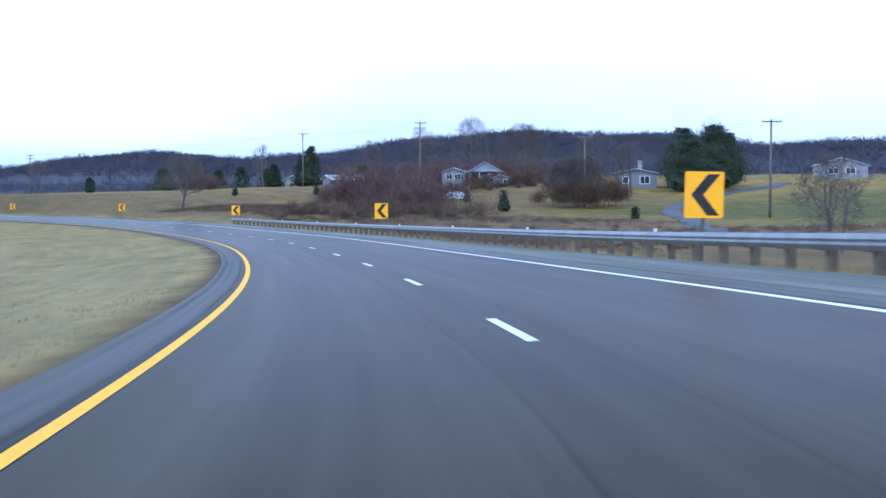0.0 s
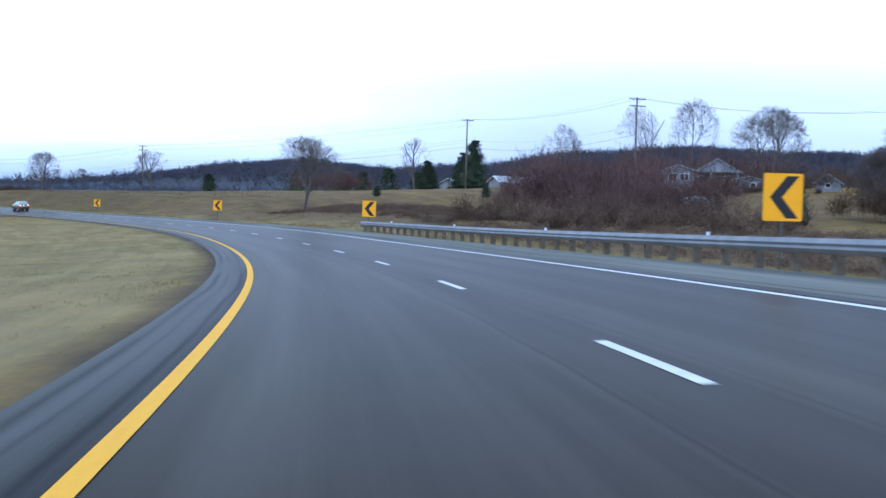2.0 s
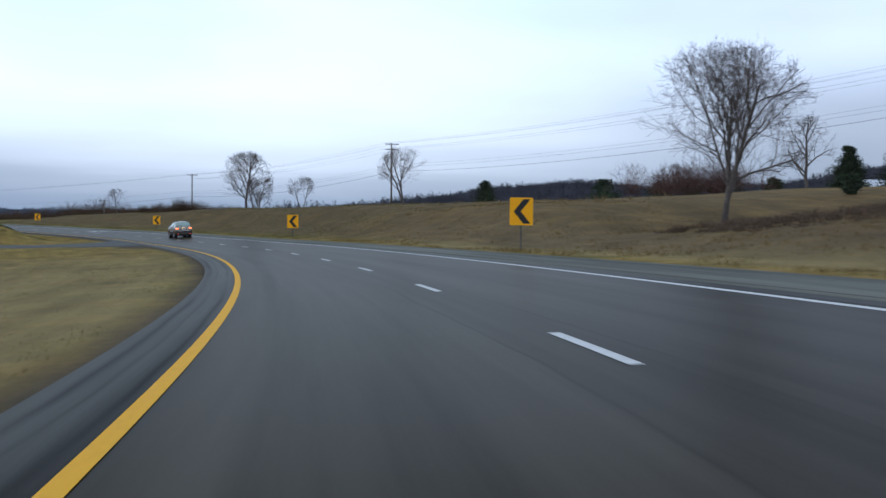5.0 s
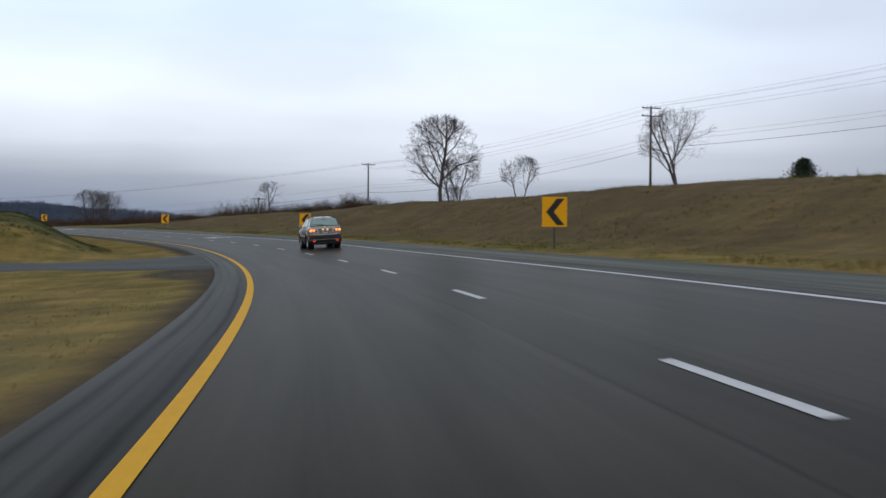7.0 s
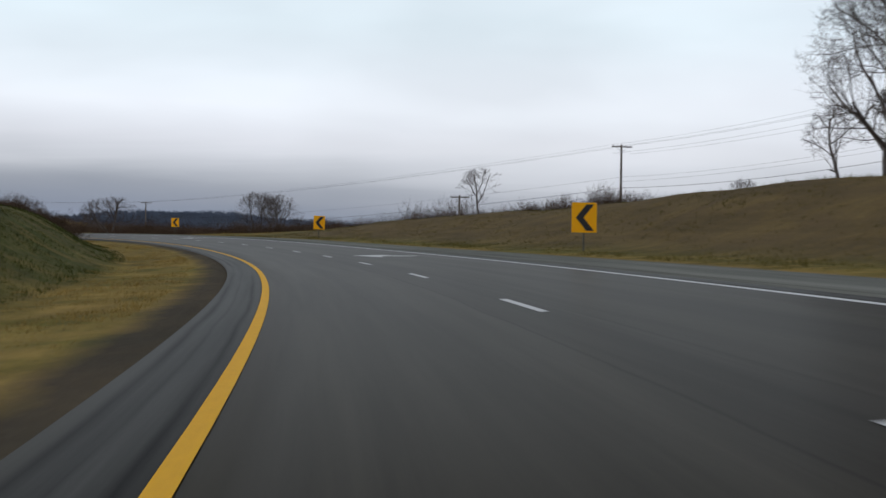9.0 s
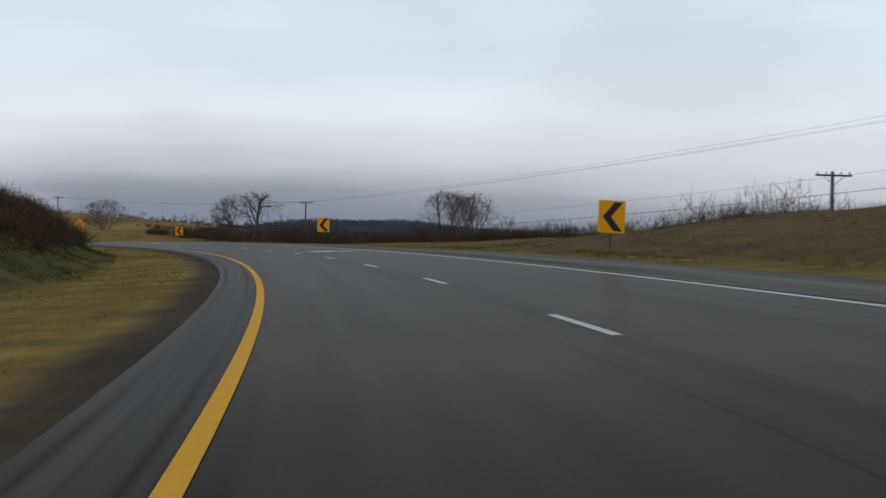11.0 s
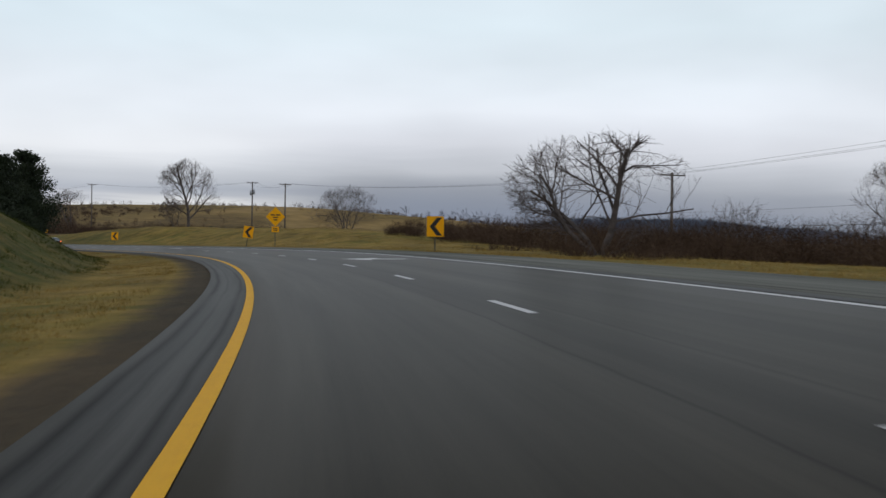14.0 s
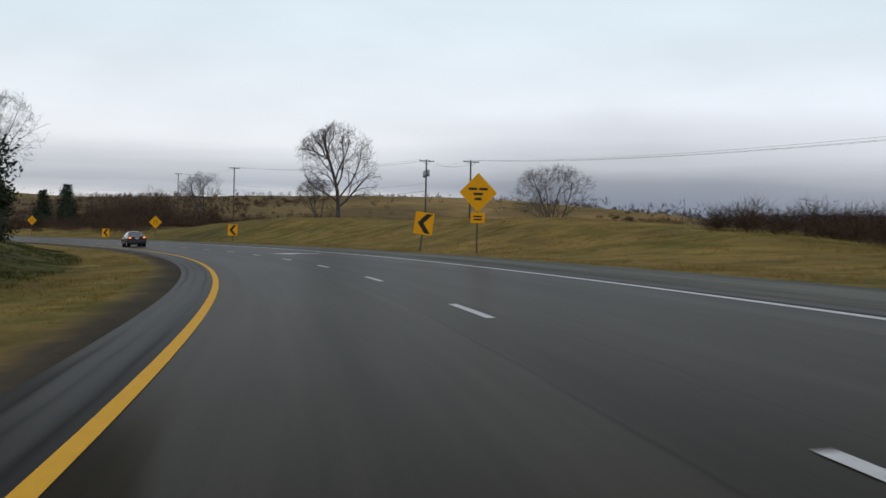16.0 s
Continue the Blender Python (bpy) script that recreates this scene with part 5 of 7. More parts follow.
def guardrail(s0, s1, lat):
    rail = thing("guardrail", Matrix(), "galvanised W-beam guardrail on weathered wooden posts", "guardrail")
    prof = [(-0.155, 0.0), (-0.145, 0.012), (-0.105, 0.03), (-0.065, 0.078), (-0.045, 0.083), (-0.012, 0.03), (0.012, 0.03), (0.045, 0.083), (0.065, 0.078), (0.105, 0.03), (0.145, 0.012), (0.155, 0.0)]
    ss = np.arange(s0, s1 + 0.01, 0.9525)
    verts, faces, n = [], [], len(prof)
    for k, s in enumerate(ss):
        for sign in (0, 1):
            for z, out in prof:
                g = road_at(s, lat - out - 0.004 * sign + 0.004, 0)
                verts.append((g[0], g[1], float(road_at(s, lat)[2]) + 0.375 + z))
    for k in range(len(ss) - 1):
        a, b = k * 2 * n, (k + 1) * 2 * n
        for q in range(n - 1):
            faces.append((a + q, a + q + 1, b + q + 1, b + q))
            faces.append((a + n + q, b + n + q, b + n + q + 1, a + n + q + 1))
    raw_part("rail", verts, faces, GALV, rail, "corrugated galvanised beam", True)
    # flared end wing
    bm = bmesh.new()
    e = road_at(s1, lat)
    mm = pose(float(e[0]), float(e[1]), float(e[2]) - 0.16, 0, 0, heading_at(s1))
    for k in range(5):
        a0, a1 = radians(k * 24), radians((k + 1) * 24)
        box_into(bm, 0.05 + 0.16 * (1 - math.cos((a0 + a1) / 2)), 0.17 * math.sin((a0 + a1) / 2), 0.535, 0.012 + 0.07 * math.sin(a1 - a0), 0.075, 0.31, 0.004, mm)
    part("end_wing", bm, GALV, rail, "rounded terminal wing")
    # white reflector tabs on top of the beam
    for s in np.arange(s0 + 10.0, s1, 15.24):
        g = road_at(s, lat)
        bm = bmesh.new()
        box_into(bm, 0.0, 0, 0.735, 0.09, 0.012, 0.09, 0.004, pose(float(g[0]), float(g[1]), float(g[2]) - 0.16, 0, 0, heading_at(s)))
        part("reflector", bm, TRIM, rail, "small white reflector tab")
    post_mesh = block_mesh = None
    for s in np.arange(s0, s1 + 0.1, 1.905):
        g = road_at(s, lat)
        base = float(ground_z(s, lat + 0.27))
        m = pose(float(g[0]), float(g[1]), float(g[2]) - 0.16, 0, 0, heading_at(s))
        if post_mesh is None:
            bm = bmesh.new()
            box_into(bm, 0.30, 0, 0.13, 0.20, 0.15, 1.16, 0.012)
            post = part("post", bm, POST_WOOD, rail)
            post_mesh = post.data
            bm = bmesh.new()
            box_into(bm, 0.10, 0, 0.535, 0.19, 0.15, 0.35, 0.008)
            block = part("block", bm, POST_WOOD, rail)
            block_mesh = block.data
        else:
            post, block = new("post", post_mesh), new("block", block_mesh)
            post.parent = block.parent = rail
        post.matrix_world = m
        block.matrix_world = m


guardrail(-60, 142.5, 11.25)


def utility_pole(s, lat, top, height, label, arms=1, tank=False, turn=0.0):
    """top: height of the pole's head over the road's level there."""
    level = float(np.interp(s, S, CZ))
    g = ground_at(s, lat)
    h = max(height, level + top - g.z)
    m = pose(g.x, g.y, level + top, 0, 0, heading_at(s) + turn)
    pole = thing("utility_pole", m, label, "utility pole", "poles of the power line")
    bm = bmesh.new()
    rod_into(bm, (0, 0, -h - 0.5), (0, 0, 0), 0.17, 0.11, 10)
    part("shaft", bm, POLE_WOOD, pole, "", True)
    for k in range(arms):
        z = -0.25 - 0.9 * k
        bm = bmesh.new()
        box_into(bm, 0, -0.13, z, 2.5, 0.09, 0.12, 0.01)
        arm = part("crossarm", bm, POLE_WOOD, pole)
        bm = bmesh.new()
        for sx in (-1, 1):
            rod_into(bm, (0.75 * sx, -0.16, z - 0.03), (0.0, -0.14, z - 0.62), 0.02, 0.02, 5)
        part("brace", bm, GALV, pole)
        for x in (-1.12, -0.5, 0.5, 1.12):
            bm = bmesh.new()
            rod_into(bm, (x, -0.13, z + 0.06), (x, -0.13, z + 0.14), 0.025, 0.05, 8)
            rod_into(bm, (x, -0.13, z + 0.14), (x, -0.13, z + 0.22), 0.065, 0.04, 8)
            part("insulator", bm, PORCELAIN, arm)
    if tank:
        for x, z in ((0.33, -2.1), (-0.30, -2.3)):
            bm = bmesh.new()
            rod_into(bm, (x, 0, z - 0.45), (x, 0, z + 0.45), 0.24, 0.24, 12)
            rod_into(bm, (x, 0, z + 0.45), (x, 0, z + 0.53), 0.25, 0.12, 12)
            rod_into(bm, (x, 0.06, z + 0.5), (x, 0.06, z + 0.75), 0.04, 0.03, 6)
            part("transformer", bm, TANK, pole, "grey transformer tank", True)
    return pole


POLES = {"c": (108.0, 63.0, 11.6, 8), "d": (154.2, 68.9, 12.55, 8), "b": (196.1, 65.6, 17.4, 12), "a": (244.9, 70.6, 17.9, 12), "z": (338.8, 56.2, 15.0, 11), "y": (401.8, 51.3, 11.2, 10), "w": (413.9, 37.5, 5.6, 6),
         "x": (536.8, 43.7, 7.6, 9), "v": (653.3, 54.3, 12.3, 10), "u": (668.4, 56.2, 13.3, 11), "t": (740.8, 61.9, 15.6, 12), "s": (800.0, 90.0, 17.5, 13)}
for k, (s0, l0, z0, h0) in POLES.items():
    utility_pole(s0, l0, z0, h0, "wooden utility pole with crossarm and twin transformers" if k in "u" else "weathered wooden utility pole with a crossarm and wires",
                 2 if k in "bz" else 1, k in "u", 0)


def wires(a, b, drops, sag, thick):
    """Slack wires between two poles, one thing each."""
    (s0, l0, z0, _), (s1, l1, z1, _) = POLES[a], POLES[b]
    p0, p1 = road_at(s0, l0), road_at(s1, l1)
    p0[2], p1[2] = float(np.interp(s0, S, CZ)) + z0, float(np.interp(s1, S, CZ)) + z1
    n0 = Vector((math.sin(np.interp(s0, S, HEAD)), -math.cos(np.interp(s0, S, HEAD)), 0))
    n1 = Vector((math.sin(np.interp(s1, S, HEAD)), -math.cos(np.interp(s1, S, HEAD)), 0))
    for side, drop in drops:
        q0, q1 = Vector(p0) + n0 * side - Vector((0, 0, drop)), Vector(p1) + n1 * side - Vector((0, 0, drop))
        verts, faces = [], []
        steps = 16
        pts = [q0.lerp(q1, u / steps) - Vector((0, 0, sag * 4 * (u / steps) * (1 - u / steps))) for u in range(steps + 1)]
        across = (q1 - q0).cross(Vector((0, 0, 1))).normalized()
        for c in pts:
            verts += [c + across * thick, c + Vector((0, 0, thick)), c - across * thick, c - Vector((0, 0, thick))]
        faces += [(4 * u + k, 4 * u + (k + 1) % 4, 4 * u + 4 + (k + 1) % 4, 4 * u + 4 + k) for u in range(steps) for k in range(4)]
        tagged(mesh_object("power_line", verts, faces, WIRE), "thin dark overhead wire slung between poles", "overhead wire", "overhead wires")


TOP3 = [(-1.12, 0.03), (1.12, 0.03), (0.5, 0.03)]
LOW = [(0.1, 3.6), (0.1, 4.3), (0.12, 4.8)]
for a, b in (("c", "d"), ("d", "b"), ("b", "a"), ("a", "z"), ("z", "y"), ("y", "x"), ("x", "v"), ("v", "u"), ("u", "t"), ("t", "s")):
    wires(a, b, TOP3, 1.0, 0.008)
    if a in "bazyu":
        wires(a, b, LOW[:1], 1.2, 0.008)
        wires(a, b, LOW[2:], 1.3, 0.018)
for a, b in (("a", "z"), ("z", "y")):
    wires(a, b, [(-1.12, 1.0), (1.12, 1.0), (0.1, 4.1)], 1.1, 0.009)


def house(s, lat, turn, wide, deep, eave, ridge, wall_mat, roof_mat, label, windows, chimney=False, porch=False):
    """A one-storey house whose front looks toward the road."""
    g = ground_at(s, lat)
    h = thing("house", pose(g.x, g.y, g.z, 0, 0, heading_at(s) + turn), label, "house")
    bm = bmesh.new()
    hw, hd = wide / 2, deep / 2
    plate_into(bm, [(-hw, -0.6), (-hw, eave), (0, ridge), (hw, eave), (hw, -0.6)], -hd, -hd + 0.25)
    plate_into(bm, [(-hw, -0.6), (-hw, eave), (0, ridge), (hw, eave), (hw, -0.6)], hd - 0.25, hd)
    for sx in (-1, 1):
        box_into(bm, sx * (hw - 0.1), 0, eave / 2 - 0.3, 0.2, deep - 0.5, eave + 0.6)
    part("wall", bm, wall_mat, h, "pale clapboard wall")
    for sx in (-1, 1):
        bm = bmesh.new()
        run = math.hypot(hw + 0.5, (ridge - eave) * (hw + 0.5) / hw)
        ang = math.atan2(ridge - eave, hw)
        m = Matrix.Translation((0, 0, ridge + 0.10)) @ Matrix.Rotation(sx * ang, 4, "Y")
        box_into(bm, sx * run / 2, 0, 0, run, deep + 0.9, 0.12, 0.01, m)
        part("roof", bm, roof_mat, h, "pale pitched roof")
    for x, z, w, t in windows:
        bm = bmesh.new()
        box_into(bm, x, -hd - 0.02, z, w + 0.2, 0.09, t + 0.2, 0.01)
        win = part("window", bm, TRIM, h, "white framed window")
        n = 2 if w > 1.0 else 1
        for k in range(n):
            bm = bmesh.new()
            box_into(bm, x - w / 2 + (k + 0.5) * w / n, -hd - 0.068, z, w / n - 0.08, 0.012, t)
            part("pane", bm, DARK_PANE, win)
    if chimney:
        bm = bmesh.new()
        box_into(bm, wide * 0.08, hd * 0.2, ridge + 0.5, 0.8, 0.7, 2.2, 0.02)
        part("chimney", bm, BRICK, h, "pale brick chimney")
    if porch:
        for x in (-hw * 0.9, -hw * 0.3, hw * 0.3, hw * 0.9):
            bm = bmesh.new()
            box_into(bm, x, -hd - 1.8, eave / 2 - 0.2, 0.14, 0.14, eave, 0.01)
            part("porch_post", bm, TRIM, h)
        bm = bmesh.new()
        box_into(bm, 0, -hd - 1.0, eave - 0.05, wide, 2.1, 0.14, 0.01)
        part("porch_roof", bm, roof_mat, h)
    return h


house(184.0, 159.5, -43, 10.5, 9.0, 2.6, 4.2, SIDING, METAL_ROOF, "white gabled one-storey house on the lawn", [(-1.6, 1.5, 1.9, 1.1), (1.8, 1.5, 1.9, 1.1)])
house(176.5, 169.0, -45, 8.0, 7.0, 2.4, 3.2, SIDING, METAL_ROOF, "low white annexe with a band of windows", [(-2.0, 1.5, 1.4, 1.0), (1.0, 1.5, 1.6, 1.0)])
house(180.5, 101.5, -39, 7.6, 6.5, 2.6, 3.4, SIDING_GREY, METAL_ROOF, "pale grey house with chimney and flat-pitched roof", [(-1.9, 1.4, 1.0, 1.1), (1.6, 1.4, 1.7, 1.3)], True)
house(201.0, 76.5, -36, 4.2, 5.0, 3.0, 3.7, SIDING, ROOFING, "small white house with two dark windows side by side", [(-0.75, 2.1, 1.1, 0.9), (0.85, 2.1, 1.1, 0.9)])
house(207.0, 88.5, -36, 6.4, 6.0, 2.6, 4.4, SIDING, ROOFING, "white farmhouse with porch behind bare trees", [(-2.0, 1.4, 1.2, 1.0), (1.5, 1.4, 1.2, 1.0)], False, True)
house(195.0, 83.0, -36, 3.4, 3.0, 1.6, 2.0, SIDING, ROOFING, "low white shed beside the farmhouse", [(0.6, 0.9, 0.7, 0.5)])
house(191.5, 93.0, -40, 3.2, 3.4, 1.2, 2.3, SIDING, ROOFING, "small white gabled shed on the grass", [(0.0, 0.8, 0.6, 0.5)])
house(258.0, 92.0, 80, 5.0, 9.0, 1.5, 2.5, SIDING_GREY, METAL_ROOF, "low shed with a pale metal roof", [(0.0, 0.9, 0.9, 0.7)])
house(296.0, 112.0, 100, 6.0, 7.0, 2.2, 3.4, SIDING_GREY, METAL_ROOF, "grey farm outbuilding among bare trees", [(0.0, 1.2, 1.0, 0.9)])

# a low heap under a pale sheet, on the rough grass before the farmhouses
heap = thing("covered_heap", spot(180.0, 62.4, -36), "low heap under a pale grey sheet on rough grass", "covered heap")
bm = bmesh.new()
bmesh.ops.create_grid(bm, x_segments=18, y_segments=12, size=1.0)
for v in bm.verts:
    x, y = v.co.x, v.co.y
    v.co = (x * 1.75, y * 1.2, 1.15 * (1 - x ** 4) ** 0.6 * (1 - y ** 4) ** 0.6 + 0.05 * math.sin(7 * x + 3 * y) * math.sin(5 * y))
part("sheet", bm, METAL_ROOF, heap, "pale grey creased sheet", True)

# the lane that winds up past the pines to the houses
lane_pts = [Vector(p) for p in ((70, 34), (86, 42), (101, 49.5), (114, 56.5), (128, 64.5), (141, 74), (149, 82), (154, 89.5), (160.5, 100), (166, 110), (170, 121), (176, 133))]
lane_line = []
for k in range(len(lane_pts) - 1):
    p0, p1, p2, p3 = lane_pts[max(k - 1, 0)], lane_pts[k], lane_pts[k + 1], lane_pts[min(k + 2, len(lane_pts) - 1)]
    for q in range(12):
        u = q / 12
        lane_line.append(0.5 * (2 * p1 + (p2 - p0) * u + (2 * p0 - 5 * p1 + 4 * p2 - p3) * u * u + (3 * p1 - p0 - 3 * p2 + p3) * u ** 3))
verts, faces = [], []
for k, p in enumerate(lane_line):
    d = (lane_line[min(k + 1, len(lane_line) - 1)] - lane_line[max(k - 1, 0)]).normalized()
    wave = 0.12 * math.sin(k * 0.7) + 0.08 * math.sin(k * 1.9)
    for w, lift in ((-1.27 - wave, -0.12), (-1.15 - wave, 0.14), (0, 0.19), (1.15 - wave, 0.14), (1.27 - wave, -0.12)):
        verts.append(ground_at(p.x - d.y * w, p.y + d.x * w, lift))
for k in range(len(lane_line) - 1):
    for q in range(4):
        faces.append((k * 5 + q, k * 5 + q + 1, k * 5 + q + 6, k * 5 + q + 5))
tagged(mesh_object("house_lane", verts, faces, DRIVE, None, True), "narrow grey lane climbing the lawn toward the houses", "side road", kind="structure")

# ---- vehicles ----


def car_paint(name, colour, flake=0.12, metal=0.55, rough=0.34):
    m, t, b = material(name, rough, metal, 0.5)
    pos = t.nodes.new("ShaderNodeTexCoord").outputs["Object"]
    film = noise_node(t, pos, 2.2, 4, 0.6)
    dust = ramp_node(t, noise_node(t, scaled(t, pos, 1, 1, 2.4), 5.0, 5, 0.7), [(0.45, 0.0), (0.8, 1.0)])
    col = mix_node(t, ramp_node(t, film, [(0.3, 0.0), (0.7, 1.0)]), tuple(c * (1 - flake) for c in colour), tuple(min(1, c * (1 + flake)) for c in colour))
    t.links.new(mix_node(t, math_node(t, "MULTIPLY", dust, 0.18), col, (0.16, 0.14, 0.12)), b.inputs["Base Color"])
    b.inputs["Coat Weight"].default_value, b.inputs["Coat Roughness"].default_value = 0.35, 0.12
    return m


def lamp_glow(name, colour, power):
    m, t, b = material(name, 0.3)
    b.inputs["Base Color"].default_value = (*colour, 1)
    b.inputs["Emission Color"].default_value = (*colour, 1)
    b.inputs["Emission Strength"].default_value = power
    return m


def tinted_glass(name, tint, clear=0.82, rough=0.03):
    m, t, b = material(name, rough, 0.0, 0.7)
    pos = t.nodes.new("ShaderNodeTexCoord").outputs["Object"]
    tint_noise = noise_node(t, pos, 1.8, 4, 0.6)
    t.links.new(mix_node(t, tint_noise, tuple(c * 0.85 for c in tint), tuple(min(1, c * 1.12) for c in tint)), b.inputs["Base Color"])
    b.inputs["Transmission Weight"].default_value = clear
    b.inputs["IOR"].default_value = 1.5
    return m


CHAMPAGNE = car_paint("champagne_paint", (0.37, 0.33, 0.27), 0.08, 0.80, 0.24)
TAUPE = weathered("taupe_cladding", (0.022, 0.018, 0.015), (0.036, 0.030, 0.025), 3, 0.55, 0, 0.05, 0.3, 60)
BLACK_PAINT = car_paint("dark_grey_paint", (0.030, 0.032, 0.036), 0.1, 0.4, 0.25)
# half opaque pale green: the reflected sky is painted into this glass
CAR_GLASS = tinted_glass("green_tinted_glass", (0.50, 0.66, 0.60), 0.5)
DARK_GLASS = tinted_glass("dark_tinted_glass", (0.30, 0.34, 0.36))
RUBBER = weathered("tyre_rubber", (0.012, 0.012, 0.012), (0.030, 0.029, 0.028), 4, 0.85, 0, 0.2, 0.3, 60)
BLACK_TRIM = weathered("black_plastic", (0.012, 0.012, 0.013), (0.028, 0.028, 0.029), 6, 0.5, 0, 0.1, 0.4, 60)
ALLOY = weathered("wheel_alloy", (0.42, 0.42, 0.42), (0.58, 0.58, 0.57), 5, 0.35, 0.8, 0.05, 0.5, 60)
CHROME = weathered("chrome_strip", (0.62, 0.62, 0.61), (0.74, 0.74, 0.73), 5, 0.15, 1.0, 0, 0.5, 60)
PALE_TRIM = weathered("pale_trim", (0.42, 0.41, 0.39), (0.54, 0.53, 0.50), 4, 0.35, 0.1, 0, 0.5, 60)
RED_LENS = weathered("red_lens", (0.20, 0.010, 0.008), (0.30, 0.018, 0.012), 8, 0.15, 0, 0, 0.6, 60)
SMOKED = weathered("smoked_lens", (0.09, 0.012, 0.012), (0.14, 0.022, 0.020), 8, 0.15, 0, 0, 0.6, 60)
PLATE_WHITE = weathered("number_plate", (0.55, 0.55, 0.58), (0.66, 0.66, 0.68), 9, 0.5, 0, 0, 0.4, 60)
PLATE_BAR = weathered("plate_lettering", (0.20, 0.16, 0.20), (0.28, 0.23, 0.27), 9, 0.5, 0, 0, 0.4, 60)
SEAT = weathered("seat_cloth", (0.10, 0.095, 0.085), (0.17, 0.16, 0.14), 8, 0.9, 0, 0.1, 0.2, 60)
SEAM = weathered("panel_gap", (0.010, 0.010, 0.010), (0.018, 0.018, 0.018), 8, 0.8, 0, 0, 0.2, 60)
LIT_LAMP = lamp_glow("lit_tail_lamp", (1.0, 0.17, 0.022), 2.6)
# for the bumper reflectors, which are no lamps: their glow is added
GLOW_REFLECTOR = lamp_glow("glowing_red_reflector", (1.0, 0.06, 0.03), 1.4)
LIT_AMBER = lamp_glow("lit_amber_lamp", (1.0, 0.16, 0.02), 1.6)
LIT_PLATE = lamp_glow("lit_plate_lamp", (1.0, 0.62, 0.10), 2.0)


class Shell:
    """A car body's form: half sections across, at stations along it (y forward, z up)."""

    def __init__(self, table):
        # rows: y, then pairs of half-width and height from the sill to the roof's middle
        self.y = np.array([r[0] for r in table])
        self.pts = np.array([[(r[1 + 2 * k], r[2 + 2 * k]) for k in range((len(r) - 1) // 2)] for r in table])

    def section(self, y):
        n = self.pts.shape[1]
        order = np.argsort(self.y)
        return np.array([[np.interp(y, self.y[order], self.pts[order, k, 0]), np.interp(y, self.y[order], self.pts[order, k, 1])] for k in range(n)])

    def side(self, y, z):
        sec = self.section(y)
        zs = np.maximum.accumulate(sec[:, 1] + np.arange(len(sec)) * 1e-6)
        return float(np.interp(z, zs, sec[:, 0]))

    def faces(self, pick, sides=(1, -1), wells=()):
        """The sides' quads for the cells (station, row) that pick accepts, with round wheel wells left open."""
        verts, faces = [], []
        ns, nr = self.pts.shape[:2]
        for a in range(ns - 1):
            near = any(self.y[a] > y - r - 0.1 and self.y[a + 1] < y + r + 0.1 for y, z, r, x0 in wells)
            na = max(1, math.ceil((self.y[a] - self.y[a + 1]) / 0.03)) if near else 1
            for b in range(nr - 1):
                if not pick(a, b):
                    continue
                nb = 7 if wells and b in (1, 2, 3) else 1
                for ka in range(na):
                    for kb in range(nb):
                        quad = []
                        for u, v in ((ka, kb), (ka + 1, kb), (ka + 1, kb + 1), (ka, kb + 1)):
                            u, v = u / na, v / nb
                            p = (self.pts[a, b] * (1 - v) + self.pts[a, b + 1] * v) * (1 - u) + (self.pts[a + 1, b] * (1 - v) + self.pts[a + 1, b + 1] * v) * u
                            quad.append((p[0], self.y[a] * (1 - u) + self.y[a + 1] * u, p[1]))
                        c = np.mean(quad, 0)
                        if any(math.hypot(c[1] - y, c[2] - z) < r + 0.012 and c[0] > x0 for y, z, r, x0 in wells):
                            continue
                        for sgn in sides:
                            q = list(dict.fromkeys((x * sgn, y, z) for x, y, z in quad))
                            if len(q) > 2:
                                base = len(verts)
                                verts += q
                                face = tuple(range(base, base + len(q)))
                                faces.append(face if sgn < 0 else face[::-1])
        return verts, faces


def fill_end(shell, a, rows, verts, faces, flip):
    """Close the shell at one station between two rows."""
    base = len(verts)
    sec = shell.pts[a][rows[0]:rows[1] + 1]
    ring = [(x, shell.y[a], z) for x, z in sec] + [(-x, shell.y[a], z) for x, z in sec[::-1] if x > 1e-4]
    verts += ring
    face = tuple(range(base, base + len(ring)))
    faces.append(face[::-1] if flip else face)


def shell_part(name, verts, faces, mat, parent, label="", thick=0.0, bevel=0.0):
    """A lofted panel; glass gets its thickness."""
    me = bpy.data.meshes.new(name)
    me.from_pydata(verts, [], faces)
    me.materials.append(mat)
    bm = bmesh.new()
    bm.from_mesh(me)
    bmesh.ops.remove_doubles(bm, verts=bm.verts, dist=0.0005)
    bmesh.ops.recalc_face_normals(bm, faces=bm.faces)
    bm.to_mesh(me)
    bm.free()
    ob = new(name, me)
    mods = []
    if bevel:
        md = ob.modifiers.new("round", "SUBSURF")
        md.levels = md.render_levels = 2
        mods.append(md)
    if thick:
        md = ob.modifiers.new("thick", "SOLIDIFY")
        md.thickness, md.offset = thick, -1
    if ob.modifiers:
        bpy.context.view_layer.update()
        done = bpy.data.meshes.new_from_object(ob.evaluated_get(bpy.context.evaluated_depsgraph_get()))
        ob.modifiers.clear()
        ob.data = done
        bpy.data.meshes.remove(me)
    ob.data.name = name
    ob.data.polygons.foreach_set("use_smooth", [True] * len(ob.data.polygons))
    ob.data.set_sharp_from_angle(angle=radians(38))
    ob.parent = parent
    return tagged(ob, label)


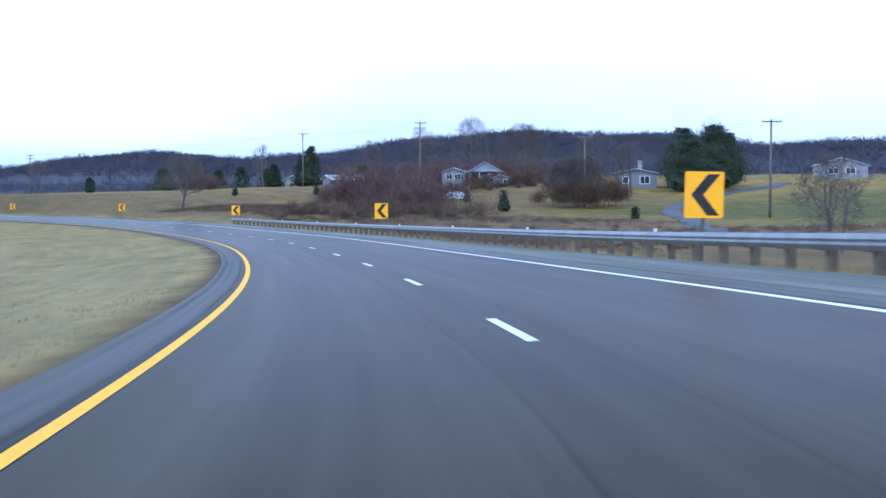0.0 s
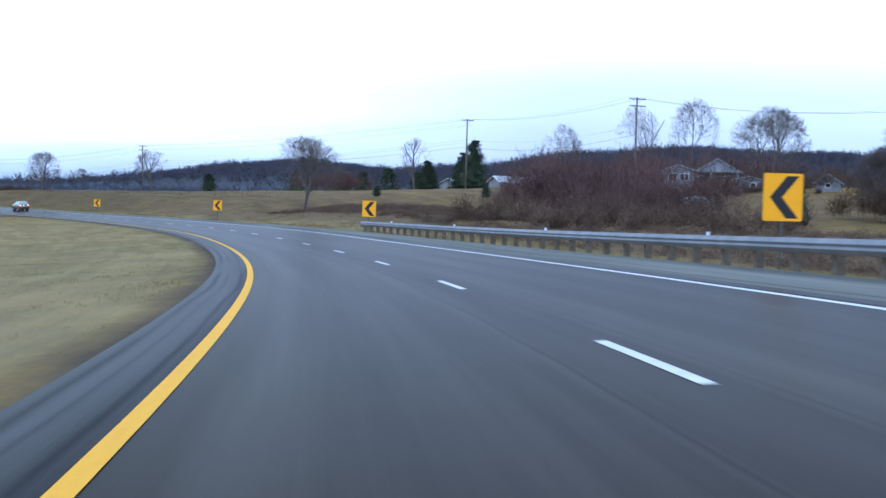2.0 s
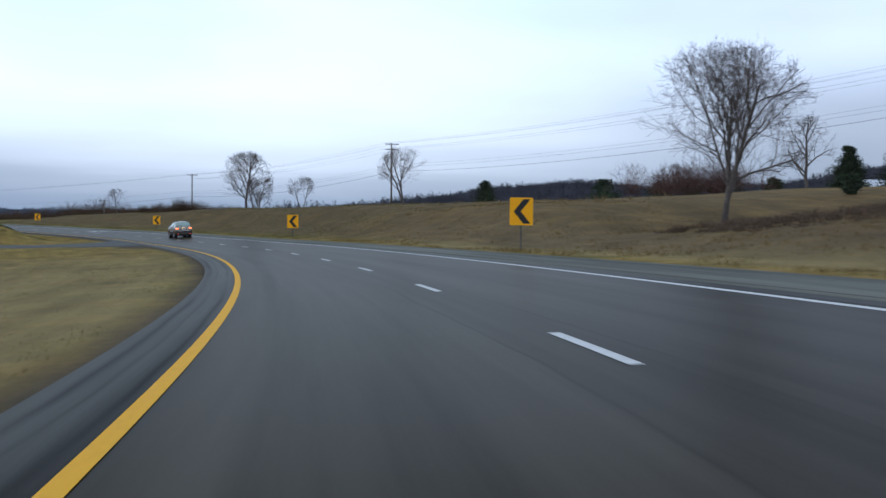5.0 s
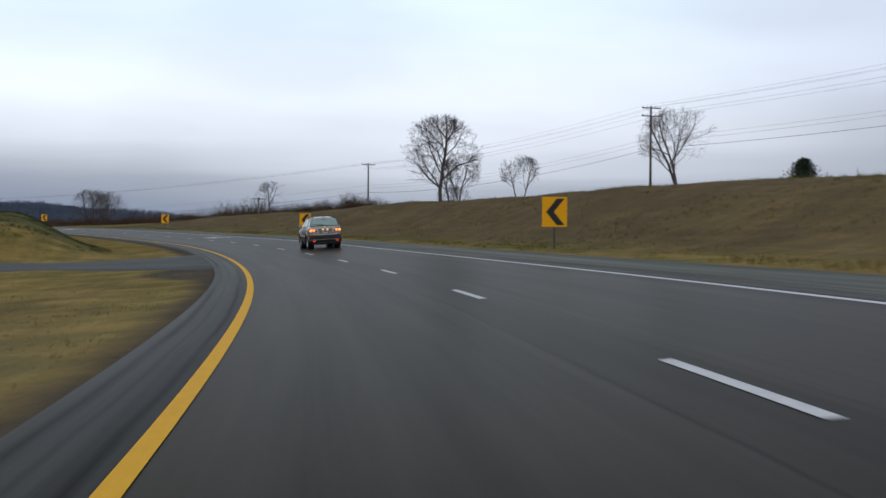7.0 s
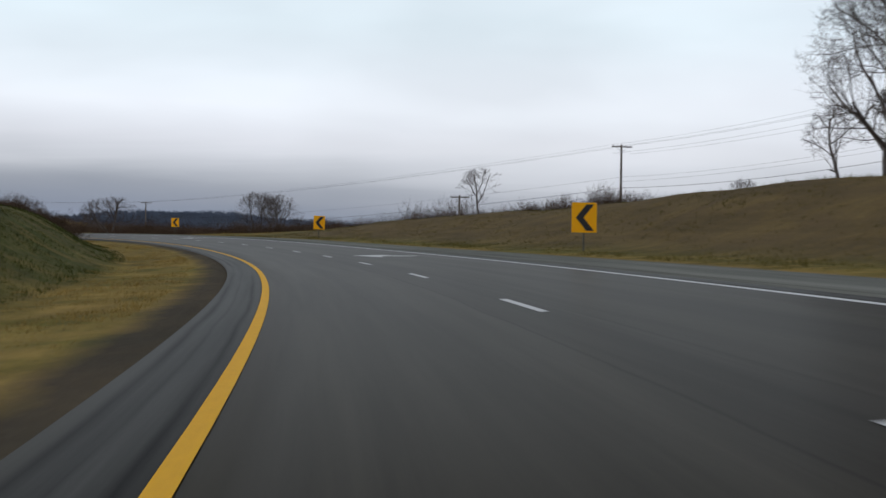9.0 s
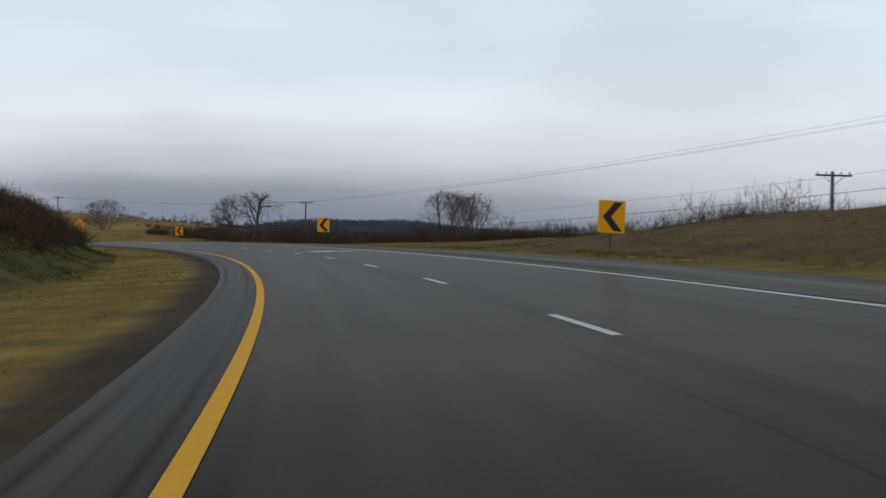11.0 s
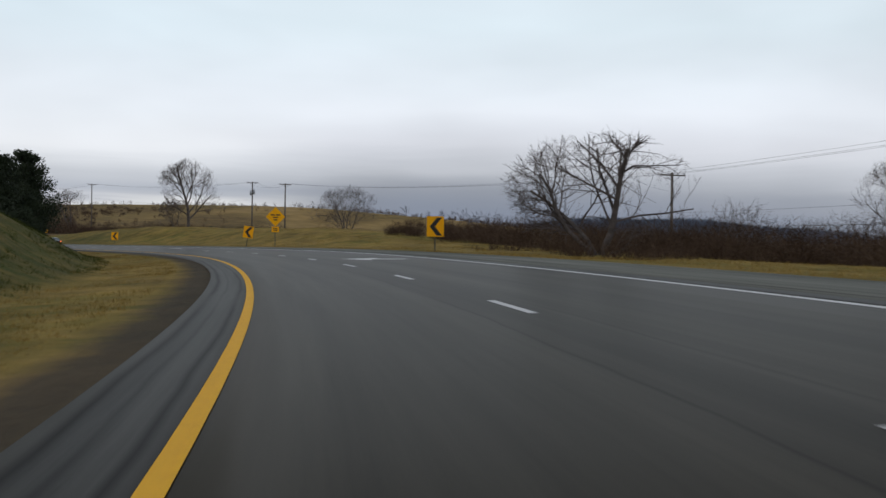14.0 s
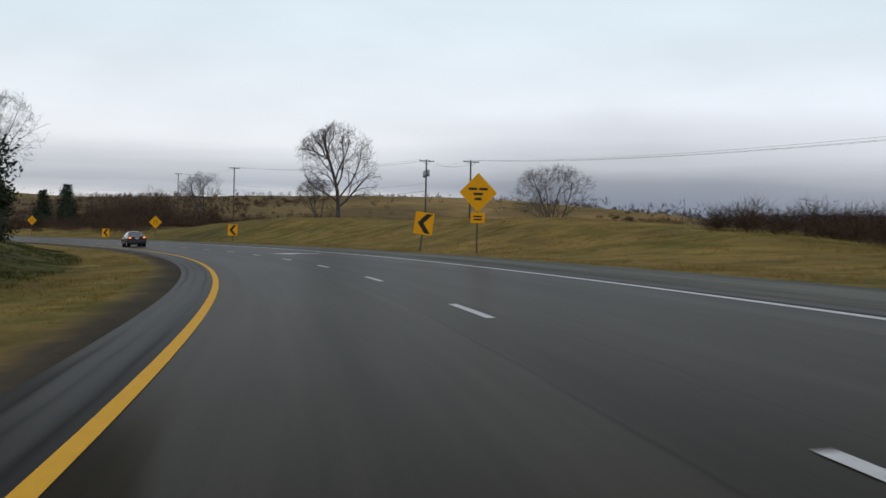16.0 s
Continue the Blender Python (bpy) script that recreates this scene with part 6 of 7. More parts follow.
def lathe(bm, profile, n, m):
    """Turn a profile of (radius, x) round the x axis."""
    rings = []
    for r, x in profile:
        rings.append([bm.verts.new(m @ Vector((x, r * math.cos(2 * math.pi * k / n), r * math.sin(2 * math.pi * k / n)))) for k in range(n)])
    for a in range(len(rings) - 1):
        for k in range(n):
            bm.faces.new((rings[a][k], rings[a][(k + 1) % n], rings[a + 1][(k + 1) % n], rings[a + 1][k]))
    return rings


def wheel(parent, x, y, r, width, rim_r, spokes=6):
    sx = 1 if x > 0 else -1
    m = Matrix.Translation((x, y, r)) @ Matrix.Diagonal((sx, 1, 1, 1))
    h = width / 2
    bm = bmesh.new()
    lathe(bm, [(rim_r, -h * 0.8), (r * 0.88, -h), (r * 0.97, -h * 0.85), (r, -h * 0.5), (r, h * 0.5), (r * 0.97, h * 0.85), (r * 0.88, h), (rim_r * 1.03, h * 0.9), (rim_r, h * 0.75)], 32, m)
    tyre = part("wheel", bm, RUBBER, parent, "black rubber tyre", True)
    bm = bmesh.new()
    lathe(bm, [(rim_r, h * 0.78), (rim_r * 0.93, h * 0.80), (rim_r * 0.88, h * 0.55), (rim_r * 0.86, -h * 0.2), (0.02, -h * 0.25)], 32, m)
    part("rim", bm, ALLOY, tyre, "silver alloy rim", True)
    bm = bmesh.new()
    for k in range(spokes):
        a = 2 * math.pi * k / spokes
        mm = m @ Matrix.Rotation(a, 4, "X")
        box_into(bm, h * 0.62, 0, rim_r * 0.52, h * 0.26, rim_r * 0.30, rim_r * 0.84, 0.012, mm)
    part("spokes", bm, ALLOY, tyre, "silver alloy spokes")
    bm = bmesh.new()
    rod_into(bm, m @ Vector((h * 0.4, 0, 0)), m @ Vector((h * 0.80, 0, 0)), rim_r * 0.24, rim_r * 0.20, 14)
    part("hub_cap", bm, ALLOY, tyre)
    return tyre


def strip(name, pts, half, mat, parent, label=""):
    """A thin flat bar along a line of points with an outward side, for seams and mouldings."""
    verts, faces = [], []
    for k, (p, up, out) in enumerate(pts):
        p, up, out = Vector(p), Vector(up), Vector(out)
        verts += [p - up * half + out * 0.004, p + up * half + out * 0.004, p + up * half - out * 0.01, p - up * half - out * 0.01]
    for k in range(len(pts) - 1):
        for q in range(4):
            faces.append((4 * k + q, 4 * k + (q + 1) % 4, 4 * k + 4 + (q + 1) % 4, 4 * k + 4 + q))
    return raw_part(name, verts, faces, mat, parent, label)


def suv(m):
    car = thing("suv", m, "champagne silver SUV with taupe cladding and lit tail lamps", "car")
    W = 0.905
    # y | sill middle, sill, low side, cladding line, waist, belt, roof edge, rail, roof middle
    rows = [
        (2.24, 0, .36, .40, .36, .66, .44, .70, .60, .66, .72, .56, .78, .50, .80, .30, .81, 0, .82),
        (2.10, 0, .27, .60, .27, .82, .42, .85, .62, .83, .78, .72, .86, .66, .88, .40, .90, 0, .91),
        (1.75, 0, .24, .74, .24, .885, .40, .90, .63, .885, .84, .80, .93, .74, .96, .45, .99, 0, 1.00),
        (1.30, 0, .23, .76, .23, .895, .40, W, .63, .89, .87, .82, .97, .77, 1.01, .48, 1.05, 0, 1.06),
        (0.98, 0, .23, .76, .23, .895, .40, W, .63, .895, .88, .835, 1.00, .78, 1.06, .50, 1.10, 0, 1.11),
        (0.88, 0, .23, .76, .23, .895, .40, W, .63, .895, .88, .84, 1.01, .775, 1.10, .50, 1.16, 0, 1.17),
        (0.10, 0, .23, .76, .23, .895, .40, W, .63, .897, .88, .85, 1.025, .655, 1.515, .48, 1.57, 0, 1.585),
        (0.00, 0, .23, .76, .23, .895, .40, W, .63, .897, .88, .85, 1.03, .645, 1.535, .48, 1.60, 0, 1.615),
        (-0.18, 0, .23, .76, .23, .895, .40, W, .63, .897, .88, .85, 1.035, .64, 1.55, .48, 1.62, 0, 1.64),
        (-0.28, 0, .23, .76, .23, .895, .40, W, .63, .897, .88, .85, 1.04, .64, 1.555, .48, 1.625, 0, 1.645),
        (-0.98, 0, .23, .76, .23, .895, .40, W, .63, .897, .89, .845, 1.06, .64, 1.555, .48, 1.63, 0, 1.65),
        (-1.22, 0, .23, .76, .23, .895, .40, W, .63, .897, .89, .84, 1.065, .64, 1.55, .48, 1.625, 0, 1.645),
        (-1.62, 0, .25, .76, .25, .890, .42, .90, .64, .89, .90, .825, 1.085, .65, 1.515, .48, 1.60, 0, 1.62),
        (-1.78, 0, .27, .75, .27, .880, .43, .895, .64, .885, .90, .815, 1.09, .66, 1.48, .50, 1.57, 0, 1.595),
        (-1.86, 0, .28, .74, .28, .875, .44, .89, .645, .88, .90, .81, 1.09, .665, 1.44, .52, 1.52, 0, 1.54),
        (-2.10, 0, .30, .72, .30, .850, .45, .870, .65, .865, .90, .79, 1.06, .74, 1.07, .56, 1.075, 0, 1.08),
        (-2.17, 0, .31, .70, .31, .835, .46, .855, .65, .85, .89, .77, .99, .72, 1.00, .55, 1.01, 0, 1.015),
        (-2.21, 0, .33, .66, .33, .80, .48, .825, .655, .82, .80, .77, .87, .72, .88, .55, .89, 0, .895)]
    sh = Shell(rows)
    n = len(rows)
    ST = {k: i for i, k in enumerate(("nose", "lip", "hood1", "hood2", "cowl", "screen", "a1", "a2", "b1", "b2", "c1", "c2", "d1", "d2", "roofend", "tail", "tail2", "gate"))}
    wells = ((1.32, 0.355, 0.415, 0.55), (-1.30, 0.355, 0.415, 0.55))

    def glass(a, b):
        side = b == 5 and a in (ST["screen"], ST["a2"], ST["b2"], ST["c2"]) or (b == 5 and a == ST["a1"])
        return side or (a == ST["roofend"] and b in (6, 7)) or (a == ST["screen"] and b in (6, 7))
    v, f = sh.faces(lambda a, b: b >= 3 and not glass(a, b), (1, -1), wells)
    fill_end(sh, 0, (3, 8), v, f, True)
    fill_end(sh, n - 1, (3, 8), v, f, False)
    body = shell_part("body", v, f, CHAMPAGNE, car, "champagne silver painted body")
    v, f = sh.faces(lambda a, b: b < 3, (1, -1), wells)
    fill_end(sh, 0, (0, 3), v, f, True)
    fill_end(sh, n - 1, (0, 3), v, f, False)
    shell_part("cladding", v, f, TAUPE, car, "darker taupe lower cladding")
    for name, cells, label, sides in (("front_window", [(ST["screen"], 5), (ST["a1"], 5), (ST["a2"], 5)], "green tinted front side window", ((1,), (-1,))), ("rear_window", [(ST["b2"], 5)], "green tinted rear door window", ((1,), (-1,))),
                                      ("quarter_window", [(ST["c2"], 5)], "green tinted quarter window", ((1,), (-1,))), ("back_window", [(ST["roofend"], 6), (ST["roofend"], 7)], "green tinted back window, paled for reflected sky", ((1, -1),)),
                                      ("windscreen", [(ST["screen"], 6), (ST["screen"], 7)], "green tinted windscreen", ((1, -1),))):
        for side in sides:
            v, f = sh.faces(lambda a, b: (a, b) in cells, side)
            v = [(x * 0.997, y, z - 0.002) for x, y, z in v]
            shell_part(name, v, f, CAR_GLASS, car, label, 0.006)
    # dark seals round the glass
    for sx in (-1, 1):
        for y0 in (-0.23,):
            p0, p1 = sh.side(y0, 1.05), 0.642
            strip("pillar_trim", [((sx * (p0 + 0.002), y0, 1.05), (0, 1, 0), (sx, 0, 0.3)), ((sx * (p1 + 0.004), y0 - 0.0, 1.545), (0, 1, 0), (sx, 0, 0.3))], 0.045 if y0 > -1 else 0.02, BLACK_TRIM, car, "black window pillar")
        pts = [((sx * sh.side(y, z), y, z), (0, 0, 1), (sx, 0, 0)) for y, z in zip(np.linspace(0.75, -1.62, 14), np.interp(np.linspace(0.75, -1.62, 14), [-1.62, -1.0, 0.1, 0.75], [1.085, 1.06, 1.027, 1.015]))]
        strip("belt_trim", pts, 0.012, BLACK_TRIM, car, "black belt moulding")
        strip("roof_trim", [((sx * 0.645, y, 1.547), (0, 0, 1), (sx, 0, 0.4)) for y in (0.08, -0.3, -0.98, -1.22, -1.58)], 0.012, BLACK_TRIM, car, "black window seal")
        for y0, lean in ((-0.96, -0.06), (-1.24, 0.0), (-1.61, 0.0)):
            zb = 1.06 if y0 > -1 else 1.075
            strip("window_seal", [((sx * (sh.side(y0, zb) + 0.002), y0 + lean, zb), (0, 1, 0), (sx, 0, 0.3)), ((sx * (sh.side(y0, 1.51) + 0.004), y0, 1.51), (0, 1, 0), (sx, 0, 0.3))], 0.013, BLACK_TRIM, car, "black window seal")
        strip("back_seal", [((sx * 0.775, -2.085, 1.075), (1, 0, 0), (0, -1, 0.6)), ((sx * 0.67, -1.875, 1.43), (1, 0, 0), (0, -1, 0.6))], 0.016, BLACK_TRIM, car, "black window seal")
        # door gaps
        for y0 in (0.86, -0.23, -1.12):
            pts = [((sx * sh.side(y0 if z > 0.62 else y0, z), y0 - (max(0, 0.75 - z) * 0.35 if y0 < -1 else 0), z), (0, 1, 0), (sx, 0, 0)) for z in np.linspace(0.36, 1.02, 9)]
            strip("door_gap", pts, 0.005, SEAM, car)
        pts = [((sx * (sh.side(y, 0.625) + 0.004), y, 0.63), (0, 0, 1), (sx, 0, 0)) for y in np.linspace(0.86, -0.86, 12)]
        strip("side_moulding", pts, 0.011, PALE_TRIM, car, "bright side moulding")
        for y0 in (-0.10, -0.96):
            bm = bmesh.new()
            box_into(bm, sx * (sh.side(y0, 0.92) + 0.012), y0, 0.925, 0.035, 0.19, 0.035, 0.012)
            part("door_handle", bm, CHAMPAGNE, car)
        # door mirror
        bm = bmesh.new()
        box_into(bm, sx * 1.00, 0.66, 1.10, 0.20, 0.11, 0.15, 0.035)
        box_into(bm, sx * 0.885, 0.66, 1.055, 0.10, 0.05, 0.05, 0.01)
        mirror = part("door_mirror", bm, BLACK_TRIM, car, "dark door mirror")
        bm = bmesh.new()
        box_into(bm, sx * 1.00, 0.602, 1.10, 0.16, 0.006, 0.115, 0.002)
        part("mirror_glass", bm, CHROME, mirror)
        # wheels and flares
        for y0 in (1.32, -1.30):
            wheel(car, sx * 0.775, y0, 0.355, 0.225, 0.215)
            for name, start, sweep, mat, label in (("wheel_arch", 36, 108, CHAMPAGNE, "rounded wheel arch flare"), ("arch_cladding", -8, 44, TAUPE, "taupe lower arch"), ("arch_cladding", 144, 44, TAUPE, "taupe lower arch")):
                bm = bmesh.new()
                prev = []
                for k in range(11):
                    a = radians(start + sweep * k / 10)
                    ring = []
                    for r, dx in ((0.412, 0.0), (0.418, 0.018), (0.47, 0.014), (0.505, -0.004)):
                        yy, zz = y0 + r * math.cos(a), 0.355 + r * math.sin(a)
                        ring.append(bm.verts.new((sx * (sh.side(min(max(yy, -2.05), 2.0), max(zz, 0.4)) + dx), yy, zz)))
                    if prev:
                        for q in range(3):
                            bm.faces.new((prev[q], prev[q + 1], ring[q + 1], ring[q]))
                    prev = ring
                part(name, bm, mat, car, label, True)
            bm = bmesh.new()
            lathe(bm, [(0.02, 0.56), (0.43, 0.56), (0.43, 0.87)], 30, Matrix.Translation((0, y0, 0.355)) @ Matrix.Diagonal((sx, 1, 1, 1)))
            part("wheel_well", bm, BLACK_TRIM, car, "dark wheel well")
        # tail lamp, wrapped round the corner
        bm = bmesh.new()
        out = [(0.44, 0.87), (0.46, 0.835), (0.60, 0.825), (0.84, 0.825), (0.86, 0.975), (0.70, 0.98), (0.55, 0.935)]
        fr, bk = [], []
        for x, z in out:
            yb = -2.228 + 0.045 * max(0, (z - 0.87) / 0.10) + 0.06 * max(0, x - 0.72) / 0.14
            fr.append(bm.verts.new((sx * x, yb - 0.016, z)))
            bk.append(bm.verts.new((sx * x, yb + 0.10, z)))
        bm.faces.new(fr)
        for k in range(len(fr)):
            bm.faces.new((fr[k], fr[(k + 1) % len(fr)], bk[(k + 1) % len(bk)], bk[k]))
        sx0 = [(0.858, -2.115, 0.83), (0.878, -1.97, 0.85), (0.874, -1.96, 0.97), (0.84, -2.06, 0.97)]
        bm.faces.new([bm.verts.new((sx * x, y, z)) for x, y, z in sx0])
        bmesh.ops.recalc_face_normals(bm, faces=bm.faces)
        lamp = part("tail_lamp", bm, SMOKED, car, "dark red wraparound tail lamp")
        for x in (0.765, 0.605):
            bm = bmesh.new()
            yb = -2.228 + 0.03 + 0.06 * max(0, x - 0.72) / 0.14
            bmesh.ops.create_uvsphere(bm, u_segments=14, v_segments=8, radius=0.056, matrix=Matrix.Translation((sx * x, yb - 0.035, 0.893)) @ Matrix.Diagonal((1.1, 0.35, 0.88, 1)))
            part("bulb", bm, LIT_LAMP, lamp, "lit glowing lamp", True)
        bm = bmesh.new()
        box_into(bm, sx * 0.62, -2.314, 0.43, 0.15, 0.012, 0.022, 0.004)
        part("reflector", bm, GLOW_REFLECTOR, car, "red bumper reflector with an added glow")
        bm = bmesh.new()
        box_into(bm, sx * 0.884, -2.03, 0.575, 0.03, 0.06, 0.035, 0.008)
        part("side_marker", bm, LIT_AMBER, car, "lit side marker lamp")
        bm = bmesh.new()
        box_into(bm, sx * 0.855, 2.02, 0.53, 0.012, 0.09, 0.035, 0.004)
        part("front_marker", bm, LIT_AMBER, car, "lit amber side marker lamp")
        # roof rail
        bm = bmesh.new()
        prev = None
        for y in np.linspace(0.06, -1.78, 24):
            zz = 1.675 - 0.075 * max(0, (abs(y + 0.86) - 0.58) / 0.34) ** 2
            ring = [bm.verts.new((sx * (0.57 + 0.024 * math.cos(a)), y, zz + 0.018 * math.sin(a))) for a in np.linspace(0, 2 * math.pi, 9)[:-1]]
            if prev:
                for q in range(8):
                    bm.faces.new((prev[q], prev[(q + 1) % 8], ring[(q + 1) % 8], ring[q]))
            else:
                bm.faces.new(ring)
            prev = ring
        bm.faces.new(prev[::-1])
        rail = part("roof_rail", bm, BLACK_TRIM, car, "dark roof rail", True)
        for y0 in (-0.02, -0.62, -1.70):
            bm = bmesh.new()
            box_into(bm, sx * 0.57, y0, 1.63, 0.05, 0.15, 0.08, 0.02)
            part("rail_foot", bm, BLACK_TRIM, rail)
        # exhaust and seats
        bm = bmesh.new()
        box_into(bm, sx * 0.38, 0.05, 0.85, 0.50, 0.16, 0.62, 0.05)
        box_into(bm, sx * 0.38, 0.02, 1.26, 0.26, 0.09, 0.18, 0.04)
        part("front_seat", bm, SEAT, car)
        bm = bmesh.new()
        box_into(bm, sx * 0.38, -0.95, 0.85, 0.62, 0.16, 0.50, 0.05)
        box_into(bm, sx * 0.38, -0.97, 1.18, 0.26, 0.09, 0.16, 0.04)
        part("rear_seat", bm, SEAT, car)
    for y0 in (-0.30, -1.30):
        bm = bmesh.new()
        rod_into(bm, (-0.57, y0, 1.67), (0.57, y0, 1.67), 0.014, 0.014, 8)
        part("roof_bar", bm, BLACK_TRIM, car, "dark roof cross bar")
    # rear bumper
    prof = [(-2.16, 0.33), (-2.25, 0.335), (-2.30, 0.39), (-2.315, 0.46), (-2.325, 0.54), (-2.315, 0.62), (-2.285, 0.645), (-2.18, 0.65)]
    xs = [0.0, 0.45, 0.68, 0.80, 0.868, 0.888, 0.896]
    sweep = [0.0, 0.008, 0.03, 0.075, 0.15, 0.26, 0.40]
    verts, faces = [], []
    cols = [(-x, s) for x, s in zip(xs[:0:-1], sweep[:0:-1])] + list(zip(xs, sweep))
    for x, s in cols:
        verts += [(x, y + s, z) for y, z in prof]
    k = len(prof)
    faces = [(a * k + q, a * k + q + 1, (a + 1) * k + q + 1, (a + 1) * k + q) for a in range(len(cols) - 1) for q in range(k - 1)]
    bumper = shell_part("rear_bumper", verts, faces, TAUPE, car, "taupe rear bumper with a step")
    strip("bumper_strip", [((x, -2.335 + s, 0.49), (0, 0, 1), (0, -1, 0)) for x, s in cols[1:-1]], 0.010, CHROME, bumper, "pale bumper moulding")
    strip("gate_strip", [((x, -2.240, 0.688), (0, 0, 1), (0, -1, 0)) for x in np.linspace(-0.62, 0.62, 5)], 0.020, PALE_TRIM, car, "bright tailgate strip")
    strip("gate_gap", [((x, -2.222, 0.655), (0, 0, 1), (0, -1, 0)) for x in np.linspace(-0.80, 0.80, 5)], 0.006, SEAM, car)
    bm = bmesh.new()
    box_into(bm, 0, -2.18, 0.355, 1.42, 0.16, 0.19, 0.05)
    part("rear_valance", bm, BLACK_TRIM, car, "black lower valance")
    # number plate in its recess, with lamps above
    bm = bmesh.new()
    plate_into(bm, [(-0.42, 0.945), (0.42, 0.945), (0.27, 0.745), (-0.27, 0.745)], -2.224, -2.21)
    part("plate_recess", bm, CHAMPAGNE, car, "plate recess")
    bm = bmesh.new()
    box_into(bm, 0, -2.215, 0.945, 0.84, 0.05, 0.02, 0.006)
    part("gate_handle", bm, BLACK_TRIM, car, "tailgate handle bar")
    bm = bmesh.new()
    box_into(bm, 0, -2.232, 0.835, 0.335, 0.012, 0.175, 0.004)
    plate = part("number_plate_frame", bm, BLACK_TRIM, car, "black plate frame")
    bm = bmesh.new()
    box_into(bm, 0, -2.241, 0.835, 0.305, 0.008, 0.148, 0.003)
    part("number_plate", bm, PLATE_WHITE, plate, "white number plate")
    for z, w, h in ((0.835, 0.25, 0.07), (0.885, 0.14, 0.02)):
        bm = bmesh.new()
        box_into(bm, 0, -2.2465, z, w, 0.003, h)
        part("plate_bar", bm, PLATE_BAR, plate, "plain bar of lettering")
    for x in (-0.12, 0.12):
        bm = bmesh.new()
        box_into(bm, x, -2.252, 0.925, 0.075, 0.02, 0.028, 0.008)
        part("plate_lamp", bm, LIT_PLATE, car, "lit plate lamp")
    bm = bmesh.new()
    rod_into(bm, (0, -2.125, 1.04), (0, -2.14, 1.045), 0.034, 0.034, 16)
    part("badge", bm, ALLOY, car, "round chrome badge")
    for x in (-0.60, 0.62):
        bm = bmesh.new()
        box_into(bm, x, -2.216, 0.735, 0.20, 0.006, 0.022)
        part("badge_lettering", bm, CHROME, car, "plain bar of lettering")
    strip("back_seal", [((x, -2.108, 1.072 + 0.012 * (1 - abs(x) / 0.76)), (0, 0, 1), (0, -1, 0.3)) for x in np.linspace(-0.76, 0.76, 9)], 0.010, BLACK_TRIM, car, "black window seal")
    # wiper, high brake lamp, tow gear
    bm = bmesh.new()
    rod_into(bm, (0.10, -2.125, 1.075), (-0.50, -2.055, 1.175), 0.012, 0.009, 6)
    rod_into(bm, (-0.62, -2.035, 1.185), (0.02, -2.09, 1.13), 0.013, 0.013, 6)
    bmesh.ops.create_uvsphere(bm, u_segments=10, v_segments=6, radius=0.035, matrix=Matrix.Translation((0.10, -2.12, 1.075)))
    part("rear_wiper", bm, BLACK_TRIM, car, "black rear wiper")
    bm = bmesh.new()
    box_into(bm, 0, -1.895, 1.49, 0.22, 0.02, 0.03, 0.006, )
    part("brake_lamp", bm, SMOKED, car, "dark high brake lamp")
    bm = bmesh.new()
    rod_into(bm, (0.45, -2.25, 0.30), (0.45, -1.7, 0.31), 0.03, 0.03, 10)
    part("exhaust", bm, GALV, car)
    bm = bmesh.new()
    box_into(bm, 0, -1.35, 0.28, 1.1, 0.16, 0.14, 0.03)
    box_into(bm, 0, -1.85, 0.30, 1.0, 0.5, 0.10, 0.03)
    box_into(bm, 0, 0.0, 0.34, 1.16, 3.9, 0.16, 0.03)
    part("rear_axle", bm, BLACK_TRIM, car, "dark underbody")
    # the body stands taller above its sills
    for ob in car.children_recursive:
        if ob.type == "MESH" and ob.name.split(".")[0] not in ("wheel", "rim", "spokes", "hub_cap"):
            for v in ob.data.vertices:
                v.co.z = float(np.interp(v.co.z, [0.0, 0.45, 0.63, 0.77, 0.88, 1.00, 1.09, 1.55, 1.95], [0.0, 0.45, 0.70, 0.84, 0.98, 1.12, 1.24, 1.615, 2.03]))
    return car


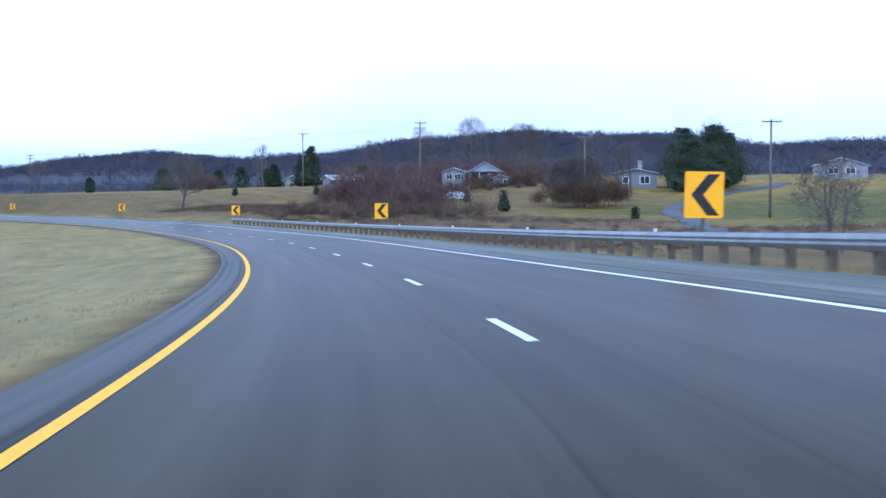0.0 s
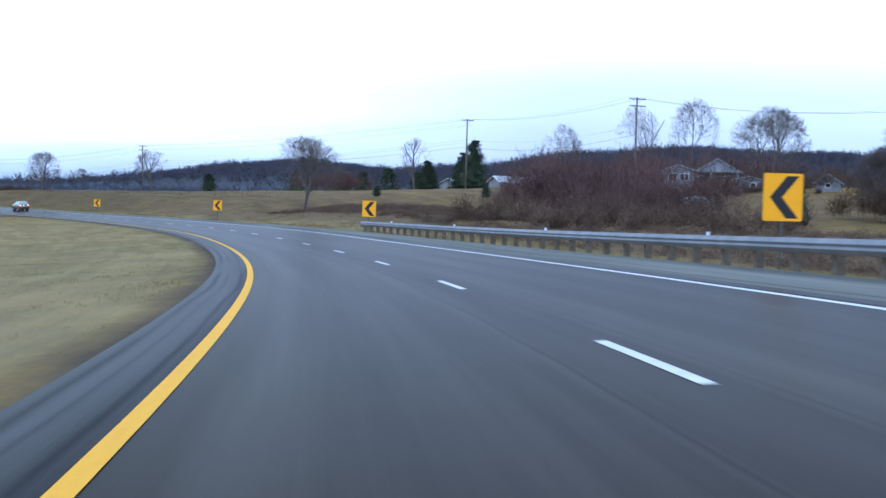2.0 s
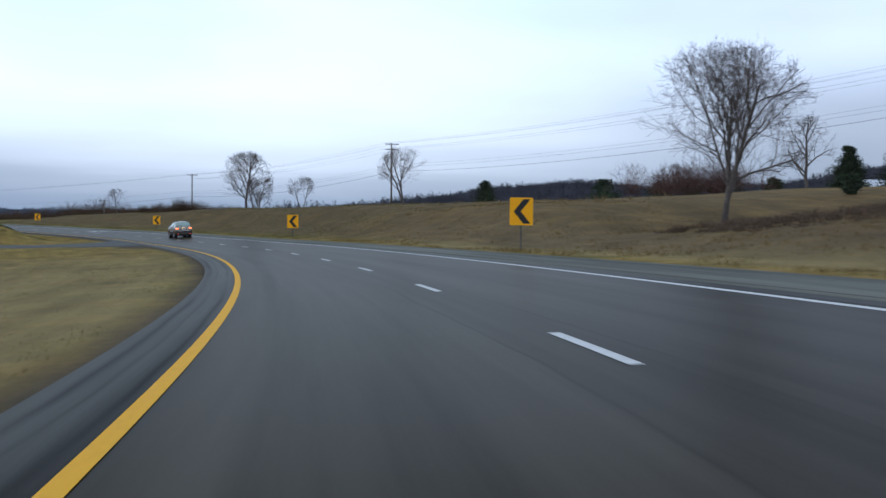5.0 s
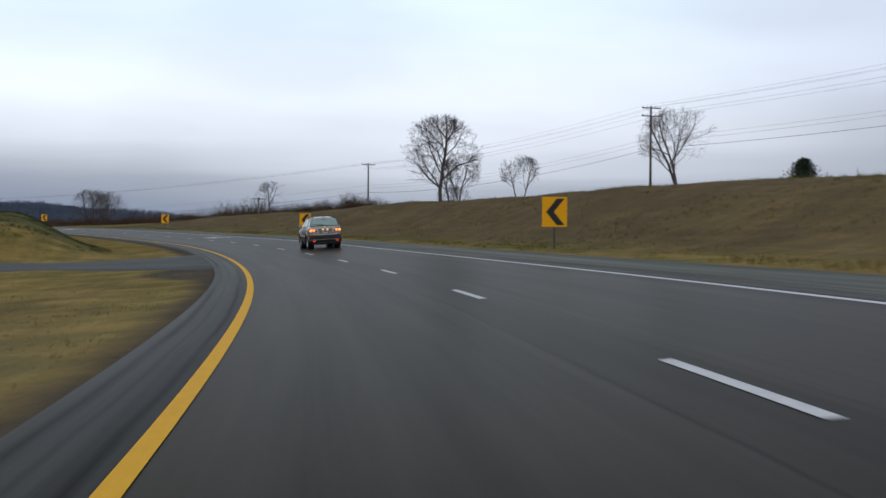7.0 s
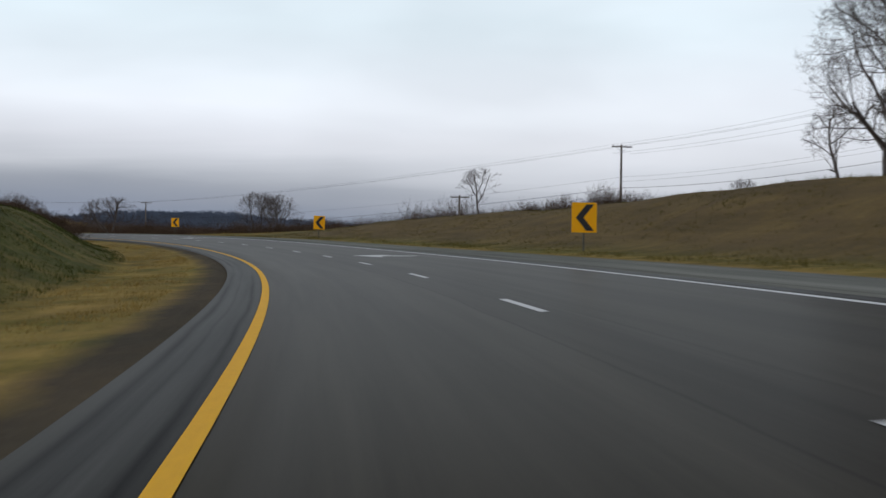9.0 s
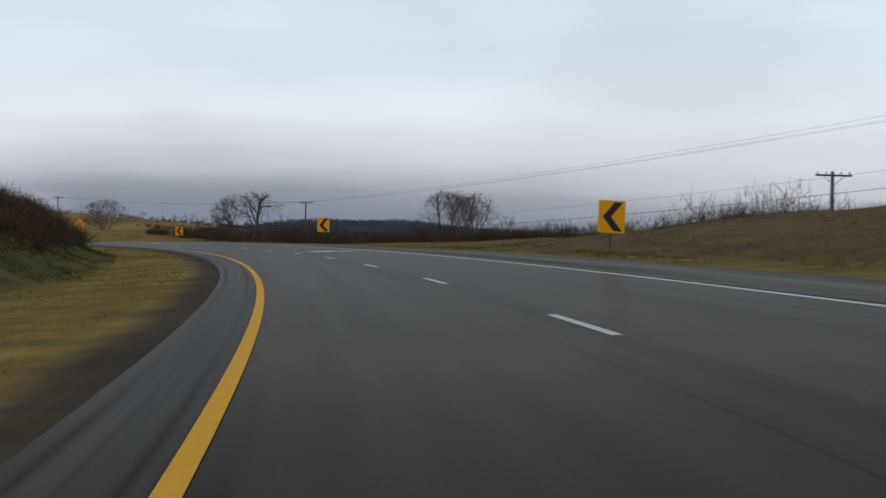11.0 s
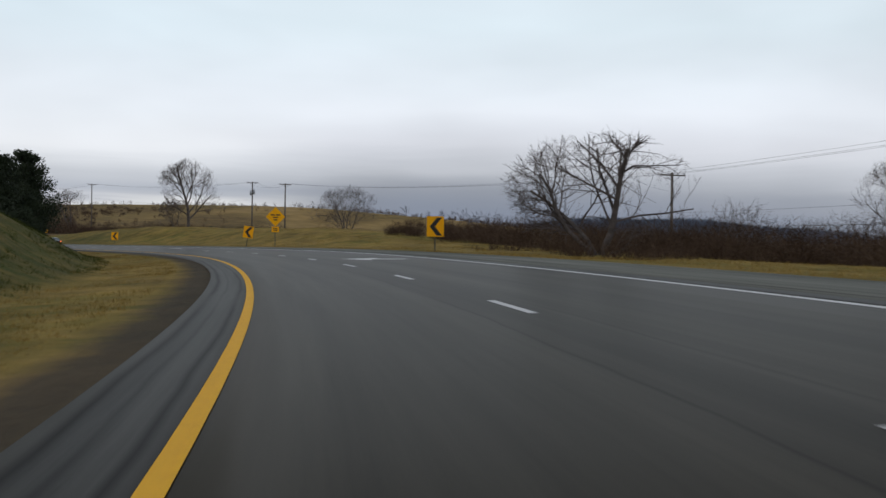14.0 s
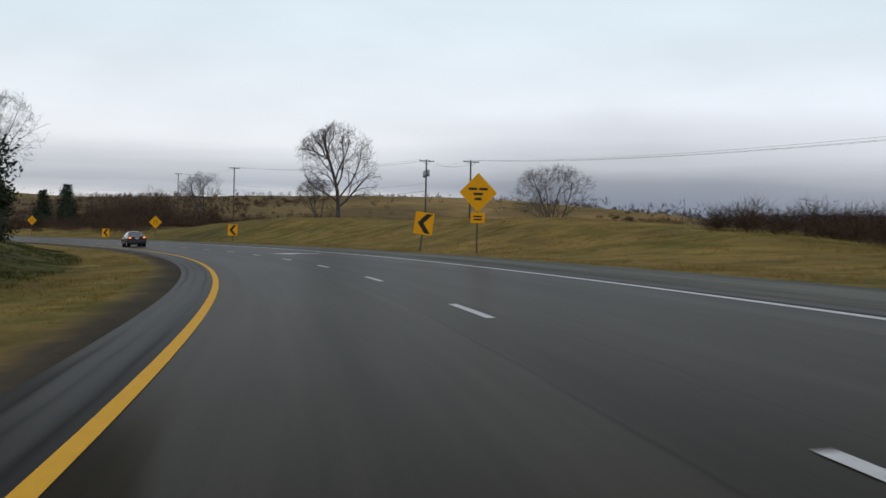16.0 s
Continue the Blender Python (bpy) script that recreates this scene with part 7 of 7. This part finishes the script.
def sedan(m, paint_mat, glass_mat, label, name="sedan", lit=True):
    car = thing(name, m, label, "car")
    rows = [
        (2.30, 0, .30, .40, .30, .66, .38, .72, .50, .70, .62, .60, .66, .50, .67, .30, .68, 0, .69),
        (2.12, 0, .22, .60, .22, .82, .34, .85, .52, .83, .66, .72, .74, .64, .76, .40, .78, 0, .79),
        (1.60, 0, .19, .72, .19, .88, .32, .895, .54, .88, .72, .80, .82, .72, .85, .45, .88, 0, .89),
        (0.95, 0, .18, .74, .18, .89, .32, .905, .55, .89, .76, .83, .89, .75, .94, .48, .98, 0, .99),
        (0.80, 0, .18, .74, .18, .89, .32, .905, .55, .89, .76, .835, .90, .75, .98, .48, 1.04, 0, 1.05),
        (0.02, 0, .18, .74, .18, .89, .32, .905, .55, .89, .77, .84, .925, .62, 1.34, .46, 1.39, 0, 1.41),
        (-0.20, 0, .18, .74, .18, .89, .32, .905, .55, .89, .77, .84, .93, .61, 1.36, .46, 1.42, 0, 1.44),
        (-0.28, 0, .18, .74, .18, .89, .32, .905, .55, .89, .77, .84, .93, .61, 1.36, .46, 1.42, 0, 1.44),
        (-0.98, 0, .18, .74, .18, .89, .32, .905, .55, .89, .78, .83, .945, .62, 1.33, .47, 1.40, 0, 1.42),
        (-1.10, 0, .19, .74, .19, .885, .33, .90, .56, .885, .79, .825, .95, .625, 1.30, .48, 1.37, 0, 1.39),
        (-1.72, 0, .22, .72, .22, .875, .35, .89, .57, .875, .80, .80, .965, .74, 1.00, .52, 1.03, 0, 1.04),
        (-2.10, 0, .25, .70, .25, .855, .37, .87, .58, .86, .82, .77, .97, .70, .985, .50, 1.00, 0, 1.01),
        (-2.28, 0, .28, .62, .28, .80, .40, .82, .58, .80, .80, .74, .93, .68, .94, .48, .95, 0, .955)]
    sh = Shell(rows)
    n = len(rows)
    wells = ((1.38, 0.32, 0.37, 0.55), (-1.36, 0.32, 0.37, 0.55))
    panes = {(4, 5), (5, 5), (7, 5), (9, 6), (9, 7), (4, 6), (4, 7)}
    v, f = sh.faces(lambda a, b: (a, b) not in panes, (1, -1), wells)
    fill_end(sh, 0, (0, 8), v, f, True)
    fill_end(sh, n - 1, (0, 8), v, f, False)
    shell_part("body", v, f, paint_mat, car, "painted body")
    for part_name, cells, sides in (("front_window", {(4, 5), (5, 5)}, ((1,), (-1,))), ("rear_window", {(7, 5)}, ((1,), (-1,))), ("back_window", {(9, 6), (9, 7)}, ((1, -1),)), ("windscreen", {(4, 6), (4, 7)}, ((1, -1),))):
        for side in sides:
            v, f = sh.faces(lambda a, b: (a, b) in cells, side)
            shell_part(part_name, [(x * 0.997, y, z - 0.002) for x, y, z in v], f, glass_mat, car, "tinted window", 0.006)
    for sx in (-1, 1):
        for y0 in (1.38, -1.36):
            wheel(car, sx * 0.785, y0, 0.32, 0.20, 0.205)
            bm = bmesh.new()
            lathe(bm, [(0.02, 0.56), (0.385, 0.56), (0.385, 0.86)], 26, Matrix.Translation((0, y0, 0.32)) @ Matrix.Diagonal((sx, 1, 1, 1)))
            part("wheel_well", bm, BLACK_TRIM, car)
        bm = bmesh.new()
        box_into(bm, sx * 0.62, -2.27, 0.84, 0.30, 0.06, 0.14, 0.02, )
        lamp = part("tail_lamp", bm, RED_LENS, car, "red tail lamp")
        if lit:
            bm = bmesh.new()
            box_into(bm, sx * 0.64, -2.305, 0.85, 0.17, 0.012, 0.09, 0.004)
            part("bulb", bm, LIT_LAMP, lamp, "lit glowing lamp")
        bm = bmesh.new()
        box_into(bm, sx * 0.97, 0.62, 0.97, 0.16, 0.09, 0.11, 0.025)
        box_into(bm, sx * 0.875, 0.62, 0.95, 0.08, 0.04, 0.04, 0.01)
        part("door_mirror", bm, paint_mat, car)
        for y0 in (0.80, -0.24, -1.06):
            strip("door_gap", [((sx * sh.side(y0, z), y0, z), (0, 1, 0), (sx, 0, 0)) for z in np.linspace(0.32, 0.92, 8)], 0.005, SEAM, car)
        for y0 in (-0.12, -0.92):
            bm = bmesh.new()
            box_into(bm, sx * (sh.side(y0, 0.82) + 0.01), y0, 0.82, 0.03, 0.18, 0.03, 0.01)
            part("door_handle", bm, paint_mat, car)
    bm = bmesh.new()
    box_into(bm, 0, -2.29, 0.46, 1.62, 0.12, 0.26, 0.05)
    part("rear_bumper", bm, paint_mat, car)
    bm = bmesh.new()
    box_into(bm, 0, -2.295, 0.80, 0.31, 0.012, 0.155, 0.003)
    part("number_plate", bm, PLATE_WHITE, car, "white number plate")
    bm = bmesh.new()
    box_into(bm, 0, -2.303, 0.80, 0.24, 0.004, 0.07)
    part("plate_bar", bm, PLATE_BAR, car, "plain bar of lettering")
    bm = bmesh.new()
    box_into(bm, 0, -0.9, 0.75, 1.3, 0.5, 0.4, 0.05)
    part("rear_seat", bm, SEAT, car)
    return car


def on_road(s, lat, turn=0.0):
    """A pose for wheels on the banked paving."""
    p, q, r = (Vector(road_at(s + a, lat + b)) for a, b in ((0, 0), (1, 0), (0, 1)))
    fwd, right = (q - p).normalized(), (r - p).normalized()
    up = right.cross(fwd).normalized()
    right = fwd.cross(up)
    m = Matrix((right, fwd, up)).transposed().to_4x4()
    return Matrix.Translation(p) @ m @ Matrix.Rotation(radians(turn), 4, "Z")


suv(on_road(284.75, 5.52, 0.0))
sedan(on_road(620.5, 1.75, 0.0), BLACK_PAINT, DARK_GLASS, "dark grey sedan with lit tail lamps on the inner lane")

# ---- grass blades and weeds along the verges ----


def sward(name, seed, s_span, lat_span, count, tall, mat, label, tuft=5, near=1.0):
    """Tufts of blades over a strip beside the road, denser at the road's side."""
    rng = np.random.default_rng(seed)
    n = count // tuft
    u = rng.random(n) ** near
    s, lat = rng.uniform(*s_span, n), lat_span[0] + (lat_span[1] - lat_span[0]) * u
    patch = np.sin(s * 0.9 + 2 * np.sin(lat * 0.8)) + np.sin(lat * 1.7 - s * 0.31) + np.sin(s * 0.17 + lat * 0.4)
    keep = patch + rng.normal(0, 0.9, n) > -0.6
    off = ((s > 262) & (s < 297) & (lat < -0.5))
    keep &= ~off
    s, lat, patch = s[keep], lat[keep], patch[keep]
    p = road_at(s, lat)
    p[:, 2] = ground_z(s, lat) - 0.02
    p = np.repeat(p, tuft, 0)
    h = np.repeat(tall * (0.75 + 0.14 * patch), tuft) * rng.uniform(0.4, 1.2, len(p))
    p[:, :2] += rng.normal(0, 0.07, (len(p), 2))
    d = np.concatenate([rng.normal(0, 0.45, (len(p), 2)), np.ones((len(p), 1))], 1)
    tip = p + d / np.linalg.norm(d, axis=1, keepdims=True) * h[:, None]
    a = rng.uniform(0, math.pi, len(p))
    q = np.stack([np.cos(a), np.sin(a), 0 * a], -1) * (0.006 + 0.02 * h[:, None] * 0.5)
    v = np.stack([p - q, p + q, tip], 1).reshape(-1, 3)
    me = bpy.data.meshes.new(name)
    me.vertices.add(len(v))
    me.vertices.foreach_set("co", v.astype(np.float32).ravel())
    me.loops.add(len(v))
    me.loops.foreach_set("vertex_index", np.arange(len(v), dtype=np.int32))
    me.polygons.add(len(v) // 3)
    me.polygons.foreach_set("loop_start", np.arange(0, len(v), 3, dtype=np.int32))
    me.update(calc_edges=True)
    me.materials.append(mat)
    return tagged(new(name, me), label, "grass", kind="stuff")


sward("inner_verge_grass", 1, (0, 262), (-1.6, -14), 150000, 0.09, BLADES, "pale dry winter grass beside the inner shoulder", 6, 1.3)
sward("inner_verge_grass", 2, (290, 640), (-2.2, -6), 110000, 0.12, BLADES_OLIVE, "olive and tan mown grass beside the inner shoulder", 6, 1.1)
sward("inner_bank_grass", 6, (296, 640), (-5.4, -14), 150000, 0.22, BLADES_GREEN, "rough dark green grass on the inner bank", 6, 1.1)
sward("outer_verge_grass", 3, (0, 150), (10.6, 17), 50000, 0.24, BLADES, "dry grass round the guardrail's posts", 6, 1.2)
sward("outer_bank_grass", 4, (130, 262), (11.2, 30), 85000, 0.2, BLADES_BROWN, "brown and tan grass on the outer bank", 6, 1.2)
sward("outer_bank_grass", 7, (262, 420), (11.2, 30), 95000, 0.2, BLADES_MOSS, "dark olive grass on the outer bank", 6, 1.2)
sward("outer_bank_grass", 5, (420, 720), (11.2, 28), 150000, 0.18, BLADES_OLIVE, "olive and tan grass on the outer verge", 6, 1.2)
